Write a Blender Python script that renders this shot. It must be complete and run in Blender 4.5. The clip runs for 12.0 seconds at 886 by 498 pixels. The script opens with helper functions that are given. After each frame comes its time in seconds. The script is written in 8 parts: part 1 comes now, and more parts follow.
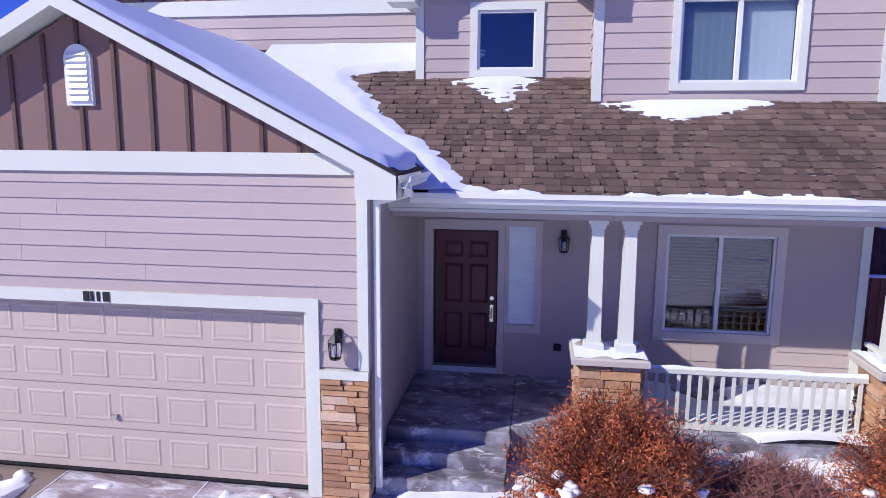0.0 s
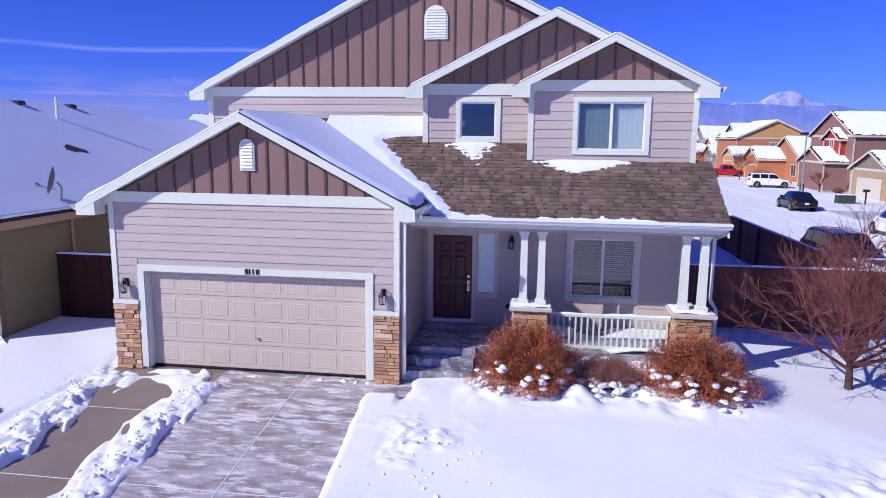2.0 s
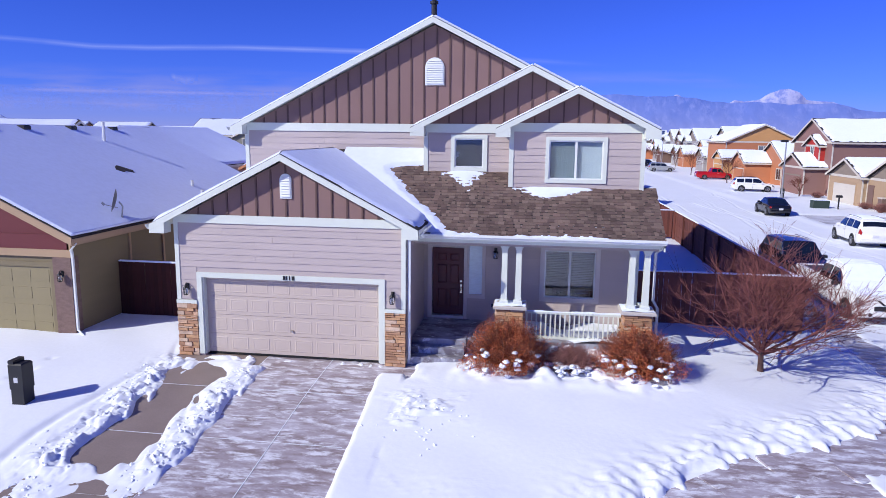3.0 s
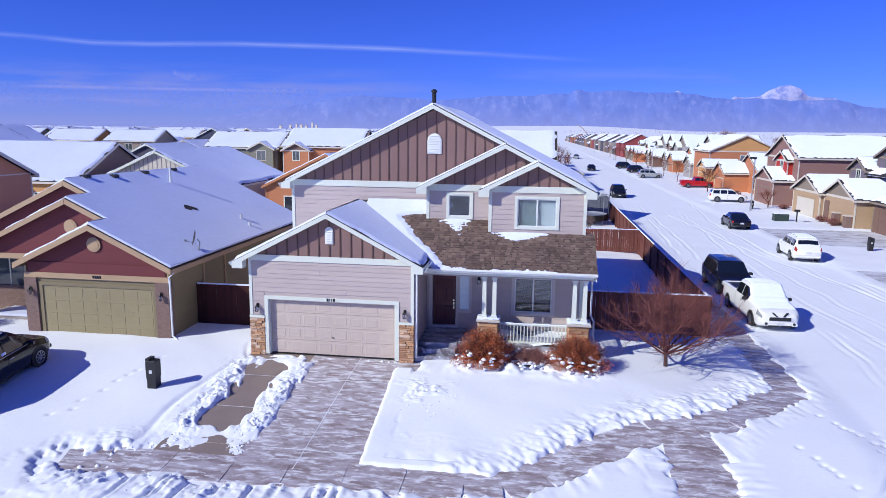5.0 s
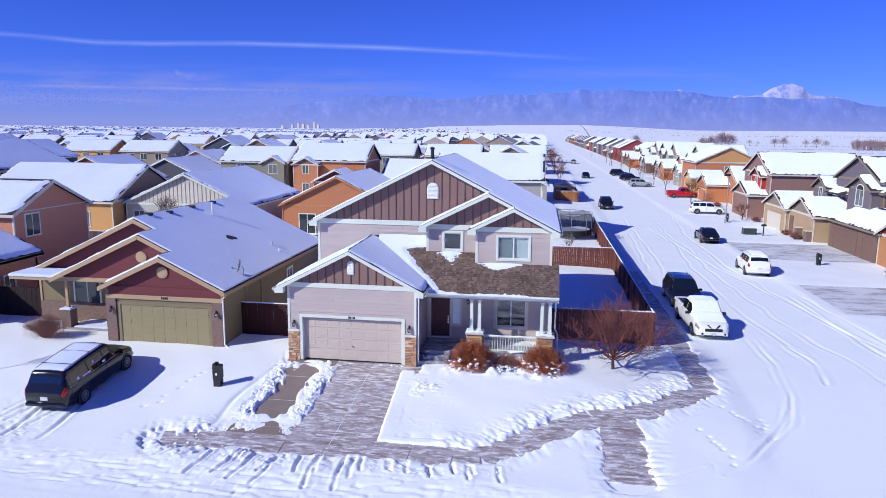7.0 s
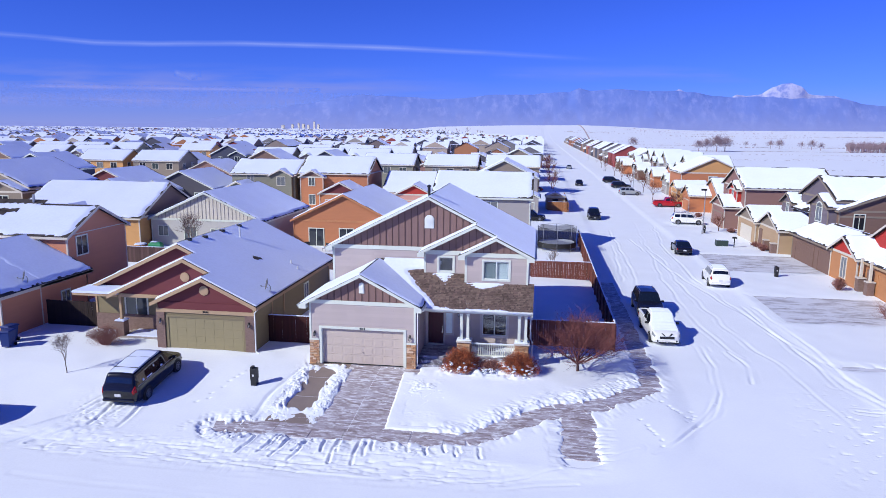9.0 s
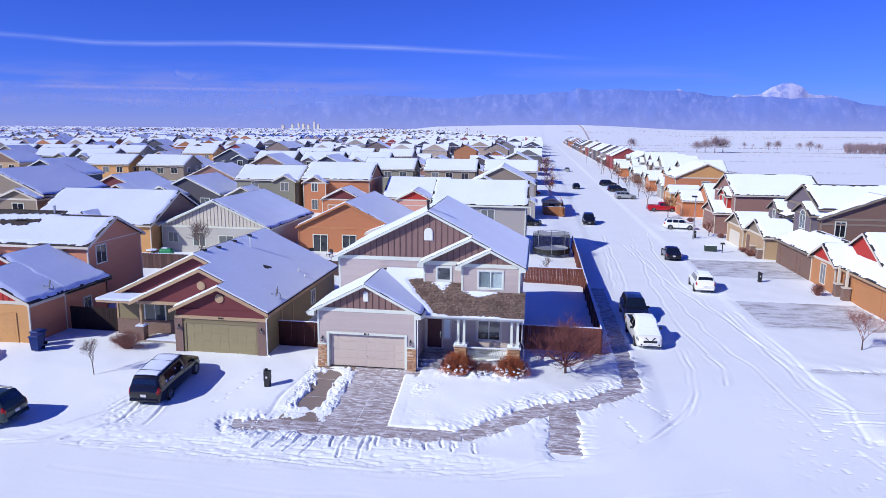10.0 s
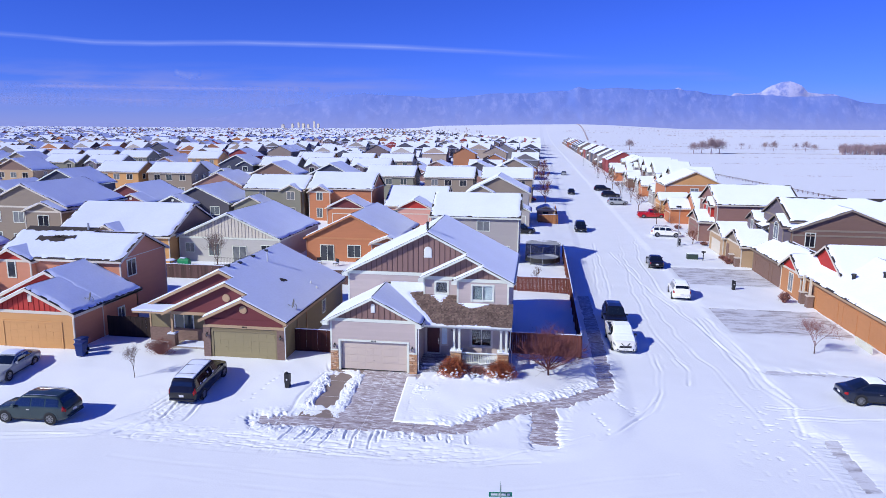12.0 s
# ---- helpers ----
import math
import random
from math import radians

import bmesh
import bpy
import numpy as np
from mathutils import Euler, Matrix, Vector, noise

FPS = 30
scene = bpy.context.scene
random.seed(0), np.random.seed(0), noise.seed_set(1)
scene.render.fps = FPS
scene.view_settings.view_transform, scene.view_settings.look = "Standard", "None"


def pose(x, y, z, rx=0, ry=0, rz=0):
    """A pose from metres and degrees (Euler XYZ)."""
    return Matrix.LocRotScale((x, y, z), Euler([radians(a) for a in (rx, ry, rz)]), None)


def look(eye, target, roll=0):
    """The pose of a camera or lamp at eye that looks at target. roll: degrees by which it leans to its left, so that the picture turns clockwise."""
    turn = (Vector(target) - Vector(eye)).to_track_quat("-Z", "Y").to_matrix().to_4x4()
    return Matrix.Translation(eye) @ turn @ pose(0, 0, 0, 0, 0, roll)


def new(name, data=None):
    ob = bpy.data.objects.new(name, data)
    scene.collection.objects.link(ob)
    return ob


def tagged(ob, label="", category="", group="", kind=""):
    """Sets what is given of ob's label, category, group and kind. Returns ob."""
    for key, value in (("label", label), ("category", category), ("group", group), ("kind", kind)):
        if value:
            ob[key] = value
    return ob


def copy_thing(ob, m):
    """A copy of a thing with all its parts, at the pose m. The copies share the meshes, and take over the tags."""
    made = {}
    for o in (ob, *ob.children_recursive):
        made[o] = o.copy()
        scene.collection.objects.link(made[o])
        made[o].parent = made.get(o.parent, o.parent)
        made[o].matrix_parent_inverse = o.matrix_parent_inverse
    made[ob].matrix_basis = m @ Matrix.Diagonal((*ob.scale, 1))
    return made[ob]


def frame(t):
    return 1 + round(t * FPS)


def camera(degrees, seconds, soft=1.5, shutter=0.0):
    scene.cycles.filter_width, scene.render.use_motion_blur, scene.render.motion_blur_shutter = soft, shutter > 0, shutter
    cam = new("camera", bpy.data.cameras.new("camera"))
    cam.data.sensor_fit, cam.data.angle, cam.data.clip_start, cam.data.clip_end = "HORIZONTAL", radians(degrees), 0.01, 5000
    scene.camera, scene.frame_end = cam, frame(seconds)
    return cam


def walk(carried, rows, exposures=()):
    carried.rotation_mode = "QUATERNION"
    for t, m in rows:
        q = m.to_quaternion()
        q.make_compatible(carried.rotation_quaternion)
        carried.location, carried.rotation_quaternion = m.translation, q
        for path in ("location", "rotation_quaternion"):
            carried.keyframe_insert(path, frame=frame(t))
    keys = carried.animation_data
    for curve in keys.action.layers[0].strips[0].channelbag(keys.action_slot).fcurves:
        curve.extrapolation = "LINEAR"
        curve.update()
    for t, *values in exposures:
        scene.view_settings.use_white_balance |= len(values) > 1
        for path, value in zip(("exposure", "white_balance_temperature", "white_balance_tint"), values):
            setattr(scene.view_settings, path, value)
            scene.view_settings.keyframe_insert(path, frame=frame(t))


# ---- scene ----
cam = camera(67.0, 12.0, soft=0.5)
PATH = [
    (0, (4.877, -6.753, 3.941), (4.5993, -4.7978, 3.6256), 0.43),
    (0.5, (5.101, -8.077, 4.177), (4.8138, -6.1238, 3.8566), 0.40),
    (1, (5.311, -9.564, 4.386), (5.0332, -7.6092, 4.0687), 0.46),
    (1.5, (5.527, -11.258, 4.677), (5.2572, -9.3027, 4.3526), 0.65),
    (2, (5.801, -13.036, 4.996), (5.5313, -11.0811, 4.6689), 0.64),
    (2.5, (6.079, -14.797, 5.437), (5.8105, -12.8430, 5.1071), 0.67),
    (3, (6.343, -16.549, 5.944), (6.0758, -14.5948, 5.6105), 0.70),
    (5, (7.396, -23.332, 8.393), (7.1263, -21.3809, 8.0482), 0.69),
    (5.5, (7.672, -24.978, 9.053), (7.4004, -23.0265, 8.7064), 0.67),
    (6, (7.956, -26.613, 9.711), (7.6836, -24.6625, 9.3638), 0.65),
    (6.5, (8.250, -28.242, 10.364), (7.9761, -26.2919, 10.0151), 0.62),
    (7, (8.551, -29.865, 11.007), (8.2764, -27.9152, 10.6582), 0.60),
    (9, (9.750, -36.192, 13.537), (9.4750, -34.2418, 13.1865), 0.55),
    (9.5, (10.023, -37.687, 14.176), (9.7483, -35.7376, 13.8248), 0.55),
    (10, (10.278, -39.132, 14.819), (10.0031, -37.1820, 14.4672), 0.54),
    (10.5, (10.514, -40.522, 15.459), (10.2394, -38.5730, 15.1062), 0.54),
    (11, (10.737, -41.866, 16.080), (10.4622, -39.9167, 15.7260), 0.52),
    (11.5, (10.958, -43.180, 16.654), (10.6826, -41.2315, 16.2988), 0.49),
    (12, (11.195, -44.501, 17.137), (10.9204, -42.5519, 16.7817), 0.43),
]
walk(cam, [(t, look(eye, target, roll)) for t, eye, target, roll in PATH], [(0, -0.15, 6050, 24), (2.5, -0.15, 6020, 18), (5.5, -0.15, 6000, 12), (12, -0.15, 6000, 12)])

# ---- world, sun, exposure ----
SUN = Vector((-0.668, -0.515, 0.537))
world = bpy.data.worlds.new("sky")
scene.world = world
world.use_nodes = True
wn, wl = world.node_tree.nodes, world.node_tree.links
sky = wn.new("ShaderNodeTexSky")
sky.sky_type, sky.sun_disc = "NISHITA", False
sky.sun_elevation, sky.sun_rotation = math.asin(0.537), math.atan2(-0.79, -0.61)
sky.altitude, sky.air_density, sky.dust_density, sky.ozone_density = 1900, 1.0, 0.0, 4.0
deep = wn.new("ShaderNodeMix")
deep.data_type, deep.blend_type = "RGBA", "MULTIPLY"
deep.inputs[0].default_value, deep.inputs[7].default_value = 1.0, (0.36, 0.52, 1.64, 1)
wl.new(sky.outputs[0], deep.inputs[6])
wl.new(deep.outputs[2], wn["Background"].inputs[0])
wn["Background"].inputs[1].default_value = 0.088
sun = new("sun", bpy.data.lights.new("sun", "SUN"))
sun.data.energy, sun.data.angle, sun.data.color = 5.0, radians(0.53), (0.98, 0.95, 0.80)
sun.matrix_world = look(SUN * 60, (0, 0, 0))

# ---- materials ----
MATS = {}


def mat(name, col, rough=0.7, var=0.12, scale=1.5, fine=40.0, bump=0.15, depth=0.004, metal=0.0, rand=0.0,
        island=0.0, spec=0.4, palette=None, stretch=(1, 1, 1), coat=0.0, spots=None):
    """A surface with variation at two scales. rand / island: brightness change from piece to piece; palette: colours picked per
    piece; spots: (colour, scale, threshold, softness) stains with a shape of their own."""
    if name in MATS:
        return MATS[name]
    m = bpy.data.materials.new(name)
    m.use_nodes = True
    MATS[name] = m
    n, l = m.node_tree.nodes, m.node_tree.links
    bs = n["Principled BSDF"]
    bs.inputs["Roughness"].default_value, bs.inputs["Metallic"].default_value = rough, metal
    bs.inputs["Specular IOR Level"].default_value = spec
    bs.inputs["Coat Weight"].default_value = coat
    tc, mp = n.new("ShaderNodeTexCoord"), n.new("ShaderNodeMapping")
    mp.inputs["Scale"].default_value = stretch
    l.new(tc.outputs["Object"], mp.inputs[0])
    a, b = n.new("ShaderNodeTexNoise"), n.new("ShaderNodeTexNoise")
    a.inputs["Scale"].default_value, b.inputs["Scale"].default_value = scale, fine
    a.inputs["Detail"].default_value, b.inputs["Detail"].default_value = 5, 3
    l.new(mp.outputs[0], a.inputs[0]), l.new(mp.outputs[0], b.inputs[0])
    add = n.new("ShaderNodeMath")
    add.operation = "ADD"
    l.new(a.outputs[0], add.inputs[0]), l.new(b.outputs[0], add.inputs[1])
    val = n.new("ShaderNodeMapRange")
    val.inputs[1].default_value, val.inputs[2].default_value = 0.6, 1.4
    val.inputs[3].default_value, val.inputs[4].default_value = 1 - var, 1 + var
    l.new(add.outputs[0], val.inputs[0])
    hsv = n.new("ShaderNodeHueSaturation")
    hsv.inputs["Color"].default_value = (*col, 1)
    pick = None
    if rand or (palette and not island):
        pick = n.new("ShaderNodeObjectInfo").outputs["Random"]
    if island:
        pick = n.new("ShaderNodeNewGeometry").outputs["Random Per Island"]
    if palette:
        ramp = n.new("ShaderNodeValToRGB")
        ramp.color_ramp.interpolation = "CONSTANT"
        while len(ramp.color_ramp.elements) < len(palette):
            ramp.color_ramp.elements.new(0.5)
        for i, c in enumerate(palette):
            ramp.color_ramp.elements[i].position, ramp.color_ramp.elements[i].color = i / len(palette), (*c, 1)
        l.new(pick, ramp.inputs[0]), l.new(ramp.outputs[0], hsv.inputs["Color"])
    out = val.outputs[0]
    if pick and (rand or island):
        r = rand or island
        pr = n.new("ShaderNodeMapRange")
        pr.inputs[3].default_value, pr.inputs[4].default_value = 1 - r, 1 + r
        frac = n.new("ShaderNodeMath")
        frac.operation = "FRACT"
        mul = n.new("ShaderNodeMath")
        mul.operation, mul.inputs[1].default_value = "MULTIPLY", 7.31
        l.new(pick, mul.inputs[0]), l.new(mul.outputs[0], frac.inputs[0]), l.new(frac.outputs[0], pr.inputs[0])
        mm = n.new("ShaderNodeMath")
        mm.operation = "MULTIPLY"
        l.new(out, mm.inputs[0]), l.new(pr.outputs[0], mm.inputs[1])
        out = mm.outputs[0]
    l.new(out, hsv.inputs["Value"])
    colour = hsv.outputs[0]
    for sc, ss, th, soft in ([spots] if isinstance(spots, tuple) else spots or []):
        sn = n.new("ShaderNodeTexNoise")
        sn.inputs["Scale"].default_value, sn.inputs["Detail"].default_value = ss, 9
        sn.inputs["Roughness"].default_value, sn.inputs["Distortion"].default_value = 0.66, 0.25
        l.new(mp.outputs[0], sn.inputs[0])
        sr = n.new("ShaderNodeMapRange")
        sr.inputs[1].default_value, sr.inputs[2].default_value = th - soft, th + soft
        l.new(sn.outputs[0], sr.inputs[0])
        mx = n.new("ShaderNodeMix")
        mx.data_type = "RGBA"
        l.new(sr.outputs[0], mx.inputs[0]), l.new(colour, mx.inputs[6])
        mx.inputs[7].default_value = (*sc, 1)
        colour = mx.outputs[2]
    l.new(colour, bs.inputs["Base Color"])
    if bump:
        bp = n.new("ShaderNodeBump")
        bp.inputs["Strength"].default_value, bp.inputs["Distance"].default_value = bump, depth
        l.new(b.outputs[0], bp.inputs["Height"]), l.new(bp.outputs[0], bs.inputs["Normal"])
    return m


def glass(name, tint, rough=0.02, ior=1.45):
    m = bpy.data.materials.new(name)
    m.use_nodes = True
    bs = m.node_tree.nodes["Principled BSDF"]
    bs.inputs["Base Color"].default_value = (*tint, 1)
    bs.inputs["Roughness"].default_value = rough
    bs.inputs["Transmission Weight"].default_value = 1.0
    bs.inputs["IOR"].default_value = ior
    return m


SNOW = mat("snow", (0.84, 0.87, 0.92), 0.75, 0.03, 0.35, 9.0, 0.12, 0.03, spec=0.2)
# bluer than the ground snow: shade on the slopes is in this colour
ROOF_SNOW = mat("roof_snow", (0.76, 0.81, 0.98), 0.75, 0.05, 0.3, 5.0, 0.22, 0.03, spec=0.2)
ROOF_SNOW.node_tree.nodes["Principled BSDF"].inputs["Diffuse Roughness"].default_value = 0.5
SIDING = mat("siding", (0.475, 0.40, 0.375), 0.6, 0.05, 0.8, 50, 0.1, 0.002, rand=0.035)
SIDING_PLAIN = mat("siding_plain", (0.475, 0.40, 0.375), 0.6, 0.05, 0.8, 50, 0.1, 0.002)
# porch beam: a darker taupe than the siding
BEAM_TAUPE = mat("porch_wall_paint", (0.40, 0.335, 0.32), 0.65, 0.05, 0.8, 50, 0.1, 0.002)
GABLE = mat("gable_paint", (0.225, 0.135, 0.12), 0.65, 0.07, 1.0, 40, 0.12, 0.002)
# darker than the gable; the battens' own shadows are put into it
BATTEN_SHADED = mat("batten_paint", (0.11, 0.062, 0.054), 0.65, 0.06, 1.0, 40, 0.1, 0.002)
# casings below the porch roof: warmer and darker than the white trim
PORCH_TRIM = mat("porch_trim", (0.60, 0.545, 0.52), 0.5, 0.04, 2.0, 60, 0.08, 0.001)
WHITE = mat("white_trim", (0.66, 0.69, 0.61), 0.5, 0.04, 2.0, 60, 0.08, 0.001)
VINYL = mat("white_vinyl", (0.74, 0.76, 0.74), 0.4, 0.03, 2.0, 60, 0.04, 0.001)
GARAGE_DOOR = mat("garage_door_paint", (0.54, 0.45, 0.385), 0.5, 0.04, 1.0, 70, 0.12, 0.001)
DOOR_PAINT = mat("entry_door_paint", (0.10, 0.024, 0.032), 0.4, 0.08, 2.0, 50, 0.08, 0.001)
STONE = mat("veneer_stone", (0.4, 0.3, 0.22), 0.85, 0.20, 9.0, 70, 0.6, 0.012, rand=0.14,
            palette=[(0.50, 0.28, 0.15), (0.56, 0.36, 0.23), (0.40, 0.22, 0.13), (0.58, 0.42, 0.30), (0.47, 0.27, 0.16), (0.55, 0.32, 0.17)])
MORTAR = mat("mortar", (0.27, 0.19, 0.145), 0.9, 0.15)
CAPSTONE = mat("cast_cap", (0.55, 0.50, 0.45), 0.8, 0.08)
TABS = [(0.15, 0.10, 0.085), (0.165, 0.115, 0.095), (0.12, 0.08, 0.07), (0.17, 0.12, 0.10)]
SHINGLE = mat("shingle", (0.14, 0.095, 0.075), 0.9, 0.42, 1.2, 120, 0.6, 0.006, rand=0.22, palette=TABS)
SHINGLE_JOINED = mat("shingle_joined", (0.14, 0.095, 0.075), 0.9, 0.42, 1.2, 120, 0.6, 0.006, island=0.22, palette=TABS)
ROOFING = mat("roofing", (0.045, 0.036, 0.035), 0.9, 0.15, 3.0, 80, 0.3, 0.004)
CONCRETE = mat("concrete", (0.33, 0.29, 0.27), 0.65, 0.10, 1.2, 30, 0.2, 0.004)
WET_CONCRETE = mat("wet_concrete", (0.26, 0.205, 0.18), 0.45, 0.14, 1.5, 30, 0.2, 0.003)
SMEARED = mat("snow_smeared_concrete", (0.275, 0.215, 0.22), 0.5, 0.16, 1.5, 30, 0.25, 0.006, stretch=(0.75, 2.3, 1),
              spots=[((0.46, 0.42, 0.47), 1.5, 0.51, 0.10), ((0.72, 0.72, 0.77), 2.7, 0.55, 0.06)])
DRIFTED = mat("drifted_concrete", (0.30, 0.27, 0.28), 0.5, 0.14, 1.5, 30, 0.25, 0.006, stretch=(0.6, 1.7, 1),
              spots=((0.72, 0.73, 0.78), 0.9, 0.44, 0.10))
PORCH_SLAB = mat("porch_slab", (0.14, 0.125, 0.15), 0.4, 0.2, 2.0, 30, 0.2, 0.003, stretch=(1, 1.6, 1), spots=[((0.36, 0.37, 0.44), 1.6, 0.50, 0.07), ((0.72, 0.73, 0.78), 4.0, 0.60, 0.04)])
IRON = mat("black_iron", (0.012, 0.011, 0.011), 0.4, 0.1, spec=0.5)
CHROME = mat("satin_nickel", (0.6, 0.58, 0.55), 0.25, 0.05, metal=1.0)
LAMP_GLASS = glass("lamp_glass", (0.9, 0.92, 0.95), 0.15)
PANE = glass("window_glass", (0.72, 0.78, 0.84), 0.0, 1.8)
DARK_PANE = mat("dark_glass", (0.008, 0.012, 0.016), 0.03, 0.05, spec=1.0, bump=0.0, coat=0.6)
HOUSE_PANE = mat("curtained_glass", (0.05, 0.06, 0.07), 0.06, 0.25, 2.0, 20, 0.0, spec=0.7,
                 palette=[(0.02, 0.022, 0.03), (0.10, 0.115, 0.125), (0.035, 0.04, 0.05), (0.17, 0.18, 0.19), (0.06, 0.075, 0.08)])
ROOM_SHADE = mat("room_dark", (0.05, 0.045, 0.045), 0.9)
# blinds tinted navy and lavender: the panes' dark reflection is put in
BLIND = mat("blind", (0.07, 0.065, 0.11), 0.7, 0.04)
BLIND_PALE = mat("pale_blind", (0.24, 0.24, 0.33), 0.7, 0.04)
# backing of the wide window: its panes' reflections put into two colours
TEAL_REFLECTION = mat("curtain", (0.11, 0.155, 0.18), 0.9, 0.06, 3.0, 40, stretch=(6, 1, 0.3))
PALE_REFLECTION = mat("sheer", (0.36, 0.42, 0.48), 0.9, 0.06, 3.0, 40, stretch=(6, 1, 0.3))
FENCE = mat("fence_wood", (0.15, 0.05, 0.038), 0.8, 0.25, 3.0, 40, 0.3, 0.004, rand=0.22, stretch=(3, 3, 0.4))
# two darker copies of the wood: the gaps' shade is in their colour
FENCE_RED_SHADED = mat("fence_wood_red", (0.045, 0.010, 0.009), 0.85, 0.25, 3.0, 40, 0.3, 0.004, rand=0.22, stretch=(3, 3, 0.4))
FENCE_SHADED = mat("fence_wood_dark", (0.022, 0.012, 0.012), 0.85, 0.25, 3.0, 40, 0.3, 0.004, rand=0.22, stretch=(3, 3, 0.4))
FENCE_OLD = mat("fence_wood_old", (0.10, 0.055, 0.055), 0.85, 0.25, 3.0, 40, 0.3, 0.004, rand=0.3, stretch=(3, 3, 0.4))
FENCE_ORANGE = mat("fence_wood_new", (0.36, 0.15, 0.06), 0.8, 0.2, 3.0, 40, 0.3, 0.004, rand=0.15, stretch=(3, 3, 0.4))
BARK = mat("bark", (0.085, 0.045, 0.04), 0.9, 0.2, 6, 50, 0.5, 0.01)
TWIG = mat("red_twig", (0.14, 0.045, 0.03), 0.85, 0.15, island=0.25)
DARK_TWIG = mat("dark_red_twig", (0.15, 0.048, 0.044), 0.8, 0.15, island=0.3)
LEAF = mat("dry_leaf", (0.40, 0.13, 0.03), 0.8, 0.1, island=0.35,
           palette=[(0.50, 0.125, 0.035), (0.40, 0.08, 0.03), (0.60, 0.22, 0.09), (0.24, 0.05, 0.03), (0.46, 0.12, 0.04)])
MAUVE_TWIG = mat("mauve_twig", (0.26, 0.115, 0.10), 0.9, 0.15, island=0.25)
GREY_TWIG = mat("grey_twig", (0.20, 0.14, 0.125), 0.9, 0.15, island=0.25)
RUBBER = mat("rubber", (0.015, 0.015, 0.016), 0.8)
ALLOY = mat("alloy", (0.45, 0.45, 0.46), 0.3, 0.05, metal=0.9)
RED_LENS = mat("red_lens", (0.35, 0.01, 0.01), 0.15)
CLEAR_LENS = mat("clear_lens", (0.30, 0.32, 0.35), 0.08)
PLASTIC_DARK = mat("dark_plastic", (0.02, 0.02, 0.022), 0.5)
PLATE = mat("plate", (0.6, 0.6, 0.62), 0.5)
BIN_BLUE = mat("bin_blue", (0.01, 0.03, 0.16), 0.45)
SIGN_GREEN = mat("sign_green", (0.0, 0.16, 0.10), 0.4)
GALV = mat("galvanised", (0.4, 0.41, 0.43), 0.45, 0.08, metal=0.8)
BOX_GREEN = mat("utility_green", (0.035, 0.055, 0.045), 0.5)
NET = mat("safety_net", (0.015, 0.015, 0.018), 0.8)
NET.node_tree.nodes["Principled BSDF"].inputs["Alpha"].default_value = 0.55


# ---- mesh helpers ----
class Geo:
    """Collects the faces of one mesh."""

    def __init__(self):
        self.v, self.f = [], []

    def add(self, verts, faces):
        k = len(self.v)
        self.v += [tuple(p) for p in verts]
        self.f += [tuple(i + k for i in q) for q in faces]
        return self

    def hexa(self, p):
        return self.add(p, [(3, 2, 1, 0), (4, 5, 6, 7), (0, 1, 5, 4), (1, 2, 6, 5), (2, 3, 7, 6), (3, 0, 4, 7)])

    def box(self, x0, x1, y0, y1, z0, z1):
        return self.hexa([(x0, y0, z0), (x1, y0, z0), (x1, y1, z0), (x0, y1, z0), (x0, y0, z1), (x1, y0, z1), (x1, y1, z1), (x0, y1, z1)])

    def cham(self, x0, x1, y0, y1, z0, z1, c):
        """A box whose top edges are chamfered."""
        self.box(x0, x1, y0, y1, z0, z1 - c)
        return self.hexa([(x0, y0, z1 - c), (x1, y0, z1 - c), (x1, y1, z1 - c), (x0, y1, z1 - c),
                          (x0 + c, y0 + c, z1), (x1 - c, y0 + c, z1), (x1 - c, y1 - c, z1), (x0 + c, y1 - c, z1)])

    def extrude(self, poly, axis, a, b):
        """A polygon in the plane across axis, from a to b along it."""
        put = {"x": lambda p, t: (t, p[0], p[1]), "y": lambda p, t: (p[0], t, p[1]), "z": lambda p, t: (p[0], p[1], t)}[axis]
        k = len(poly)
        return self.add([put(p, a) for p in poly] + [put(p, b) for p in poly],
                        [tuple(range(k)), tuple(range(2 * k - 1, k - 1, -1))] + [(i, (i + 1) % k, k + (i + 1) % k, k + i) for i in range(k)])

    def slab(self, top, t):
        """A plate below the polygon top (seen anticlockwise from outside), t thick."""
        a, b, c = (Vector(p) for p in top[:3])
        nrm = (b - a).cross(c - a).normalized() * t
        k = len(top)
        return self.add([tuple(Vector(p) - nrm) for p in top] + list(top),
                        [tuple(range(k - 1, -1, -1)), tuple(range(k, 2 * k))] + [(i, (i + 1) % k, k + (i + 1) % k, k + i) for i in range(k)])

    def tube(self, p0, p1, r0, r1=None, n=8, caps=True):
        p0, p1 = Vector(p0), Vector(p1)
        r1 = r0 if r1 is None else r1
        d = (p1 - p0).normalized()
        s = d.orthogonal().normalized()
        u = d.cross(s)
        ring = lambda p, r: [tuple(p + (s * math.cos(2 * math.pi * i / n) + u * math.sin(2 * math.pi * i / n)) * r) for i in range(n)]
        faces = [(i, (i + 1) % n, n + (i + 1) % n, n + i) for i in range(n)]
        if caps:
            faces += [tuple(range(n - 1, -1, -1)), tuple(range(n, 2 * n))]
        return self.add(ring(p0, r0) + ring(p1, r1), faces)

    def path(self, pts, r, n=8):
        for a, b in zip(pts, pts[1:]):
            self.tube(a, b, r, r, n)
        return self

    def mesh(self, name, recalc=True):
        me = bpy.data.meshes.new(name)
        me.from_pydata(self.v, [], self.f)
        if recalc and len(self.f) < 30000:
            bm = bmesh.new()
            bm.from_mesh(me)
            bmesh.ops.recalc_face_normals(bm, faces=bm.faces)
            bm.to_mesh(me)
            bm.free()
        return me


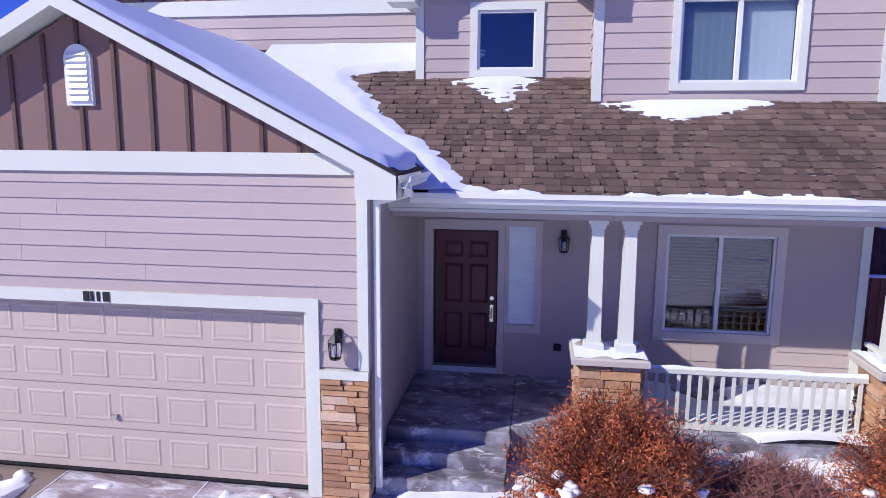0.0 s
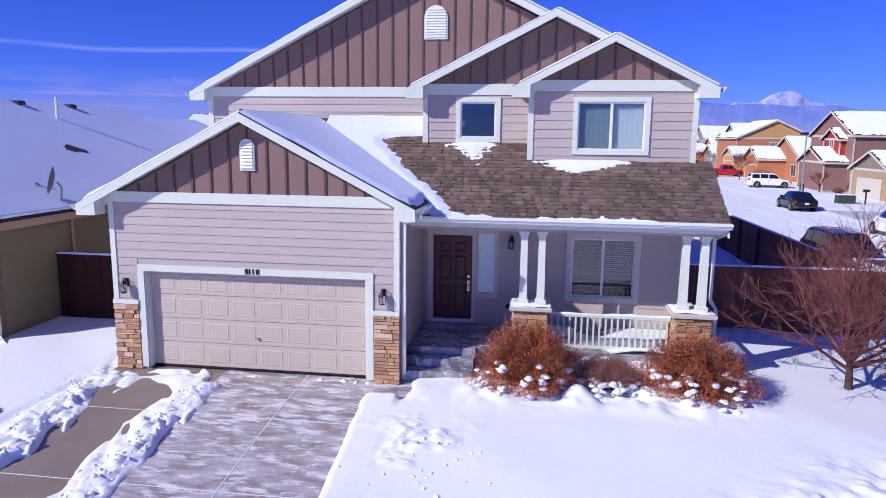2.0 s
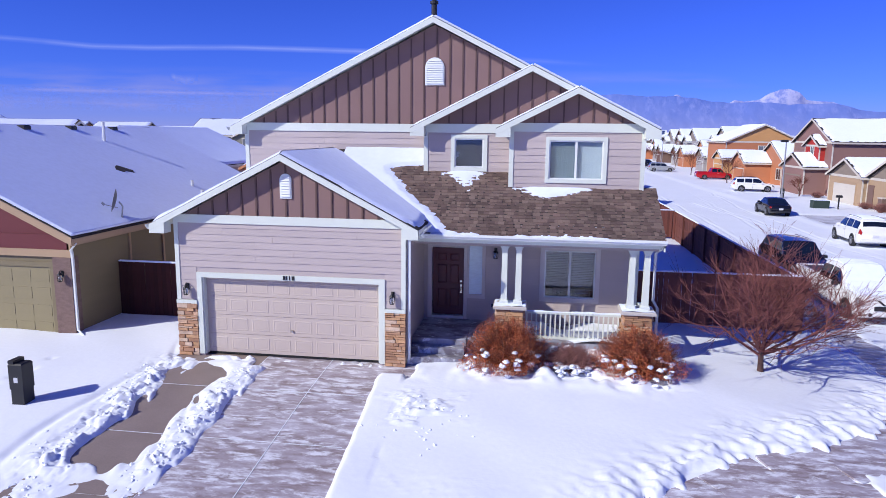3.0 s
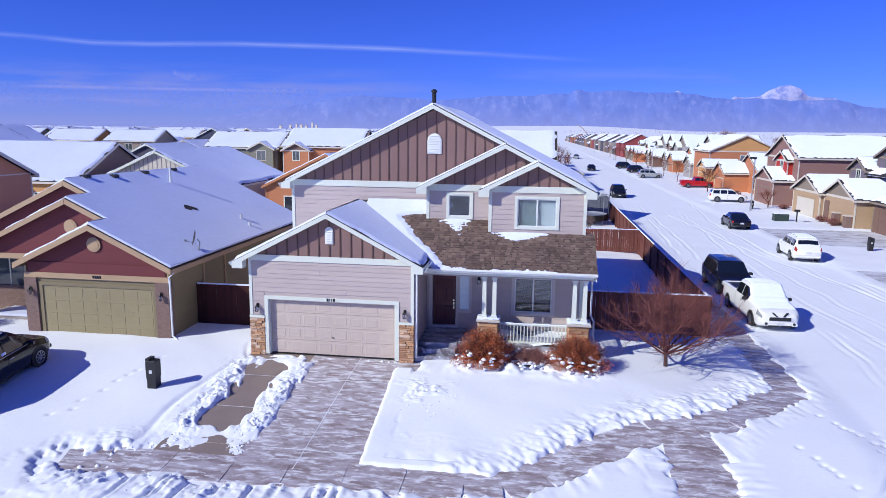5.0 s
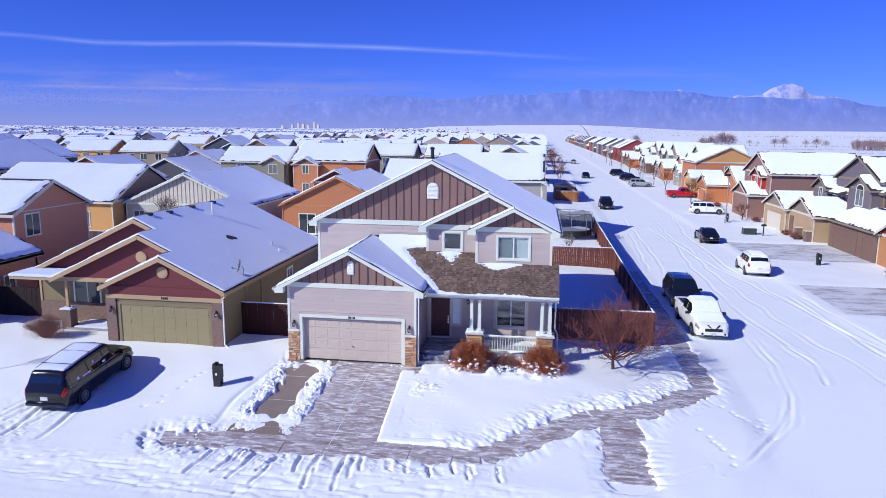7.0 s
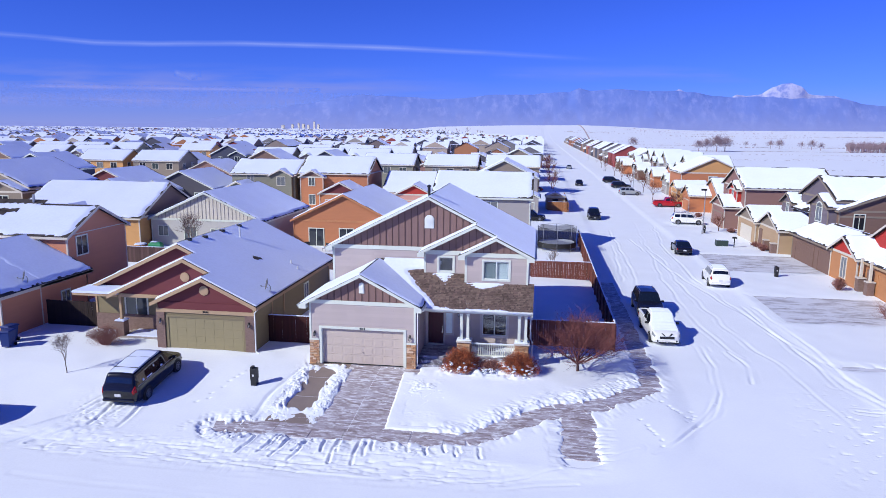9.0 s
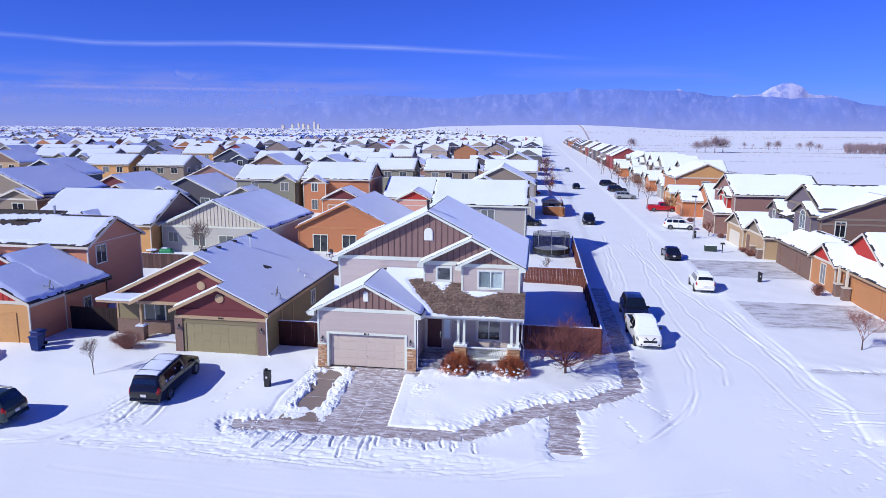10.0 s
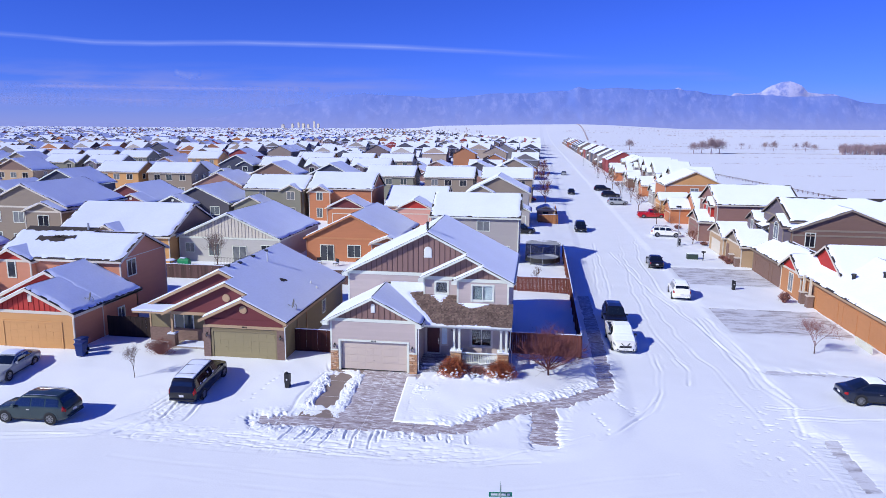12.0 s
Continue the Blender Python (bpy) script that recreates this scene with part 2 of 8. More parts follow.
def link(name, me, material, parent=None, label="", at=None):
    if not me.materials:
        me.materials.append(material)
    ob = new(name, me)
    if parent is not None:
        ob.parent = parent
    if at is not None:
        ob.matrix_local = at
    return tagged(ob, label)


def part(name, geo, material, parent, label="", at=None, recalc=True, bevel=0.0):
    ob = link(name, geo.mesh(name, recalc), material, parent, label, at)
    if bevel:
        md = ob.modifiers.new("bevel", "BEVEL")
        md.width, md.segments, md.limit_method = bevel, 2, "ANGLE"
    return ob


def thing(name, label, category, m=None, group="", kind=""):
    ob = new(name)
    ob.empty_display_size = 0.2
    if m is not None:
        ob.matrix_world = m
    return tagged(ob, label, category, group, kind)


def smooth(ob):
    for p in ob.data.polygons:
        p.use_smooth = True
    return ob


# ---- numeric noise for the ground ----
def cell(ix, iy, seed):
    h = (ix.astype(np.int64) * 374761393 + iy.astype(np.int64) * 668265263 + seed * 974634777) & 0x7FFFFFFF
    h = ((h ^ (h >> 13)) * 1274126177) & 0x7FFFFFFF
    return ((h ^ (h >> 16)) & 0xFFFF) / 65535.0


def vnoise(x, y, size, seed=0):
    x, y = np.asarray(x, float) / size, np.asarray(y, float) / size
    ix, iy = np.floor(x), np.floor(y)
    fx, fy = x - ix, y - iy
    fx, fy = fx * fx * (3 - 2 * fx), fy * fy * (3 - 2 * fy)
    c = lambda i, j: cell(ix + i, iy + j, seed)
    return (c(0, 0) * (1 - fx) + c(1, 0) * fx) * (1 - fy) + (c(0, 1) * (1 - fx) + c(1, 1) * fx) * fy


def clumps(x, y, size, seed):
    """Broken slabs of snow: tilted plates of uneven height with gaps between them, 0 to 1."""
    near_by = (x > -16) & (x < 18.5) & (y > -12) & (y < 2)
    if np.ndim(x) == 2 and not near_by.all():
        out = np.zeros(np.shape(x))
        out[near_by] = clumps(x[near_by], y[near_by], size, seed)
        return out
    x, y = x / size + 0.5 * vnoise(x, y, size * 0.7, seed + 9), y / size + 0.5 * vnoise(x, y, size * 0.7, seed + 8)
    ix, iy = np.floor(x), np.floor(y)
    near, nxt, top = np.full(np.shape(x), 9.0), np.full(np.shape(x), 9.0), np.zeros(np.shape(x))
    for i in (-1, 0, 1):
        for j in (-1, 0, 1):
            px, py = ix + i, iy + j
            dx, dy = x - px - cell(px, py, seed), y - py - cell(px, py, seed + 1)
            d = np.hypot(dx, dy)
            h = cell(px, py, seed + 3) ** 2 + 0.9 * (cell(px, py, seed + 4) - 0.5) * dx + 0.9 * (cell(px, py, seed + 5) - 0.5) * dy
            closer = d < near
            nxt = np.where(closer, near, np.minimum(nxt, d))
            top, near = np.where(closer, h, top), np.where(closer, d, near)
    return np.clip(top, 0, 1) * step(0.0, 0.22, nxt - near)


def step(a, b, v):
    t = np.clip((np.asarray(v, float) - a) / (b - a), 0, 1)
    return t * t * (3 - 2 * t)


def road_mask(x, y):
    """1 on the streets; the corners are rounded."""
    front = -9.6 - y
    cross = 5.2 - np.abs(x - 22.5)
    k = 6.0
    corner = (front > -k) & (cross > -k)
    d = np.where(corner, np.hypot(k + front, k + cross) - k, np.maximum(front, cross))
    return step(-0.6, 0.8, d)


def grade(x, y):
    """The lie of the land without snow."""
    x, y = np.asarray(x, float), np.asarray(y, float)
    z = -0.05 - 0.70 * step(0.5, -9.0, y)
    z = z * (1 - step(11.0, 17.0, x)) + (-0.30 - 0.35 * step(2.0, -10.0, y)) * step(11.0, 17.0, x)
    road = road_mask(x, y)
    along = np.maximum(0.99 * (y + 44.5) - 0.14 * (x - 11.2), 1.0)
    bearing = (0.99 * (x - 11.2) + 0.14 * (y + 44.5)) / along
    rise = np.interp(bearing, (-0.14, -0.06, -0.01, 0.10, 0.195, 0.24, 0.36, 0.66, 0.9), (0, 6, 20, 27, 30, 28, 15, 18, 16))
    return z - 0.09 * road + 5.0 * step(700, 2600, np.hypot(x, y)) + rise * step(800, 2500, along)

# ---- ground, road, driveway ----
def seg_dist(x, y, pts):
    best = np.full(np.shape(x), 1e9)
    for (ax, ay), (bx, by) in zip(pts, pts[1:]):
        dx, dy = bx - ax, by - ay
        t = np.clip(((x - ax) * dx + (y - ay) * dy) / (dx * dx + dy * dy), 0, 1)
        best = np.minimum(best, np.hypot(x - ax - t * dx, y - ay - t * dy))
    return best


WALKWAY = [(-5.4, -7.7), (-4.2, -7.4), (-0.6, -7.4), (2.6, -7.28), (5.8, -7.33), (6.8, -7.2), (7.8, -6.5), (8.85, -5.5), (9.95, -4.65), (11.1, -3.85), (12.3, -3.4), (13.5, -2.75), (14.9, -1.35), (16.3, 0.0)]
WALK_SIDE = [(16.3, 0.1), (16.4, 4), (16.4, 14), (16.3, 26)]
SPUR = [(12.15, -3.9), (12.0, -8.2)]


DRIVES = [(28.4, 38.6, 15.0, 23.2), (28.4, 38.8, 34.0, 43.4), (28.0, 34.4, 4.75, 5.4), (28.0, 28.9, -11.0, -5.4), (28.4, 37.0, 66.0, 67.2), (34.6, 40, -7.6, -6.4)]


def cleared(x, y):
    """Distance outside the cleared concrete, negative on it."""
    d = seg_dist(x, y, WALKWAY) - 0.56
    d = np.minimum(d, seg_dist(x, y, WALK_SIDE) - 0.55)
    d = np.minimum(d, seg_dist(x, y, SPUR) - 0.78)
    drive = np.maximum(np.maximum(-0.40 - x, x - (2.50 - 0.045 * y)), np.maximum(y - 0.4, -7.8 - y))
    strip = np.maximum(np.maximum(-3.0 - x, x - 3.3), np.maximum(y - 0.4, np.where(x < -0.9, -0.10, -0.55) - y))
    qx, qy = np.abs(x + 1.98 - 0.03 * (y + 3)) - 0.22, np.abs(y + 3.15) - 1.95
    patch = np.hypot(np.maximum(qx, 0), np.maximum(qy, 0)) + np.minimum(np.maximum(qx, qy), 0) - 0.36
    for x0, x1, y0, y1 in DRIVES:
        d = np.minimum(d, np.maximum(np.maximum(x0 - x, x - x1), np.maximum(y0 - y, y - y1)) + 0.1)
    return np.minimum(np.minimum(d, drive), np.minimum(strip, patch))


# wheel tracks: how deep, how wide, and the line that they follow
TRACKS = [
    (1.0, 0.13, [(26.9, 65.5), (25.4, 51.1), (24.8, 30.1), (25.8, 19.4), (26.5, 10.7), (27.2, 7.3), (27.6, 2.0)]),
    (1.0, 0.13, [(21.8, 52.6), (22.9, 38.2), (24.2, 26.4), (25.9, 16.8), (26.7, 8.1), (26.6, 2.0)]),
    (0.9, 0.13, [(18.9, 47.9), (18.5, 35.9), (17.9, 26.4)]),
    (0.9, 0.13, [(20.0, 60.3), (19.6, 44.3), (19.5, 33.1), (19.1, 25.5)]),
    (1.3, 0.09, [(22.3, 7.2), (22.5, 4.3), (22.1, 1.6)]),
    (1.3, 0.10, [(20.7, 8.2), (20.8, 4.0), (20.0, -0.2), (18.6, -3.1), (16.4, -6.2), (15.4, -7.3)]),
    (0.9, 0.09, [(19.2, -1.6), (17.5, -4.6)]),
    (1.3, 0.09, [(13.5, -7.7), (14.7, -6.9)]),
    (0.9, 0.13, [(26.5, 19.3), (26.4, 11.9), (26.7, 5.6), (27.1, 1.9), (28.0, -1.2), (27.2, -4.8)]),
    (0.9, 0.13, [(27.2, 19.4), (27.8, 10.7), (27.6, 3.5), (28.0, 0.2)]),
    (0.9, 0.11, [(26.4, -1.4), (29.0, -1.6), (30.9, -0.8)]),
    (0.9, 0.11, [(27.0, -2.8), (30.1, -2.8), (32.9, -2.2)]),
    (0.8, 0.13, [(26.4, -5.7), (27.0, -8.2), (27.1, -10.4), (26.4, -14.0)]),
    (0.8, 0.13, [(22.9, 52.0), (23.6, 38.0), (23.0, 26.0), (23.4, 14.0), (24.6, 4.0), (25.4, -4.0)]),
    (0.7, 0.13, [(24.6, 70.0), (23.4, 50.0), (21.9, 30.0), (21.6, 16.0), (22.6, 6.0)]),
    (0.8, 0.10, [(-6.0, -10.4), (1.1, -10.9), (3.6, -11.0), (6.0, -10.8), (9.8, -10.1), (11.3, -9.3)]),
    (0.5, 0.10, [(-9.0, -11.3), (-1.0, -11.6), (6.0, -11.5), (12.0, -10.4)]),
    (0.5, 0.12, [(-12.0, -13.0), (-2.0, -13.6), (9.0, -13.4), (19.0, -10.5)]),
    (0.4, 0.12, [(-12.0, -14.6), (-2.0, -15.1), (9.0, -15.0), (20.0, -12.0)]),
    (3.0, 0.10, [(-10.3, -4.6), (-11.1, -7.6), (-14.3, -10.9), (-20, -12.4)]),
    (3.0, 0.10, [(-11.9, -4.6), (-12.7, -7.6), (-15.8, -10.9), (-22, -12.2)]),
    (2.4, 0.10, [(-10.1, -5.2), (-9.9, -8.6), (-11.7, -10.6)]),
    (2.4, 0.10, [(-11.6, -5.2), (-11.4, -8.6), (-13.2, -10.6)]),
]


def ruts(x, y):
    """Wheel tracks and shovel marks pressed into the snow, with the thrown-up snow beside them."""
    out = np.zeros(np.shape(x))
    wx, wy = x + 0.5 * (vnoise(x, y, 2.6, 61) - 0.5), y + 0.5 * (vnoise(x, y, 2.6, 62) - 0.5)
    for k, (amp, w, line) in enumerate(TRACKS):
        d = seg_dist(wx, wy, line)
        broken = np.clip(1.7 * vnoise(x, y + 31 * k, 2.2, 8) - 0.1, 0.25, 1)
        w = 0.75 * w
        out += 0.6 * amp * broken * (np.exp(-(d / w) ** 2) - 0.35 * np.exp(-((d - 2.3 * w) / w) ** 2))
        out += 0.3 * amp * np.exp(-((d - 0.42) / 0.06) ** 2) * np.clip(2.4 * vnoise(x, y + 17 * k, 1.1, 9) - 1.1, 0, 1)
    for k in range(26):
        cx = -5.2 + 0.5 * k + 0.25 * math.sin(k * 2.3)
        ln = (1.9 if -3 < cx < 2.6 else 0.8) * (0.6 + 0.5 * math.sin(k * 1.7) ** 2)
        lean = -0.35 if cx < 0 else 0.15
        d = seg_dist(x, y, [(cx, -7.95), (cx + lean * 0.3, -8.0 - ln * 0.6), (cx + lean, -8.05 - ln)])
        out += (1.3 * np.exp(-(d / 0.05) ** 2) - 0.4 * np.exp(-((d - 0.13) / 0.06) ** 2)) * (0.5 + vnoise(x, y, 0.4, 34))
    for off in (0.0, 0.75):
        out += 0.9 * np.exp(-(seg_dist(x, y, [(-2.7 - off * 0.9, -0.9), (-3.2 - off, -4.5), (-3.0 - off, -8.3)]) / 0.13) ** 2) * (0.4 + vnoise(x, y, 0.5, 33))
    # rows of footprints
    for (ax, ay), (bx, by), k in [((16.6, -1.9), (17.9, -4.4), 8), ((15.2, -4.2), (16.0, -6.9), 7), ((17.9, -2.7), (17.6, -4.2), 5), ((-6.2, -1.0), (-7.4, -6.0), 9)]:
        for i in range(k):
            px, py = ax + (bx - ax) * i / k + (0.1 if i % 2 else -0.1) + 0.1 * math.sin(i * 3.7), ay + (by - ay) * i / k + 0.16 * math.sin(i * 5.1)
            out += 0.8 * np.exp(-(((x - px) / 0.08) ** 2 + ((y - py) / 0.10) ** 2))
    # scattered scuffs at the far corner
    scuff = np.clip(vnoise(x, y, 0.3, 71) - 0.74, 0, 1) * 5 * np.exp(-(((x - 25.6) / 2.2) ** 2 + ((y + 5.5) / 5.0) ** 2))
    # the plough's scrapes along the front kerb
    zone = step(-11.8, -10.6, y) * step(-8.7, -9.5, y) * step(-15, -11, x) * step(11, 6, x)
    scrape = np.clip(vnoise(x * 0.22, y, 0.13, 91) - 0.55, 0, 1) * 2.2 + np.clip(vnoise(x, y, 0.2, 92) - 0.62, 0, 1) * 1.5
    worn = np.exp(-(((x + 11.6 + 0.25 * (y + 8)) / 1.3) ** 2 + ((y + 7.6) / 2.0) ** 2)) * (1.6 * np.clip(vnoise(x + 0.6 * y, y * 0.5, 0.22, 93) - 0.5, 0, 1) - 1.0 * clumps(x, y, 0.25, 141))
    return out + scuff + zone * scrape + worn


def snow_top(x, y):
    x, y = np.asarray(x, float), np.asarray(y, float)
    near = step(150, 60, np.hypot(x - 5, y))
    # shovelled edges: blade-wide teeth set across the way that was cleared
    way = np.clip((x - 9.5) * 0.9 + (y + 6.0) * -1.2, -1, 1)
    teeth_y = vnoise(x + 0.35 * y, y * 0.25, 0.17, 2) + 0.6 * vnoise(x + 0.2 * y, y * 0.4, 0.36, 5)
    teeth_x = vnoise(x * 0.25, y, 0.17, 4) + 0.6 * vnoise(x * 0.4, y, 0.36, 6)
    teeth = np.where((x > 10.6) & (y < -5.3), teeth_x, teeth_y) / 1.6
    ragged = 0.22 * (vnoise(x, y, 0.8, 1) - 0.5) + 0.55 * (teeth - 0.5)
    d0 = cleared(x, y)
    crisp = ((np.abs(x - 2.7 + 0.045 * y) < 0.5) & (y < -0.7) & (y > -7.3)) | ((y > -7.3) & (y < -6.4) & (x > 2.4) & (x < 5.6))
    # half-cleared snow left on the concrete at the foot of the drive
    messy = step(-0.9, -1.6, x) * step(-5.6, -6.4, y) + 0.7 * np.exp(-((y + 7.95) / 0.4) ** 2) * step(8.0, 5.0, x)
    ragged = ragged + 0.8 * messy * (1.3 * vnoise(x + 0.5 * y, y * 0.6, 0.45, 81) + 0.5 * vnoise(x, y, 0.15, 82) - 0.75)
    ragged = ragged + 2.2 * np.exp(-((y + 0.10) / 0.13) ** 2) * np.clip(0.5 * vnoise(x, y, 0.9, 83) + 0.5 * vnoise(x, y, 0.13, 84) - 0.36, 0, 1) * step(2.9, 2.5, np.abs(x))
    d = np.where(crisp, d0 + 0.15 * ragged, d0 + ragged * near)
    cover = step(-0.03, 0.10, d)
    road = road_mask(x, y)
    deep = (0.115 - 0.03 * road) * np.where(crisp, 1.0, 0.45 + 0.55 * step(0.0, 0.9, d))
    across = x > 27.0
    berm = np.exp(-((d - 0.32) / 0.24) ** 2) * (0.0 + 0.055 * (0.6 * vnoise(x, y, 0.34, 3) + 0.4 * teeth) ** 2) * np.where(crisp, 0.3, np.where(across, 0.25, 1.0))
    wild = (0.6 * np.exp(-((x + 0.8) / 0.42) ** 2) + 0.8 * np.exp(-((x + 3.0 + 0.05 * y) / 0.5) ** 2)) * step(0.2, -0.8, y) * step(-7.6, -6.2, y)
    wild = wild + 0.4 * np.exp(-(((x + 3.9) / 1.0) ** 2 + ((y + 6.7) / 0.7) ** 2)) + 0.32 * step(-7.8, -8.3, y) * step(-9.5, -8.7, y) * step(-6, -4, x) * step(9, 4, x)
    lump = 0.5 * vnoise(x, y, 0.42, 17) + 0.5 * vnoise(x, y, 0.15, 18)
    berm = berm + 0.04 * np.minimum(wild, 1.3) * np.clip(lump - 0.28, 0, 1) * step(-0.02, 0.2, d)
    big, small = clumps(x, y, 0.34, 101), clumps(x, y, 0.17, 111)
    berm = berm + (0.17 * big + 0.11 * small) * np.minimum(wild, 1.2) * step(-0.02, 0.12, d) * (0.35 + 0.9 * vnoise(x, y, 0.8, 121))
    churn = np.exp(-(((x - 4.1) / 0.95) ** 2 + ((y + 2.4) / 0.75) ** 4)) * (0.030 * clumps(x, y, 0.2, 131) + 0.02 * small) * step(0.3, 0.55, vnoise(x, y, 0.6, 42))
    churn = churn + np.exp(-(((x - 4.2) / 0.8) ** 2 + ((y + 5.2) / 0.3) ** 2)) * 0.008 * small
    swell = 0.10 * (vnoise(x, y, 4.0, 11) - 0.5) + 0.05 * (vnoise(x, y, 1.3, 12) - 0.5)
    foot = np.exp(-((y + 0.35) / 0.55) ** 2) * step(4.2, 5.0, x) * step(10.6, 9.8, x) * 0.45 * np.clip(vnoise(x, y, 0.45, 51) * 0.7 + vnoise(x, y, 0.2, 52) * 0.3 - 0.3, 0, 1)
    foot = foot + 0.42 * np.exp(-((y - 0.8) / 0.42) ** 2) * step(6.3, 6.9, x) * step(9.8, 9.2, x) * (0.45 + 0.8 * vnoise(x, y, 0.35, 53))
    line = seg_dist(x, y, [(5.6, -6.6), (6.8, -6.4), (8.8, -4.5), (11.1, -2.9), (13.4, -1.9), (15.2, 0.2)])
    edge = 0.16 * np.exp(-(line / 0.75) ** 2) * (0.5 * vnoise(x, y, 0.4, 21) + 0.5 * vnoise(x + 0.5 * y, y, 0.16, 22) - 0.35)
    edge = edge + (0.05 * big + 0.03 * small) * np.exp(-((line - 0.25) / 0.5) ** 2) * step(0.35, 0.6, vnoise(x, y, 0.7, 23))
    thin = step(-5.3, -6.0, y) * step(-4.6, -3.4, x) * step(0.9, 0.1, x) * step(-8.3, -7.7, y)
    z = (1 - 0.72 * thin) * (deep + berm + churn * 3 + edge + foot + swell * (1 - 0.7 * road) - 0.06 * np.clip(ruts(x, y), -0.5, 1.4) * near) * cover
    return grade(x, y) - 0.035 + z


def stretch(fine, far, k):
    """Grid lines: the fine ones, then ever wider ones out to far on both sides."""
    lo, hi = fine[0], fine[-1]
    up = hi + (far[1] - hi) * (np.geomspace(1, 400, k) - 1) / 399
    dn = lo - (lo - far[0]) * (np.geomspace(1, 400, k) - 1) / 399
    return np.concatenate([dn[:0:-1], fine, up[1:]])


gx = np.concatenate([np.arange(-30, -14, 0.3), np.arange(-14, -6, 0.075), np.arange(-6, -4.4, 0.06), np.arange(-4.4, 0.4, 0.037), np.arange(0.4, 17, 0.06), np.arange(17, 29, 0.085), np.arange(29, 33, 0.12), np.arange(33, 41, 0.3)])
gy = np.concatenate([np.arange(-22, -11, 0.15), np.arange(-11, -8.8, 0.06), np.arange(-8.8, 0.6, 0.04), np.arange(0.6, 12, 0.12), np.arange(12, 66, 0.38)])
gx, gy = stretch(gx, (-4300, 4300), 46), stretch(gy, (-500, 4600), 46)
GX, GY = np.meshgrid(gx, gy)
GZ = snow_top(GX, GY)
nx, ny = len(gx), len(gy)
idx = np.arange(nx * ny).reshape(ny, nx)
quads = np.stack([idx[:-1, :-1], idx[:-1, 1:], idx[1:, 1:], idx[1:, :-1]], -1).reshape(-1, 4)
me = bpy.data.meshes.new("ground")
me.from_pydata(np.stack([GX, GY, GZ], -1).reshape(-1, 3).tolist(), [], quads.tolist())
ground = tagged(smooth(link("ground", me, SNOW)), "snow-covered lawns, street and open plain", "snow", kind="structure")


def draped(xs, ys, lift):
    """A sheet over the grade, with a rim going down."""
    g = Geo()
    X, Y = np.meshgrid(xs, ys)
    Z = grade(X, Y) + lift
    k = len(xs)
    g.add(np.stack([X, Y, Z], -1).reshape(-1, 3).tolist(),
          [(j * k + i, j * k + i + 1, (j + 1) * k + i + 1, (j + 1) * k + i) for j in range(len(ys) - 1) for i in range(k - 1)])
    return g


driveway = thing("driveway", "concrete driveway, half cleared and smeared with snow", "driveway", kind="structure")
for j, (y0, y1) in enumerate([(-1.9, 0.35), (-4.1, -1.91), (-6.2, -4.11), (-7.45, -6.21)]):
    for i, (x0, x1) in enumerate([(-3.2, -0.70), (-0.69, 1.1), (1.11, 3.1)]):
        part("slab", draped(np.linspace(x0, x1, 5), np.linspace(y0, y1, 6), 0.0), WET_CONCRETE if i == 0 else SMEARED, driveway, recalc=False)
for jx, y0, y1 in ((-0.695, -2.6, 0.2), (1.105, -7.4, 0.3)):
    part("joint_snow", draped(np.linspace(jx - 0.009, jx + 0.009, 3), np.linspace(y0, y1, 12), 0.007), SNOW, driveway, "snow packed into a joint", recalc=False)
for jy, x0, x1 in ((-4.105, -2.6, 2.6), (-1.905, -2.6, 2.5), (-6.205, -0.5, 2.6)):
    part("joint_snow", draped(np.linspace(x0, x1, 20), np.linspace(jy - 0.010, jy + 0.010, 3), 0.007), SNOW, driveway, "snow packed into a joint", recalc=False)
part("slab", draped(np.linspace(3.11, 5.0, 4), np.linspace(-1.0, 0.6, 4), 0.0), SMEARED, driveway, recalc=False)


def strip_walk(name, pts, w, label):
    walkway = thing(name, label, "pavement", kind="structure")
    for (ax, ay), (bx, by) in zip(pts, pts[1:]):
        dx, dy = bx - ax, by - ay
        ln = math.hypot(dx, dy)
        k = max(1, round(ln / 1.5))
        for i in range(k):
            g = Geo()
            q = []
            for t, s in ((i / k + 0.004, -1), ((i + 1) / k - 0.004, -1), ((i + 1) / k - 0.004, 1), (i / k + 0.004, 1)):
                px, py = ax + dx * t + dy / ln * w * s, ay + dy * t - dx / ln * w * s
                q.append((px, py, float(grade(px, py)) + 0.003))
            g.slab(q[::-1] if (Vector(q[1]) - Vector(q[0])).cross(Vector(q[2]) - Vector(q[0])).z < 0 else q, 0.1)
            part("paving_slab", g, SMEARED, walkway)
    return walkway


for x0, x1, y0, y1 in DRIVES:
    dw = thing("driveway", "snow-dusted concrete across the street", "driveway", kind="structure")
    nx2, ny2 = max(1, round((x1 - x0) / 3)), max(1, round((y1 - y0) / 3))
    for i in range(nx2):
        for j in range(ny2):
            a, b2 = x0 + (x1 - x0) * i / nx2, y0 + (y1 - y0) * j / ny2
            part("slab", draped(np.linspace(a, a + (x1 - x0) / nx2 - 0.01, 5), np.linspace(b2, b2 + (y1 - y0) / ny2 - 0.01, 5), 0.0), DRIFTED, dw, recalc=False)
strip_walk("pavement", WALKWAY, 0.62, "concrete pavement shovelled through the snow")
strip_walk("pavement", WALK_SIDE, 0.6, "concrete pavement in the shade of the fence")
strip_walk("pavement", SPUR, 0.84, "short shovelled concrete ramp to the street")

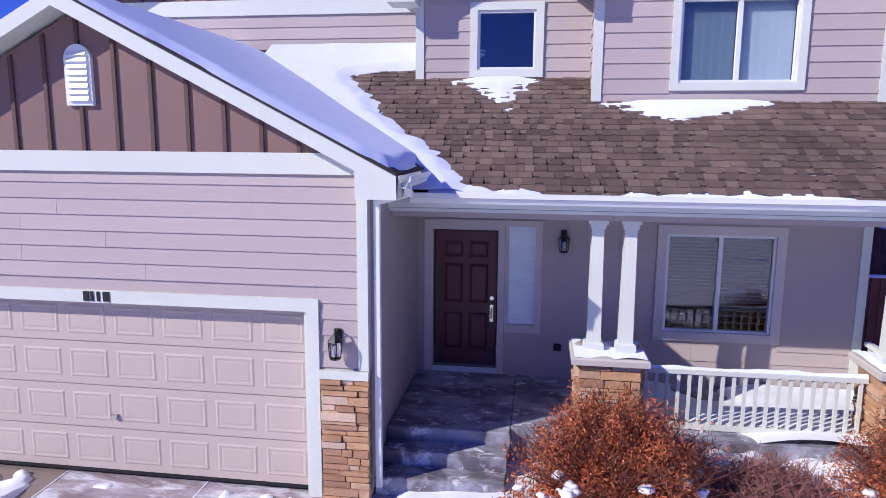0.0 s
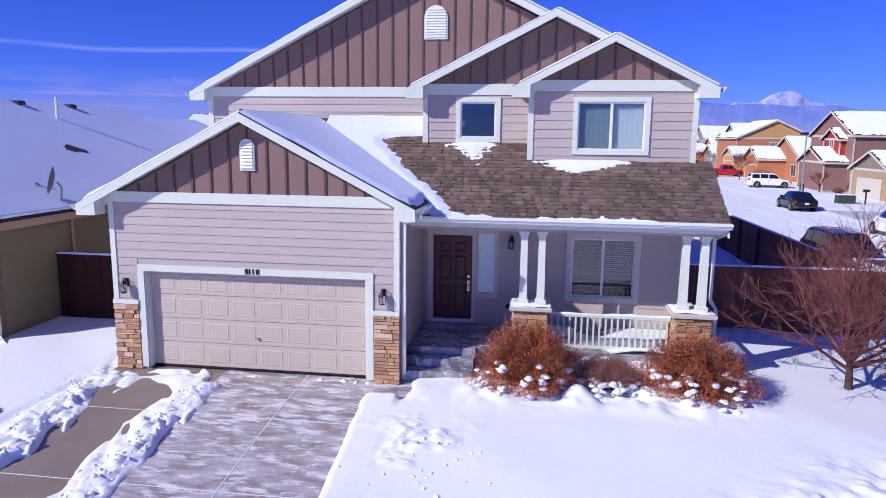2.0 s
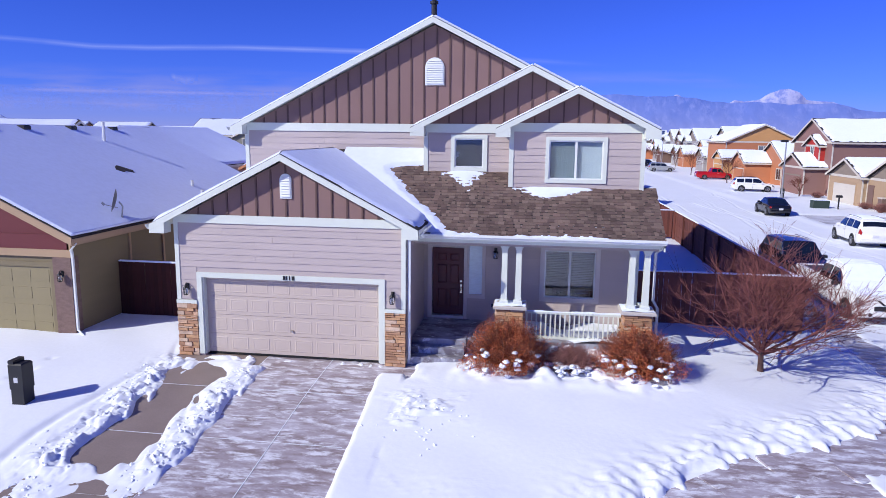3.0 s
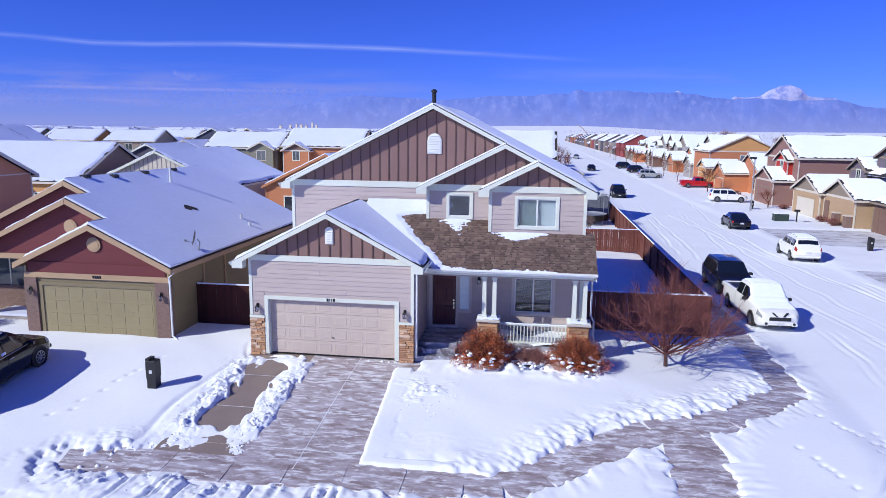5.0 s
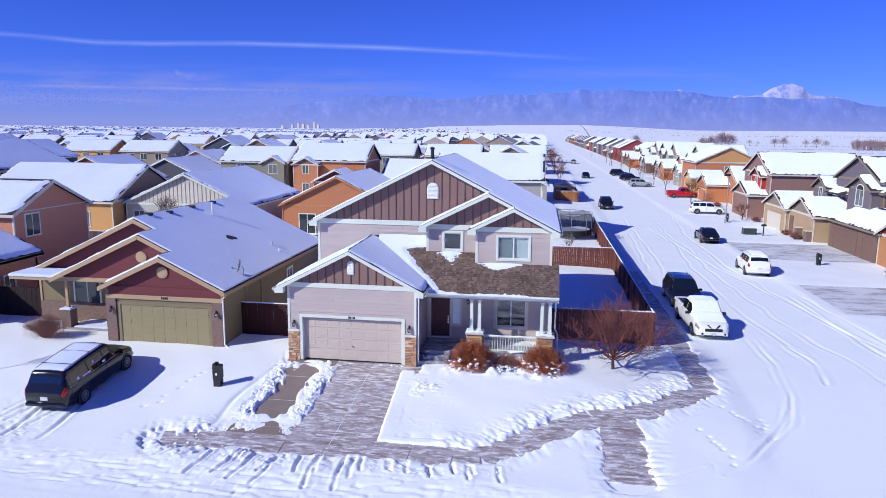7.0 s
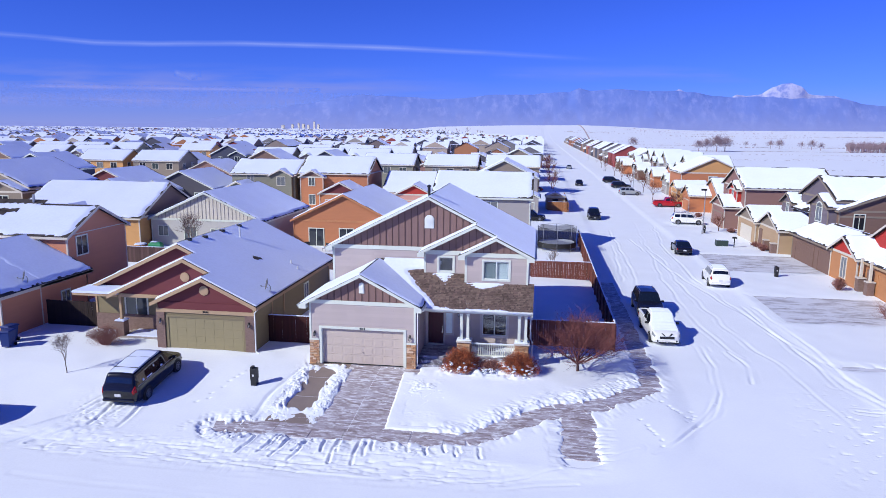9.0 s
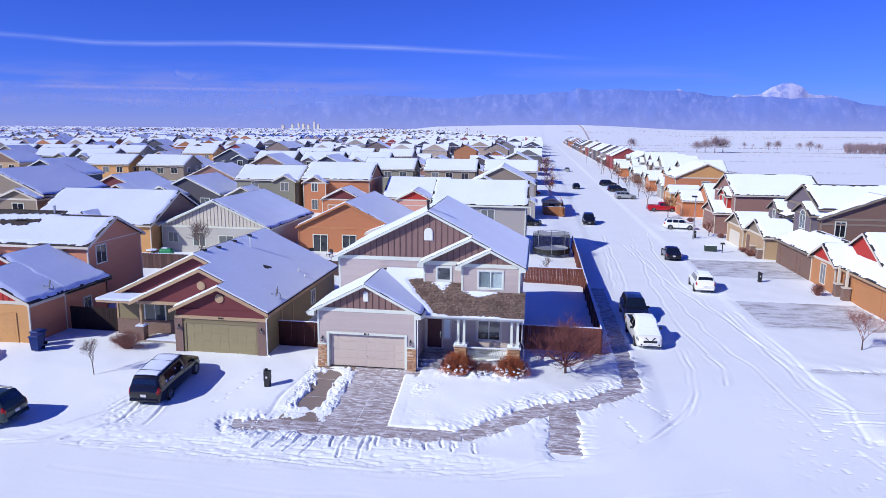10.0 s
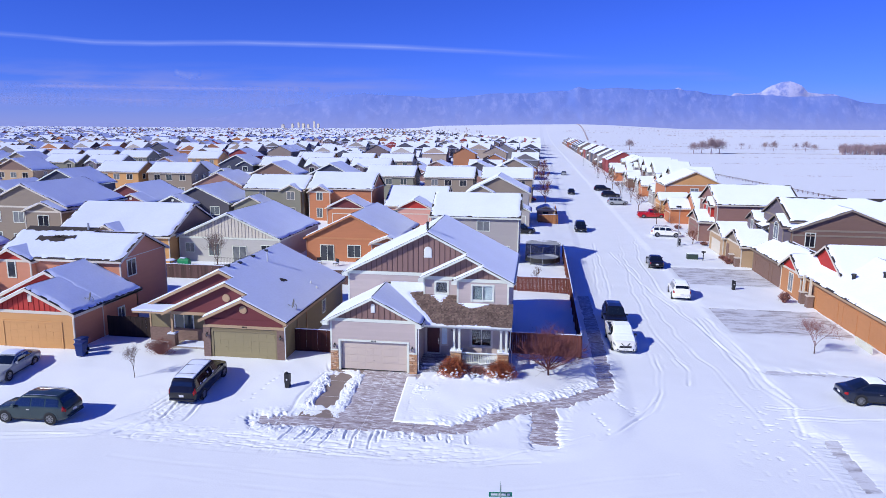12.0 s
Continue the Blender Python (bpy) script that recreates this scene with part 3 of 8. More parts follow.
# ---- clods of snow thrown up along the cleared concrete ----
rnd = random.Random(4)
spots = []
for k in range(520):
    zone = rnd.random()
    if zone < 0.15:
        spots.append((rnd.uniform(-5.5, 8.0), rnd.gauss(-8.4, 0.35), rnd.uniform(0.015, 0.045)))
    elif zone < 0.55:
        spots.append((rnd.gauss(-0.8, 0.25), rnd.uniform(-6.8, -0.9), rnd.uniform(0.015, 0.05)))
    elif zone < 0.92:
        spots.append((rnd.gauss(-3.05, 0.35), rnd.uniform(-7.5, -0.6), rnd.uniform(0.015, 0.045)))
    else:
        spots.append((rnd.gauss(4.3, 0.7), rnd.gauss(-3.0, 0.5), rnd.uniform(0.02, 0.045)))
heights = snow_top(np.array([p[0] for p in spots]), np.array([p[1] for p in spots]))
g = Geo()
for (x, y, s), z in zip(spots, heights.tolist()):
    ring = [Vector((math.cos(a), math.sin(a), 0)) * s * rnd.uniform(0.5, 1.5) for a in np.arange(6) * math.pi / 3]
    top, bot = Vector((rnd.uniform(-0.3, 0.3) * s, rnd.uniform(-0.3, 0.3) * s, s * rnd.uniform(0.45, 0.8))), Vector((0, 0, -s * 0.6))
    mid = [r * 0.65 + Vector((0, 0, s * rnd.uniform(0.3, 0.5))) for r in ring]
    pts = [Vector((x, y, z)) + p for p in ring + mid + [top, bot]]
    g.add(pts, [(i, (i + 1) % 6, 6 + (i + 1) % 6, 6 + i) for i in range(6)] + [(6 + i, 6 + (i + 1) % 6, 12) for i in range(6)]
          + [((i + 1) % 6, i, 13) for i in range(6)])
tagged(part("snow_clods", g, SNOW, None, recalc=False), "broken clods of shovelled snow beside the driveway", "snow", kind="stuff")

# ---- the main house ----
house = thing("house", "two-storey taupe lap-sided house with brown gables and snowy roofs", "house")
PITCH, GP = 0.505, 0.517


def wall_holes(g, axis, a, b, u0, u1, z0, z1, holes):
    """A wall between the planes a and b across axis ('y': along x), with rectangular openings (u0, u1, z0, z1), as one skin."""
    us = sorted({u0, u1, *(h[0] for h in holes), *(h[1] for h in holes)})
    zs = sorted({z0, z1, *(h[2] for h in holes), *(h[3] for h in holes)})
    p, q = len(us), len(zs)
    at = (lambda u, d, z: (u, d, z)) if axis == "y" else (lambda u, d, z: (d, u, z))
    solid = [[not any(h[0] < (us[i] + us[i + 1]) / 2 < h[1] and h[2] < (zs[j] + zs[j + 1]) / 2 < h[3] for h in holes) for j in range(q - 1)] for i in range(p - 1)]
    full = lambda i, j: 0 <= i < p - 1 and 0 <= j < q - 1 and solid[i][j]
    n = lambda i, j, s: (i * q + j) * 2 + s
    faces = []
    for i in range(p - 1):
        for j in range(q - 1):
            if not solid[i][j]:
                continue
            c = [(i, j), (i + 1, j), (i + 1, j + 1), (i, j + 1)]
            faces += [tuple(n(*k, 0) for k in c), tuple(n(*k, 1) for k in c[::-1])]
            for k, (di, dj) in enumerate([(0, -1), (1, 0), (0, 1), (-1, 0)]):
                if not full(i + di, j + dj):
                    e, f = c[k], c[(k + 1) % 4]
                    faces.append((n(*f, 0), n(*e, 0), n(*e, 1), n(*f, 1)))
    return g.add([at(u, d, z) for u in us for z in zs for d in (a, b)], faces)


def laps(parent, axis, face, out, u0, u1, z0, z1, holes=(), joined=False, material=None, seam=3.66, seed=1, show=0.195):
    """Lap siding: boards that show 0.195 m, their lower edge proud. out: -1 or 1, the way the wall faces along its axis."""
    material = material or SIDING
    r = random.Random(seed)
    allg = Geo()
    z = z0
    while z < z1 - 0.02:
        zt = min(z + show + 0.013, z1)
        spans = [(u0, u1)]
        for h in holes:
            if h[2] < min(z + show, z1) - 0.01 and h[3] > z + 0.01:
                spans = [s for a, b in spans for s in ((a, min(b, h[0])), (max(a, h[1]), b)) if s[1] - s[0] > 0.04]
        for a, b in spans:
            cuts = [a]
            nxt = a + r.uniform(0.8, seam)
            while nxt < b - 0.4:
                cuts.append(nxt)
                nxt += seam
            cuts.append(b)
            for c, d in zip(cuts, cuts[1:]):
                g = allg if joined else Geo()
                d -= 0.003
                lo, hi = face + out * 0.022, face + out * 0.005
                if axis == "y":
                    g.hexa([(c, face, z), (d, face, z), (d, lo, z), (c, lo, z), (c, face, zt), (d, face, zt), (d, hi, zt), (c, hi, zt)])
                else:
                    g.hexa([(face, c, z), (face, d, z), (lo, d, z), (lo, c, z), (face, c, zt), (face, d, zt), (hi, d, zt), (hi, c, zt)])
                if not joined:
                    part("siding_board", g, material, parent)
        z += show
    if joined:
        tagged(part("siding", allg, material, parent), kind="stuff")


def battens(parent, y, x0, x1, base, top, first, material=None):
    """Upright battens on a gable; top: height of the rake over x."""
    x = first
    while x < x1:
        if x > x0 and top(x) - base > 0.12:
            h = top(x)
            part("batten", Geo().hexa([(x - 0.022, y - 0.028, base), (x + 0.022, y - 0.028, base), (x + 0.022, y, base), (x - 0.022, y, base),
                                       (x - 0.022, y - 0.028, top(x - 0.022)), (x + 0.022, y - 0.028, top(x + 0.022)), (x + 0.022, y, top(x + 0.022)), (x - 0.022, y, top(x - 0.022))]),
                 material or BATTEN_SHADED, parent)
        x += 0.405


def rake(parent, y, xa, za, xb, zb, depth=0.165, thick=0.05, material=None):
    """A sloping fascia board in front of a gable, its top edge from (xa, za) to (xb, zb)."""
    g = Geo().extrude([(xa, za), (xb, zb), (xb, zb - depth), (xa, za - depth)], "y", y, y + thick)
    part("rake_board", g, material or WHITE, parent)


G_TOP = lambda x: 5.44 - GP * abs(x + 0.05)
M_TOP = lambda x: 9.48 - PITCH * abs(x - 3.11)
B_TOP = lambda x: 7.97 - PITCH * abs(x - 6.16)
R_TOP = lambda x: 7.32 - PITCH * abs(x - 7.45)

# garage front, with the door's opening
part("garage_wall", wall_holes(Geo(), "y", 0.0, 0.16, -3.14, 3.10, -0.15, 3.62, [(-2.44, 2.44, -0.15, 2.13)]), SIDING_PLAIN, house)
part("gable_wall", Geo().extrude([(-3.14, 3.62), (3.10, 3.62), (3.10, G_TOP(3.1) - 0.16), (-0.05, 5.28), (-3.14, G_TOP(-3.14) - 0.16)], "y", 0.0, 0.16), GABLE, house)
part("garage_wall", wall_holes(Geo(), "x", -3.14, -2.98, 0.16, 4.6, -0.15, 3.62, []), SIDING_PLAIN, house)
part("garage_wall", wall_holes(Geo(), "x", 2.94, 3.10, 0.16, 3.15, -0.15, 3.9, []), SIDING_PLAIN, house)
laps(house, "y", 0.0, -1, -3.05, 3.01, 1.52, 3.60, [(-2.58, 2.58, 1.0, 2.27)], seed=3, show=0.178)
laps(house, "x", 3.10, 1, 0.02, 2.95, 0.05, 3.62, joined=True, seed=4)
laps(house, "x", -3.14, -1, 0.02, 4.6, 0.0, 3.62, joined=True, seed=5)
part("frieze_board", Geo().box(-3.16, 3.12, -0.045, 0.0, 3.60, 3.82), WHITE, house)
battens(house, 0.0, -3.0, 3.0, 3.82, lambda x: G_TOP(x) - 0.2, -2.86)
for x0, x1 in ((-3.165, -3.05), (3.01, 3.125)):
    part("corner_board", Geo().box(x0, x1, -0.035, 0.09, 1.5, 3.60), WHITE, house)
part("door_casing", Geo().box(-2.58, 2.58, -0.045, 0.02, 2.13, 2.27), WHITE, house)
for s in (-1, 1):
    x0, x1 = sorted((s * 2.44, s * 2.58))
    part("door_casing", Geo().box(x0, x1, -0.045, 0.02, 0.0, 2.13), WHITE, house)
    part("door_jamb", Geo().box(*sorted((s * 2.44, s * 2.405)), 0.0, 0.26, 0.0, 2.13), WHITE, house)
    part("ledge_board", Geo().box(*((-3.17, -2.585) if s < 0 else (2.585, 3.13)), -0.075, 0.0, 1.40, 1.495), WHITE, house)

# stone veneer of the garage corners
def stones(parent, x0, x1, z0, z1, face, seed, axis="y", out=-1):
    r = random.Random(seed)
    z = z0
    while z < z1 - 0.02:
        h = min(r.choice((0.04, 0.055, 0.07, 0.09, 0.11)), z1 - z)
        if z1 - z - h < 0.04:
            h = z1 - z
        x = x0
        while x < x1 - 0.01:
            w = r.uniform(0.12, 0.42)
            if x1 - x - w < 0.09:
                w = x1 - x
            d = r.uniform(0.03, 0.075)
            a, b, lo, hi = x + 0.0015, x + w - 0.0015, z + 0.0015, z + h - 0.0015
            k = min(0.006, h * 0.12)
            j = [r.uniform(-0.006, 0.006) for _ in range(8)]
            if axis == "y":
                p = lambda u, v, q: (u, face + out * q, v)
            else:
                p = lambda u, v, q: (face + out * q, u, v)
            g = Geo().hexa([p(a, lo, 0), p(b, lo, 0), p(b, hi, 0), p(a, hi, 0), p(a + k + j[0], lo + k, d + j[4]), p(b - k + j[1], lo + k + j[5] * .4, d + j[5]),
                            p(b - k + j[2], hi - k, d + j[6]), p(a + k + j[3], hi - k + j[7] * .4, d + j[7])])
            part("stone", g, STONE, parent)
            x += w
        z += h


for x0, x1, sd in ((-3.17, -2.59, 11), (2.59, 3.13, 12)):
    part("mortar_bed", Geo().box(x0 + 0.01, x1 - 0.01, -0.02, 0.0, -0.1, 1.40), MORTAR, house)
    stones(house, x0, x1, -0.05, 1.40, -0.015, sd)
part("mortar_bed", Geo().box(3.10, 3.12, 0.0, 0.10, -0.1, 1.40), MORTAR, house)

# sectional garage door, four rows of eight raised panels
gd = part("garage_door", Geo().box(-2.42, 2.42, 0.17, 0.21, 0.01, 2.14), GARAGE_DOOR, house, "beige sectional garage door with raised panels")
for i in range(4):
    z0 = 0.02 + i * 0.53
    part("section", Geo().box(-2.40, 2.40, 0.155, 0.172, z0 + 0.004, z0 + 0.522), GARAGE_DOOR, gd)
    for j in range(8):
        x0 = -2.40 + j * 0.60 + 0.055
        g = Geo()
        a, b, c, d = x0, x0 + 0.49, z0 + 0.09, z0 + 0.435
        for k, (e, yy) in enumerate([(0.0, 0.155), (0.022, 0.147), (0.05, 0.152), (0.075, 0.149)]):
            g.add([(a + e, yy, c + e), (b - e, yy, c + e), (b - e, yy, d - e), (a + e, yy, d - e)], [])
        for k in range(3):
            o = 4 * k
            g.f += [(o + i2, o + (i2 + 1) % 4, o + 4 + (i2 + 1) % 4, o + 4 + i2) for i2 in range(4)]
        g.f.append((12, 13, 14, 15))
        part("raised_panel", g, GARAGE_DOOR, gd)
part("door_handle", Geo().box(-0.05, 0.03, 0.11, 0.15, 0.70, 0.73).tube((0.0, 0.15, 0.70), (0.0, 0.115, 0.70), 0.03), CHROME, gd, "small metal T-handle")
part("weather_seal", Geo().box(-2.4, 2.4, 0.15, 0.20, -0.02, 0.02), RUBBER, gd)

# storey walls with window openings
W1 = (3.91, 4.77, 5.02, 5.87)
W2 = (6.70, 8.21, 4.76, 5.85)
PW = (6.69, 8.15, 1.29, 2.69)
DOOR = (3.36, 4.32, 0.52, 2.68)
SIDE = (4.44, 4.86, 1.27, 2.74)
FR = 2.95
part("front_wall", wall_holes(Geo(), "y", FR, FR + 0.15, 3.10, 9.33, 0.3, 4.40, [PW, DOOR, SIDE]), SIDING_PLAIN, house)
part("front_wall", wall_holes(Geo(), "y", FR, FR + 0.15, 5.59, 9.33, 4.40, 6.30, [W2]), SIDING_PLAIN, house)
part("front_wall", wall_holes(Geo(), "y", 3.6, 3.75, 3.0, 5.59, 4.4, 6.30, [W1]), SIDING_PLAIN, house)
part("front_wall", Geo().box(-3.10, 3.0, 4.6, 4.75, 3.3, 6.2), SIDING_PLAIN, house)
part("gable_wall", Geo().extrude([(-3.10, 6.2), (9.33, 6.2), (9.33, M_TOP(9.33) - 0.14), (3.11, 9.3), (-3.10, M_TOP(-3.1) - 0.14)], "y", 4.6, 4.75), GABLE, house)
part("gable_wall", Geo().extrude([(3.0, 6.28), (9.33, 6.28), (9.33, B_TOP(9.33) - 0.14), (6.16, 7.8), (3.0, B_TOP(3.0) - 0.14)], "y", 3.6, 3.74), GABLE, house)
part("gable_wall", Geo().extrude([(5.59, 6.28), (9.33, 6.28), (9.33, R_TOP(9.33) - 0.14), (7.45, 7.15), (5.59, R_TOP(5.59) - 0.14)], "y", FR, FR + 0.14), GABLE, house)
part("side_wall", Geo().box(9.18, 9.33, FR + 0.15, 14.1, -0.2, 6.2), SIDING_PLAIN, house)
part("side_wall", Geo().box(-3.10, -2.95, 4.75, 14.1, -0.2, 6.2), SIDING_PLAIN, house)
part("side_wall", Geo().box(5.59, 5.70, FR + 0.15, 3.6, 4.3, 6.3), SIDING_PLAIN, house)
part("side_wall", Geo().box(3.0, 3.12, 3.75, 4.6, 4.3, 6.3), SIDING_PLAIN, house)
part("back_wall", Geo().box(-3.10, 9.33, 14.1, 14.25, -0.2, 6.2).extrude([(-3.10, 6.2), (9.33, 6.2), (3.11, 9.3)], "y", 14.1, 14.25), SIDING_PLAIN, house)
grow = lambda h, e: (h[0] - e, h[1] + e, h[2] - e, h[3] + e)
laps(house, "y", FR, -1, 3.12, 9.24, 0.47, 3.05, [grow(PW, 0.12), (3.23, 4.42, 0.3, 2.83), (4.42, 4.96, 1.15, 2.83)], seed=6)
laps(house, "y", FR, -1, 5.69, 9.24, 4.415, 6.09, [grow(W2, 0.10)], seed=7, show=0.203)
laps(house, "y", 3.6, -1, 3.11, 5.58, 4.80, 6.04, [grow(W1, 0.11)], seed=8)
laps(house, "y", 4.6, -1, -3.0, 2.99, 3.9, 6.04, seed=9)
laps(house, "x", 9.33, 1, FR, 14.1, 0.0, 6.2, joined=True, seed=10)
laps(house, "x", 5.59, -1, FR + 0.02, 3.6, 4.5, 6.2, joined=True, seed=13)
for x0, x1, y, z0, z1 in ((-3.13, -3.0, 4.565, 3.8, 6.05), (2.97, 3.10, 3.565, 4.8, 6.05), (5.56, 5.69, FR - 0.035, 4.48, 6.1), (9.24, 9.36, FR - 0.035, 0.45, 3.05), (9.24, 9.36, FR - 0.035, 4.48, 6.1)):
    part("corner_board", Geo().box(x0, x1, y, y + 0.10, z0, z1), WHITE, house)
part("frieze_board", Geo().box(-3.13, 9.33, 4.555, 4.6, 6.05, 6.30), WHITE, house)
part("frieze_board", Geo().box(2.97, 5.66, 3.555, 3.6, 6.04, 6.30), WHITE, house)
part("frieze_board", Geo().box(5.56, 9.36, FR - 0.045, FR, 6.09, 6.335), WHITE, house)
battens(house, 4.6, -3.0, 9.0, 6.30, lambda x: M_TOP(x) - 0.2, -2.88)
battens(house, 3.6, 3.1, 7.4, 6.30, lambda x: B_TOP(x) - 0.2, 3.32)
battens(house, FR, 5.8, 9.2, 6.335, lambda x: R_TOP(x) - 0.2, 5.85)


def arch_vent(x, y, z0, w, h, slats):
    base = part("gable_vent", Geo().extrude([(x - w / 2, z0), (x + w / 2, z0), (x + w / 2, z0 + h - w / 2)]
                + [(x + w / 2 * math.cos(a), z0 + h - w / 2 + w / 2 * math.sin(a)) for a in np.linspace(0.2, math.pi - 0.2, 9)]
                + [(x - w / 2, z0 + h - w / 2)], "y", y - 0.045, y), VINYL, house, "white arched louvred gable vent")
    for i in range(slats):
        z = z0 + 0.05 + i * (h - 0.1) / slats
        half = w / 2 - 0.035
        if z > z0 + h - w / 2:
            half = max(0.03, math.sqrt(max(0.0, (w / 2) ** 2 - (z - z0 - h + w / 2) ** 2)) - 0.035)
        part("louvre", Geo().hexa([(x - half, y - 0.075, z), (x + half, y - 0.075, z), (x + half, y - 0.045, z), (x - half, y - 0.045, z),
                                   (x - half, y - 0.055, z + 0.045), (x + half, y - 0.055, z + 0.045), (x + half, y - 0.045, z + 0.045), (x - half, y - 0.045, z + 0.045)]), VINYL, base)


arch_vent(-0.02, 0.0, 4.30, 0.31, 0.64, 8)
arch_vent(3.13, 4.6, 7.49, 0.60, 0.84, 11)


# roofs
def drift(q, snow, dx=0.14, seed=0, rim=0.10, ridge=-1.0):
    """Snow on a roof slope: an uneven sheet with ragged, thinning edges. q: eave, ridge, ridge, eave; ridge above 0 blows the ridge bare."""
    a, b, c, d = (np.array(p, float) for p in q)
    lu, lv = np.linalg.norm(d - a), np.linalg.norm(b - a)
    nu, nv = max(5, round(lu / dx)) + 1, max(5, round(lv / dx)) + 1
    U, V = np.meshgrid(np.linspace(0, 1, nu), np.linspace(0, 1, nv))
    P = a * ((1 - U) * (1 - V))[..., None] + b * ((1 - U) * V)[..., None] + c * (U * V)[..., None] + d * (U * (1 - V))[..., None]
    nrm = np.cross(b - a, d - a)
    nrm = nrm / np.linalg.norm(nrm) * (1 if nrm[2] > 0 else -1)
    X, Y = U * lu + 7.3 * seed, V * lv
    side = np.minimum(np.minimum(X - 7.3 * seed, lu - X + 7.3 * seed), Y)
    inset = rim * (0.15 + 1.6 * np.clip(vnoise(X, Y, 0.9, 201 + seed) * 0.7 + vnoise(X, Y, 0.25, 202 + seed) * 0.5 - 0.25, 0, 1))
    bare = ridge * np.clip(1.6 * vnoise(X, Y * 0.4, 2.2, 203 + seed) + 0.4 * vnoise(X, Y, 0.4, 204 + seed) - 0.75, 0, 1.5)
    room = np.minimum(side - inset, lv - Y - bare + (0.5 if ridge < 0 else 0.0))
    T = snow * (0.72 + 0.5 * vnoise(X, Y, 2.3, 205 + seed) + 0.12 * vnoise(X, Y, 0.5, 206 + seed)) * np.sqrt(np.clip(room / 0.12, 0, 1)) - 0.03 * (room <= 0)
    P = P + nrm * (T + 0.002)[..., None]
    return Geo().add(P.reshape(-1, 3).tolist(), [(j * nu + i, j * nu + i + 1, (j + 1) * nu + i + 1, (j + 1) * nu + i) for j in range(nv - 1) for i in range(nu - 1)])


def roof(parent, top, snow=0.0, label="", inset=0.10, name="roof"):
    part(name, Geo().slab(top, 0.09), ROOFING, parent)
    a, b, c = (Vector(p) for p in top[:3])
    nrm = (b - a).cross(c - a).normalized()
    part("soffit", Geo().slab([tuple(Vector(p) - nrm * 0.093) for p in top], 0.025), WHITE, parent)
    if snow and len(top) == 4:
        q = sorted(top, key=lambda p: (p[1], p[2]))
        q = [q[0], q[1], q[3], q[2]]
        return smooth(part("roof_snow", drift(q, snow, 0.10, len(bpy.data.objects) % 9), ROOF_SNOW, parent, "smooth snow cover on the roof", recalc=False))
    if snow:
        mid = sum((Vector(p) for p in top), Vector()) / len(top)
        up = []
        for p in top:
            x, y, z = p
            y2 = y + (inset if y < mid.y else -inset)
            up.append(tuple(Vector((x, y2, z)) + nrm * (snow + 0.004)))
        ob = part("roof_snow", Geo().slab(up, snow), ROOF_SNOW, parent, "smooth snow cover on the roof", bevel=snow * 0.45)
        return ob


gz, mz = lambda x: 5.46 - GP * abs(x + 0.05), lambda x: 9.50 - PITCH * abs(x - 3.11)
P3 = lambda f, pts: [(x, y, f(x)) for x, y in pts]
roof(house, P3(gz, [(-0.05, -0.30), (3.50, -0.30), (3.50, 4.58), (-0.05, 4.58)]), 0.07)
roof(house, P3(gz, [(-3.68, -0.30), (-0.05, -0.30), (-0.05, 4.58), (-3.68, 4.58)]), 0.08)
roof(house, P3(mz, [(6.16, 3.18), (6.16, 4.25), (3.11, 4.25), (3.11, 14.45), (9.70, 14.45), (9.70, 2.62), (7.45, 2.62), (7.45, 3.18)][::-1]), 0.07)
roof(house, P3(mz, [(-3.48, 4.25), (3.11, 4.25), (3.11, 14.45), (-3.48, 14.45)]), 0.08)
bz, rz = lambda x: 7.97 - PITCH * (6.16 - x), lambda x: 7.325 - PITCH * (7.45 - x)
roof(house, P3(bz, [(2.62, 3.18), (6.16, 3.18), (6.16, 4.59), (2.62, 4.59)]), 0.05)
roof(house, P3(rz, [(5.18, 2.62), (7.45, 2.62), (7.45, 3.59), (5.18, 3.59)]), 0.05)
for y, f, xa, xm, xb in ((-0.345, gz, -3.68, -0.05, 3.50), (4.205, mz, -3.48, 3.11, 6.2)):
    rake(house, y, xa, f(xa) - 0.02, xm, f(xm) - 0.02)
    rake(house, y, xm, f(xm) - 0.02, xb, f(xb) - 0.02)
rake(house, 3.135, 2.62, bz(2.62) - 0.02, 6.16, bz(6.16) - 0.02)
rake(house, 3.135, 6.16, mz(6.16) - 0.02, 7.5, mz(7.5) - 0.02)
rake(house, 2.575, 5.18, rz(5.18) - 0.02, 7.45, rz(7.45) - 0.02)
rake(house, 2.575, 7.45, mz(7.45) - 0.02, 9.70, mz(9.70) - 0.02)
for x, s, y0, y1, z in ((-3.68, 1, -0.345, 0.0, gz(-3.68)), (3.50, -1, -0.345, 0.0, gz(3.50)), (-3.48, 1, 4.205, 4.6, mz(-3.48)), (2.62, 1, 3.135, 3.6, bz(2.62)), (5.18, 1, 2.575, FR, rz(5.18)), (9.70, -1, 2.575, FR, mz(9.7))):
    e = x + s * 0.42
    part("eave_return", Geo().extrude([(x, z - 0.02), (e, z + 0.16), (e, z - 0.25), (x, z - 0.25)], "y", y0 + 0.004, y1), WHITE, house)


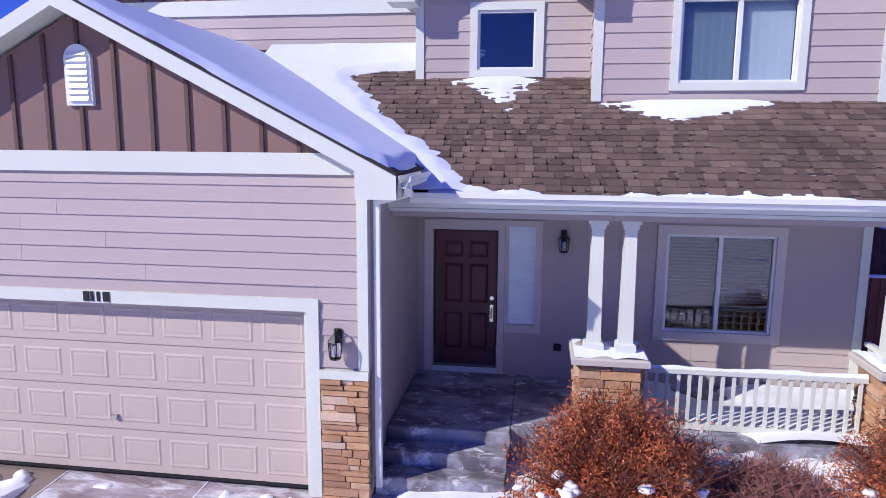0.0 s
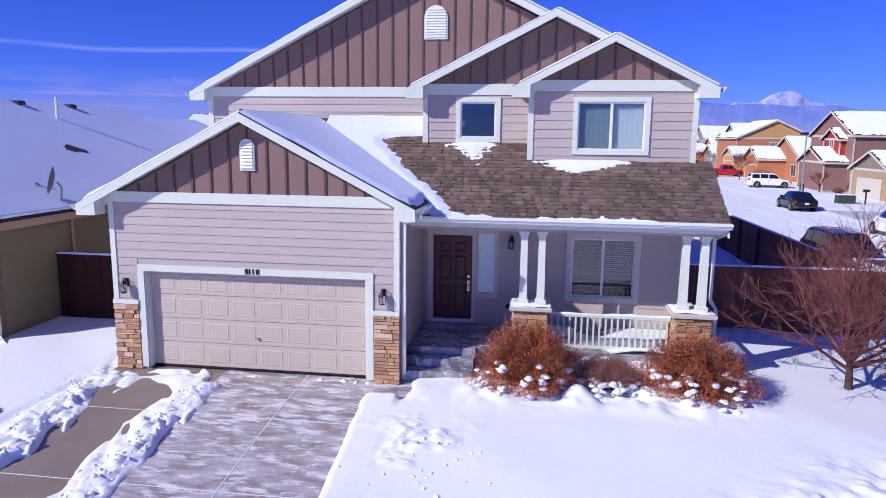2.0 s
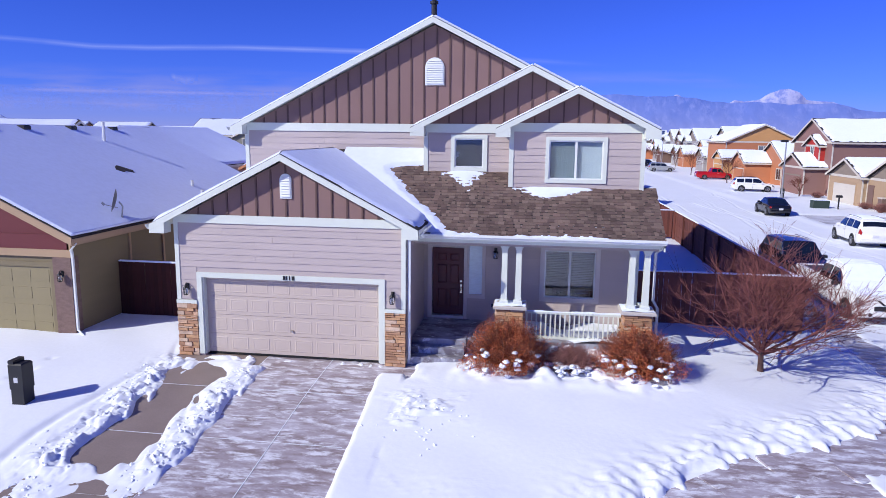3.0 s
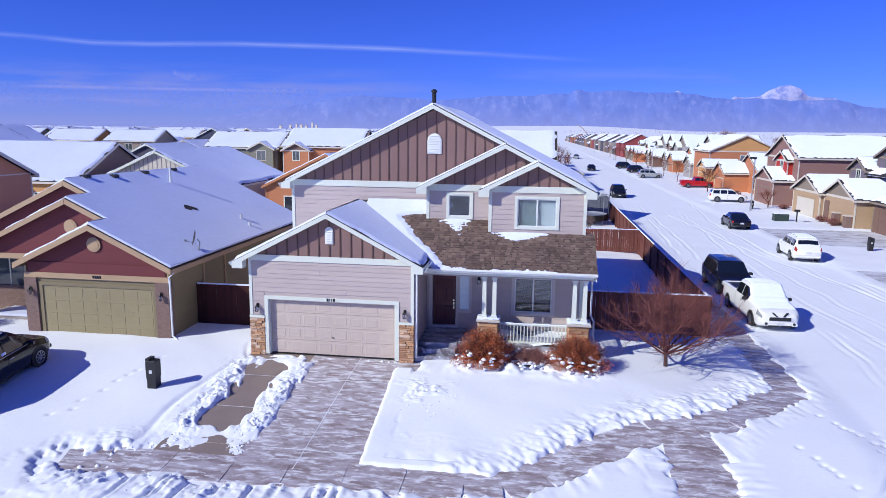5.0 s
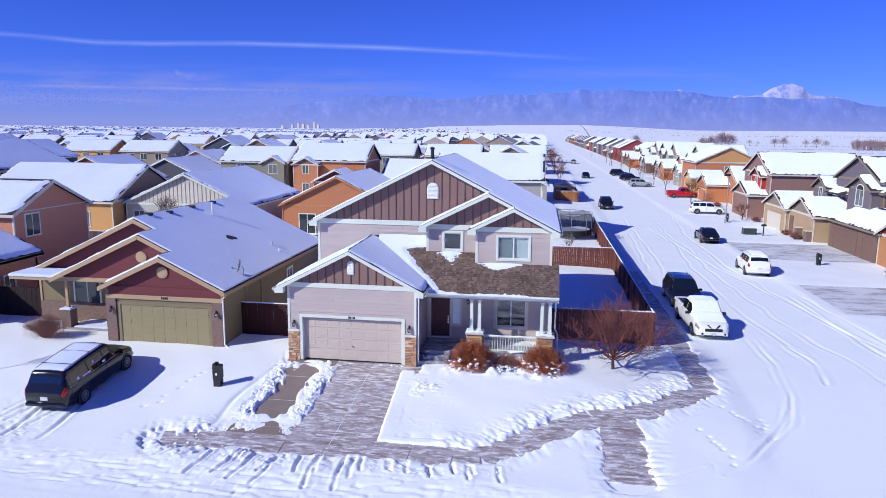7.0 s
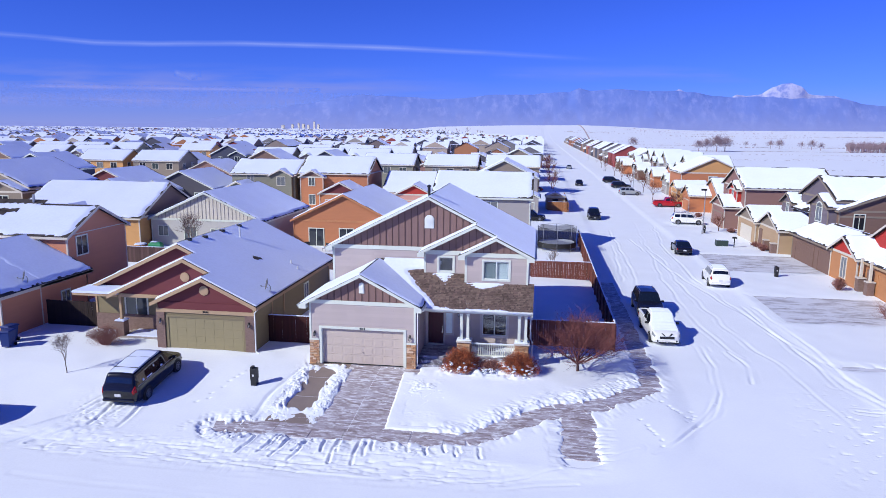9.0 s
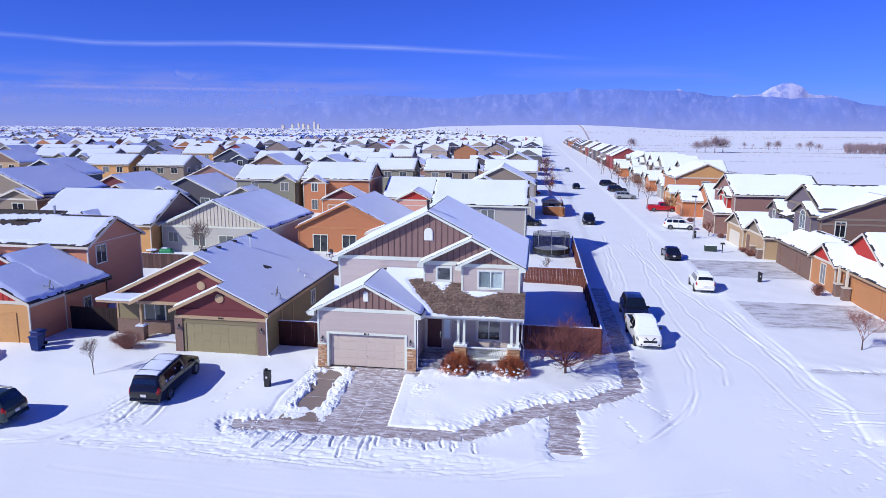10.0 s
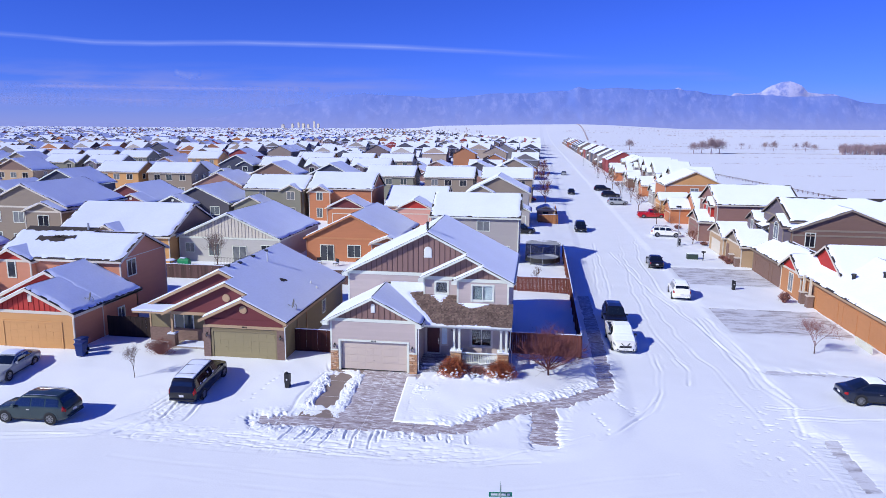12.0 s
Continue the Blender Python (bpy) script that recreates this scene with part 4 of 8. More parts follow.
def gutter(parent, p0, p1, side):
    """A white K-style gutter from p0 to p1; side: the way it stands off the eave."""
    p0, p1, s = Vector(p0), Vector(p1), Vector(side)
    g = Geo()
    prof = [(0.0, 0.0), (0.0, -0.12), (0.07, -0.12), (0.10, -0.06), (0.125, -0.05), (0.125, 0.0), (0.115, 0.0), (0.11, -0.04), (0.065, -0.11), (0.01, -0.11), (0.01, 0.0)]
    k = len(prof)
    g.add([tuple(p + s * a + Vector((0, 0, b))) for p in (p0, p1) for a, b in prof], [(i, (i + 1) % k, k + (i + 1) % k, k + i) for i in range(k)] + [tuple(range(k)), tuple(range(2 * k - 1, k - 1, -1))])
    part("gutter", g, VINYL, parent)


gutter(house, (3.4, 0.975, 3.36), (9.72, 0.975, 3.36), (0, -1, 0))
gutter(house, (9.71, 2.62, 6.17), (9.71, 14.4, 6.17), (1, 0, 0))
gutter(house, (3.51, -0.30, 3.61), (3.51, 0.95, 3.61), (1, 0, 0))
gutter(house, (-3.69, 4.0, 3.55), (-3.69, -0.30, 3.55), (-1, 0, 0))
gutter(house, (-3.49, 14.4, 6.15), (-3.49, 4.25, 6.15), (-1, 0, 0))


def spout(parent, pts):
    g = Geo()
    for a, b in zip(pts, pts[1:]):
        a, b = Vector(a), Vector(b)
        d = (b - a).normalized()
        u = Vector((1, 0, 0)) if abs(d.x) < 0.9 else Vector((0, 1, 0))
        v = d.cross(u).normalized() * 0.035
        u = u * 0.035
        a, b = a - d * 0.02, b + d * 0.02
        g.hexa([tuple(p + s * u + t * v) for p in (a, b) for s, t in ((-1, -1), (1, -1), (1, 1), (-1, 1))])
    part("downspout", g, VINYL, parent, bevel=0.008)


spout(house, [(3.57, -0.15, 3.5), (3.57, -0.02, 3.42), (3.21, 0.06, 3.32), (3.21, 0.06, 0.15)])
spout(house, [(9.68, 1.05, 3.25), (9.68, 1.3, 3.1), (9.60, 1.72, 2.95), (9.60, 1.72, 1.62), (9.72, 1.66, 1.40), (9.72, 1.66, 0.1)])

# porch roof, its shingles laid tab by tab
PORCH = lambda y: 3.36 + 0.6 * (y - 1.04)
part("porch_roof", Geo().slab([(2.9, 0.98, PORCH(0.98)), (9.70, 0.98, PORCH(0.98)), (9.70, 2.94, PORCH(2.94)), (2.9, 2.94, PORCH(2.94))], 0.10), ROOFING, house)
part("porch_roof", Geo().slab([(-0.3, 2.94, PORCH(2.94)), (5.58, 2.94, PORCH(2.94)), (5.58, 3.59, PORCH(3.59)), (-0.3, 3.59, PORCH(3.59))], 0.10), ROOFING, house)
part("porch_roof", Geo().slab([(-0.3, 3.59, PORCH(3.59)), (2.99, 3.59, PORCH(3.59)), (2.99, 4.59, PORCH(4.59)), (-0.3, 4.59, PORCH(4.59))], 0.10), ROOFING, house)
part("porch_ceiling", Geo().box(3.12, 9.6, 1.03, 2.93, 3.13, 3.17), WHITE, house)
part("porch_beam", Geo().box(3.12, 9.58, 1.18, 1.52, 3.13 - 0.08, 3.28), BEAM_TAUPE, house)
part("porch_fascia", Geo().box(3.12, 9.70, 0.98, 1.02, 3.18, 3.33), WHITE, house)
part("porch_rake", Geo().extrude([(0.98, PORCH(0.98) - 0.1), (2.94, PORCH(2.94) - 0.1), (2.94, PORCH(2.94) - 0.26), (0.98, PORCH(0.98) - 0.26)], "x", 9.66, 9.70), WHITE, house)
part("porch_end_wall", Geo().extrude([(1.4, 3.28), (2.95, 3.28), (2.95, PORCH(2.94) - 0.12), (1.4, PORCH(1.4) - 0.12)], "x", 9.45, 9.57), SIDING_PLAIN, house)
r = random.Random(21)
rest, single = Geo(), 0
cy = 0.94
while cy < 4.55:
    x = 2.4 if cy < 3.0 else 1.5
    x -= r.uniform(0, 0.25)
    end = 9.72 if cy < 2.93 else (5.58 if cy < 3.55 else 2.98)
    while x < end:
        w, slot = r.uniform(0.09, 0.20), r.choice((0.004, 0.004, 0.05, 0.09))
        x1 = min(x + w, end)
        up, t = 0.135, r.choice((0.012, 0.018, 0.030))
        y1 = cy + up
        n1 = 0.0005
        pts = [(x, cy, PORCH(cy) + n1), (x1, cy, PORCH(cy) + n1), (x1, y1, PORCH(y1) + n1), (x, y1, PORCH(y1) + n1),
               (x, cy - 0.006, PORCH(cy) + t), (x1, cy - 0.006, PORCH(cy) + t), (x1, y1, PORCH(y1) + 0.004), (x, y1, PORCH(y1) + 0.004)]
        hidden = x1 < 1.7
        if not hidden:
            if single < 300 and 4.3 < x < 8.6 and cy < 2.1:
                part("shingle", Geo().hexa(pts), SHINGLE, house)
                single += 1
            else:
                rest.hexa(pts)
        x += w + slot
    x = 2.4 if cy < 3.0 else 1.6
    while x < end:
        x1, ya, yb = min(x + r.uniform(0.6, 1.1), end), cy + 0.05, cy + 0.13
        rest.hexa([(x, ya, PORCH(ya) + 0.0005), (x1, ya, PORCH(ya) + 0.0005), (x1, yb, PORCH(yb) + 0.0005), (x, yb, PORCH(yb) + 0.0005),
                   (x, ya, PORCH(ya) + 0.003), (x1, ya, PORCH(ya) + 0.003), (x1, yb, PORCH(yb) + 0.003), (x, yb, PORCH(yb) + 0.003)])
        x = x1 + 0.002
    cy += 0.122
tagged(part("shingles", rest, SHINGLE_JOINED, house), kind="stuff")


def roof_drift(name, x0, x1, y0, y1, depth, label, dx=0.05):
    """Snow lying on the porch roof; depth(x, y) below zero leaves the shingles bare."""
    xs, ys = np.arange(x0, x1, dx), np.arange(y0, y1, dx)
    X, Y = np.meshgrid(xs, ys)
    D = depth(X, Y)
    Z = 3.36 + 0.6 * (Y - 1.04) + np.clip(D, -0.03, 0.3)
    k = len(xs)
    keep = (D > -0.03)
    fs = [(j * k + i, j * k + i + 1, (j + 1) * k + i + 1, (j + 1) * k + i) for j in range(len(ys) - 1) for i in range(k - 1)
          if keep[j, i] or keep[j, i + 1] or keep[j + 1, i] or keep[j + 1, i + 1]]
    return smooth(part(name, Geo().add(np.stack([X, Y, Z], -1).reshape(-1, 3).tolist(), fs), ROOF_SNOW, house, label, recalc=False))


EDGE = ([0.9, 1.27, 1.57, 1.88, 2.21, 2.68, 3.28, 3.62, 3.74, 3.90, 4.6], [4.2, 3.94, 3.73, 3.46, 3.10, 2.68, 2.20, 1.95, 2.1, 3.4, 3.9])
rag = lambda X, Y, s: 0.30 * (vnoise(X, np.floor(Y / 0.122) * 0.7, 0.3, s) - 0.5) + 0.12 * (vnoise(X, Y, 0.10, s + 1) - 0.5)
roof_drift("roof_snow", 0.3, 4.6, 0.93, 4.58, lambda X, Y: np.minimum(0.10, 0.35 * (np.interp(Y, *EDGE) - X + 0.5 * rag(X, Y, 3))) + 0.02 * vnoise(X, Y, 0.5, 4), "snow filling the valley of the roof")
wedge = lambda X, Y, xa, xb, xt, yt, yb: np.minimum(np.minimum(X - (xa + (xt - xa) * (yt - Y) / (yt - yb)), (xb + (xt - xb) * (yt - Y) / (yt - yb)) - X) * 0.5, Y - yb)
roof_drift("roof_snow", 3.3, 5.2, 2.5, 3.58, lambda X, Y: np.minimum(0.06, 0.25 * (wedge(X, Y, 3.42, 4.92, 4.45, 3.6, 2.76) + 0.55 * rag(X, Y, 7))), "melting snow patch below the small window", 0.04)
roof_drift("roof_snow", 5.62, 8.3, 2.1, 2.93, lambda X, Y: np.minimum(0.06, 0.25 * (wedge(X, Y, 5.55, 8.25, 6.65, 2.97, 2.42) + 0.55 * rag(X, Y, 8))), "melting snow patch below the wide window", 0.04)
roof_drift("roof_snow", 3.6, 9.3, 0.86, 1.45, lambda X, Y: np.minimum(0.07, 0.3 * (1.07 - 0.012 * (X - 4) + 0.34 * (vnoise(X, X * 0, 0.9, 14) - 0.45) + 0.10 * (vnoise(X, X * 0, 0.2, 15) - 0.5) - 0.05 * (X > 8.3) - Y)) * (Y < 1.42) + 0.004, "thin rim of snow along the eave", 0.03)

# ---- windows, doors and porch of the main house ----
def main_window(opening, y, casing, blind, mullion=True):
    x0, x1, z0, z1 = opening
    c = casing
    ring = lambda a, b, e, f, t, ya, yb: wall_holes(Geo(), "y", ya, yb, a, b, e, f, [(a + t, b - t, e + t, f - t)])
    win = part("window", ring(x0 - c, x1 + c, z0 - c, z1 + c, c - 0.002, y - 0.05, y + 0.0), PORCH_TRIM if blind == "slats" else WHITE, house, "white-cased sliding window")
    part("sash", ring(x0, x1, z0, z1, 0.035, y - 0.02, y + 0.06), VINYL, win)
    xm = (x0 + x1) / 2
    if mullion:
        part("meeting_rail", Geo().box(xm - 0.03, xm + 0.03, y - 0.012, y + 0.05, z0 + 0.035, z1 - 0.035), VINYL, win)
        halves = ((x0 + 0.036, xm - 0.031), (xm + 0.031, x1 - 0.036))
    else:
        halves = ((x0 + 0.036, x1 - 0.036),)
    for a, b in halves:
        pane = part("pane", Geo().box(a, b, y + 0.02, y + 0.024, z0 + 0.036, z1 - 0.036), PANE, win)
        pane.visible_shadow = False
    if blind == "slats":
        k = int((z1 - z0 - 0.1) / 0.05)
        for i in range(k):
            z = z1 - 0.08 - i * 0.05
            if i > k * 0.70 and i % 2:
                continue
            for (a, b), cloth in zip(halves, (BLIND, BLIND_PALE)):
                part("blind_slat", Geo().hexa([(a, y + 0.08, z), (b, y + 0.08, z), (b, y + 0.10, z + 0.012), (a, y + 0.10, z + 0.012),
                                               (a, y + 0.08, z + 0.003), (b, y + 0.08, z + 0.003), (b, y + 0.10, z + 0.015), (a, y + 0.10, z + 0.015)]), cloth, win)
    elif blind == "curtain":
        # flat panels stand in for what the two panes reflect
        for cloth, (a, b) in zip((TEAL_REFLECTION, PALE_REFLECTION), halves):
            n = 18
            g = Geo()
            pts = [(a + (b - a) * i / n, y + 0.10 + 0.001 * math.sin(i * 2.1)) for i in range(n + 1)]
            g.add([(px, py, z) for z in (z0, z1) for px, py in pts], [(i, i + 1, n + 2 + i, n + 1 + i) for i in range(n)])
            part("curtain", g, cloth, win, recalc=False)
    return win


main_window(W1, 3.6, 0.115, "", False)
main_window(W2, FR, 0.105, "curtain")
main_window(PW, FR, 0.13, "slats")
# dark surfaces added behind the windows; the rooms' shade is their colour
part("room", wall_holes(Geo(), "y", 5.0, 5.1, -2.9, 9.1, 0.3, 6.1, []), ROOM_SHADE, house)
part("floor_upper", Geo().box(3.2, 9.1, 3.2, 5.0, 3.9, 4.0), ROOM_SHADE, house)
part("partition", Geo().box(5.55, 5.58, 3.76, 5.0, 4.0, 6.2), ROOM_SHADE, house)

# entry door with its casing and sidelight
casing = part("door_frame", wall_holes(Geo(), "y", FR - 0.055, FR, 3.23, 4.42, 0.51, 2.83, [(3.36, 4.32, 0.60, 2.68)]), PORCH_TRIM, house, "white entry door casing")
door = part("entry_door", Geo().box(3.385, 4.30, FR + 0.02, FR + 0.065, 0.62, 2.655), DOOR_PAINT, house, "dark maroon six-panel entry door")
part("threshold", Geo().box(3.36, 4.32, FR - 0.06, FR + 0.08, 0.52, 0.60), VINYL, casing)
for x0 in (3.385 + 0.13, 3.385 + 0.505):
    for z0, z1 in ((0.86, 1.42), (1.58, 2.16), (2.27, 2.50)):
        g = Geo()
        for e, yy in ((0.0, 0.02), (0.022, 0.034), (0.05, 0.024)):
            g.add([(x0 + e, FR + yy, z0 + e), (x0 + 0.28 - e, FR + yy, z0 + e), (x0 + 0.28 - e, FR + yy, z1 - e), (x0 + e, FR + yy, z1 - e)], [])
        for o in (0, 4):
            g.f += [(o + i, o + (i + 1) % 4, o + 4 + (i + 1) % 4, o + 4 + i) for i in range(4)]
        g.f.append((8, 9, 10, 11))
        g.v = [(x, y - 0.022, z) for x, y, z in g.v]
        part("door_panel", g, DOOR_PAINT, door)
part("deadbolt", Geo().tube((4.235, FR + 0.02, 1.66), (4.235, FR - 0.015, 1.66), 0.032, n=12), CHROME, door)
part("door_handle", Geo().box(4.21, 4.26, FR - 0.005, FR + 0.02, 1.30, 1.56).path([(4.235, FR, 1.35), (4.235, FR - 0.05, 1.37), (4.235, FR - 0.05, 1.47), (4.235, FR, 1.50)], 0.012), CHROME, door, "satin nickel handle set")
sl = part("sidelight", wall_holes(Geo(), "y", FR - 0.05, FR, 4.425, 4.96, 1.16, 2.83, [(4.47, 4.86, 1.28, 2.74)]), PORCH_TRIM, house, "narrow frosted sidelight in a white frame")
part("pane", Geo().box(4.47, 4.86, FR + 0.01, FR + 0.016, 1.28, 2.74), mat("frosted_glass", (0.68, 0.80, 0.88), 0.12, 0.10, 1.2, 20, 0.1, 0.002, spec=0.6, stretch=(0.3, 1, 1.2)), sl)


def coach_lamp(m, label):
    """A black wall lantern; the wall is at y = 0, the lamp stands off towards -y."""
    lamp = thing("wall_lantern", label, "lantern", m, "wall lanterns")
    part("back_plate", Geo().cham(-0.045, 0.045, -0.012, 0.0, -0.02, 0.16, 0.01), IRON, lamp)
    part("arm", Geo().path([(0, -0.005, 0.10), (0, -0.05, 0.16), (0, -0.10, 0.17), (0, -0.12, 0.13)], 0.009), IRON, lamp)
    roofg = Geo()
    for r0, z0, r1, z1 in ((0.085, 0.05, 0.05, 0.09), (0.05, 0.09, 0.018, 0.125), (0.018, 0.125, 0.008, 0.16)):
        roofg.tube((0, -0.12, z0), (0, -0.12, z1), r0, r1, 6)
    part("lantern_roof", roofg, IRON, lamp)
    body = Geo()
    for i in range(6):
        a = i * math.pi / 3
        body.tube((0.062 * math.cos(a), -0.12 + 0.062 * math.sin(a), -0.13), (0.075 * math.cos(a), -0.12 + 0.075 * math.sin(a), 0.05), 0.006, n=5)
    body.tube((0, -0.12, -0.15), (0, -0.12, -0.13), 0.05, 0.068, 6)
    part("cage", body, IRON, lamp)
    part("lantern_glass", Geo().tube((0, -0.12, -0.13), (0, -0.12, 0.05), 0.055, 0.068, 6), LAMP_GLASS, lamp)
    part("bulb", Geo().tube((0, -0.12, -0.08), (0, -0.12, 0.01), 0.02, 0.014, 8), PLATE, lamp)
    return lamp


lamp0 = coach_lamp(pose(2.79, -0.022, 1.80), "black wall lantern on the garage siding")
coach_lamp(pose(-2.85, -0.022, 1.80), "black wall lantern on the garage siding")
coach_lamp(pose(5.255, FR - 0.022, 2.55), "black wall lantern beside the entry door")
part("outlet_box", Geo().cham(5.16, 5.27, FR - 0.07, FR - 0.015, 0.92, 1.02, 0.015), PLASTIC_DARK, house)
for i, x in enumerate((-0.155, -0.065, 0.01, 0.085)):
    w = (0.07, 0.03, 0.03, 0.075)[i]
    part("house_number", Geo().box(x, x + w, -0.058, -0.045, 2.15, 2.26), IRON, house)

# porch floor, steps, stone piers, columns, railing
porch = thing("porch", "concrete entry porch with steps, stone piers and white columns", "porch")
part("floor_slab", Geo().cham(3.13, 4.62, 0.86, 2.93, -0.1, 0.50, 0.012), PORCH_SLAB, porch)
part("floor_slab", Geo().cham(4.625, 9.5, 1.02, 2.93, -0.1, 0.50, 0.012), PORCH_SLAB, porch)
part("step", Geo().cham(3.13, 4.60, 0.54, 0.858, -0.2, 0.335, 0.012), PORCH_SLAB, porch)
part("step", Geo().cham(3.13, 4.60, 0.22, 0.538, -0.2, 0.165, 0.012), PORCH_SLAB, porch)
for k, (x0, x1) in enumerate(((5.38, 6.16), (8.74, 9.52))):
    pier = part("stone_pier", Geo().box(x0 + 0.05, x1 - 0.05, 1.05, 1.63, -0.1, 1.37), MORTAR, porch, "stacked stone pier")
    stones(pier, x0 + 0.03, x1 - 0.03, 0.1, 1.37, 1.05, 30 + k)
    stones(pier, 1.05, 1.63, 0.1, 1.37, x0 + 0.05, 40 + k, "x", -1)
    stones(pier, 1.05, 1.63, 0.1, 1.37, x1 - 0.05, 50 + k, "x", 1)
    part("pier_cap", Geo().cham(x0 - 0.06, x1 + 0.06, 0.93, 1.75, 1.37, 1.455, 0.02), CAPSTONE, porch)
    cap = Geo()
    xs, ys = np.linspace(x0 - 0.03, x1 + 0.03, 14), np.linspace(0.96, 1.72, 12)
    X, Y = np.meshgrid(xs, ys)
    D = 0.05 * vnoise(X, Y, 0.25, 60 + k) - 0.012
    cap.add(np.stack([X, Y, 1.452 + D], -1).reshape(-1, 3).tolist(), [(j * 14 + i, j * 14 + i + 1, (j + 1) * 14 + i + 1, (j + 1) * 14 + i) for j in range(11) for i in range(13)])
    smooth(part("cap_snow", cap, ROOF_SNOW, porch, "patchy snow on the cap", recalc=False))
    for x in ((x0 + 0.21, x0 + 0.59)):
        col = Geo()
        col.hexa([(x - .085, 1.265, 1.50), (x + .085, 1.265, 1.50), (x + .085, 1.435, 1.50), (x - .085, 1.435, 1.50), (x - .07, 1.28, 3.0), (x + .07, 1.28, 3.0), (x + .07, 1.42, 3.0), (x - .07, 1.42, 3.0)])
        ob = part("column", col, WHITE, porch, "square tapered white column")
        part("plinth", Geo().cham(x - .12, x + .12, 1.23, 1.47, 1.45, 1.56, 0.02), WHITE, ob)
        part("capital", Geo().box(x - .09, x + .09, 1.26, 1.44, 2.94, 3.0).box(x - .115, x + .115, 1.235, 1.465, 3.0, 3.06), WHITE, ob)


def railing(label, p0, p1, snow=True):
    """A white balustrade between two points of the porch floor."""
    p0, p1 = Vector(p0), Vector(p1)
    ln = (p1 - p0).length
    ang = math.degrees(math.atan2(p1.y - p0.y, p1.x - p0.x))
    rl = thing("railing", label, "railing", pose(p0.x, p0.y, p0.z, 0, 0, ang))
    part("top_rail", Geo().cham(0, ln, -0.045, 0.045, 0.72, 0.78, 0.01), WHITE, rl)
    part("bottom_rail", Geo().box(0, ln, -0.03, 0.03, 0.02, 0.09), WHITE, rl)
    n = round(ln / 0.128)
    me = None
    for i in range(n):
        x = (i + 0.5) * ln / n
        if me is None:
            me = Geo().box(-0.019, 0.019, -0.019, 0.019, 0.05, 0.72).mesh("baluster")
        link("baluster", me, WHITE, rl, at=pose(x, -0.01, 0))
    if snow:
        g = Geo()
        k = 40
        for j in range(k + 1):
            h = 0.012 + 0.035 * float(vnoise(j * 0.13, 0.0, 0.4, 71)) * (0 if 0.3 < (j / k) < 0.42 else 1)
            x = ln * j / k
            g.v += [(x, -0.045, 0.778), (x, -0.025, 0.778 + h), (x, 0.025, 0.778 + h), (x, 0.045, 0.778)]
        for j in range(k):
            g.f += [(4 * j + i, 4 * j + i + 1, 4 * j + 5 + i, 4 * j + 4 + i) for i in range(3)]
        smooth(part("rail_snow", g, ROOF_SNOW, rl, "thin line of snow", recalc=False))
    return rl


railing("white wooden balustrade capped with snow between the stone piers", (6.17, 1.33, 0.49), (8.73, 1.33, 0.49))
railing("white wooden balustrade at the end of the porch", (9.43, 1.64, 0.49), (9.43, 2.90, 0.49), False)
X, Y = np.meshgrid(np.arange(5.9, 9.45, 0.08), np.arange(1.04, 2.92, 0.08))
D = 0.14 * (vnoise(X, Y, 0.9, 81) - 0.42) + 0.05 * vnoise(X, Y, 0.3, 82) + 0.06 * step(7.0, 8.4, X) - 0.03
kx = X.shape[1]
tagged(smooth(part("porch_snow", Geo().add(np.stack([X, Y, 0.50 + np.maximum(D, -0.02)], -1).reshape(-1, 3).tolist(),
       [(j * kx + i, j * kx + i + 1, (j + 1) * kx + i + 1, (j + 1) * kx + i) for j in range(X.shape[0] - 1) for i in range(kx - 1)]), SNOW, None, recalc=False)),
       "drifted snow lying on the porch floor", "snow", kind="stuff")
vent = thing("flue_pipe", "dark metal flue pipe on the roof ridge", "pipe", pose(3.0, 5.2, 9.3))
part("pipe", Geo().tube((0, 0, 0), (0, 0, 0.75), 0.09, n=12), PLASTIC_DARK, vent)
part("cowl", Geo().tube((0, 0, 0.72), (0, 0, 0.80), 0.13, n=12).tube((0, 0, 0.80), (0, 0, 0.86), 0.12, 0.04, 12), PLASTIC_DARK, vent)

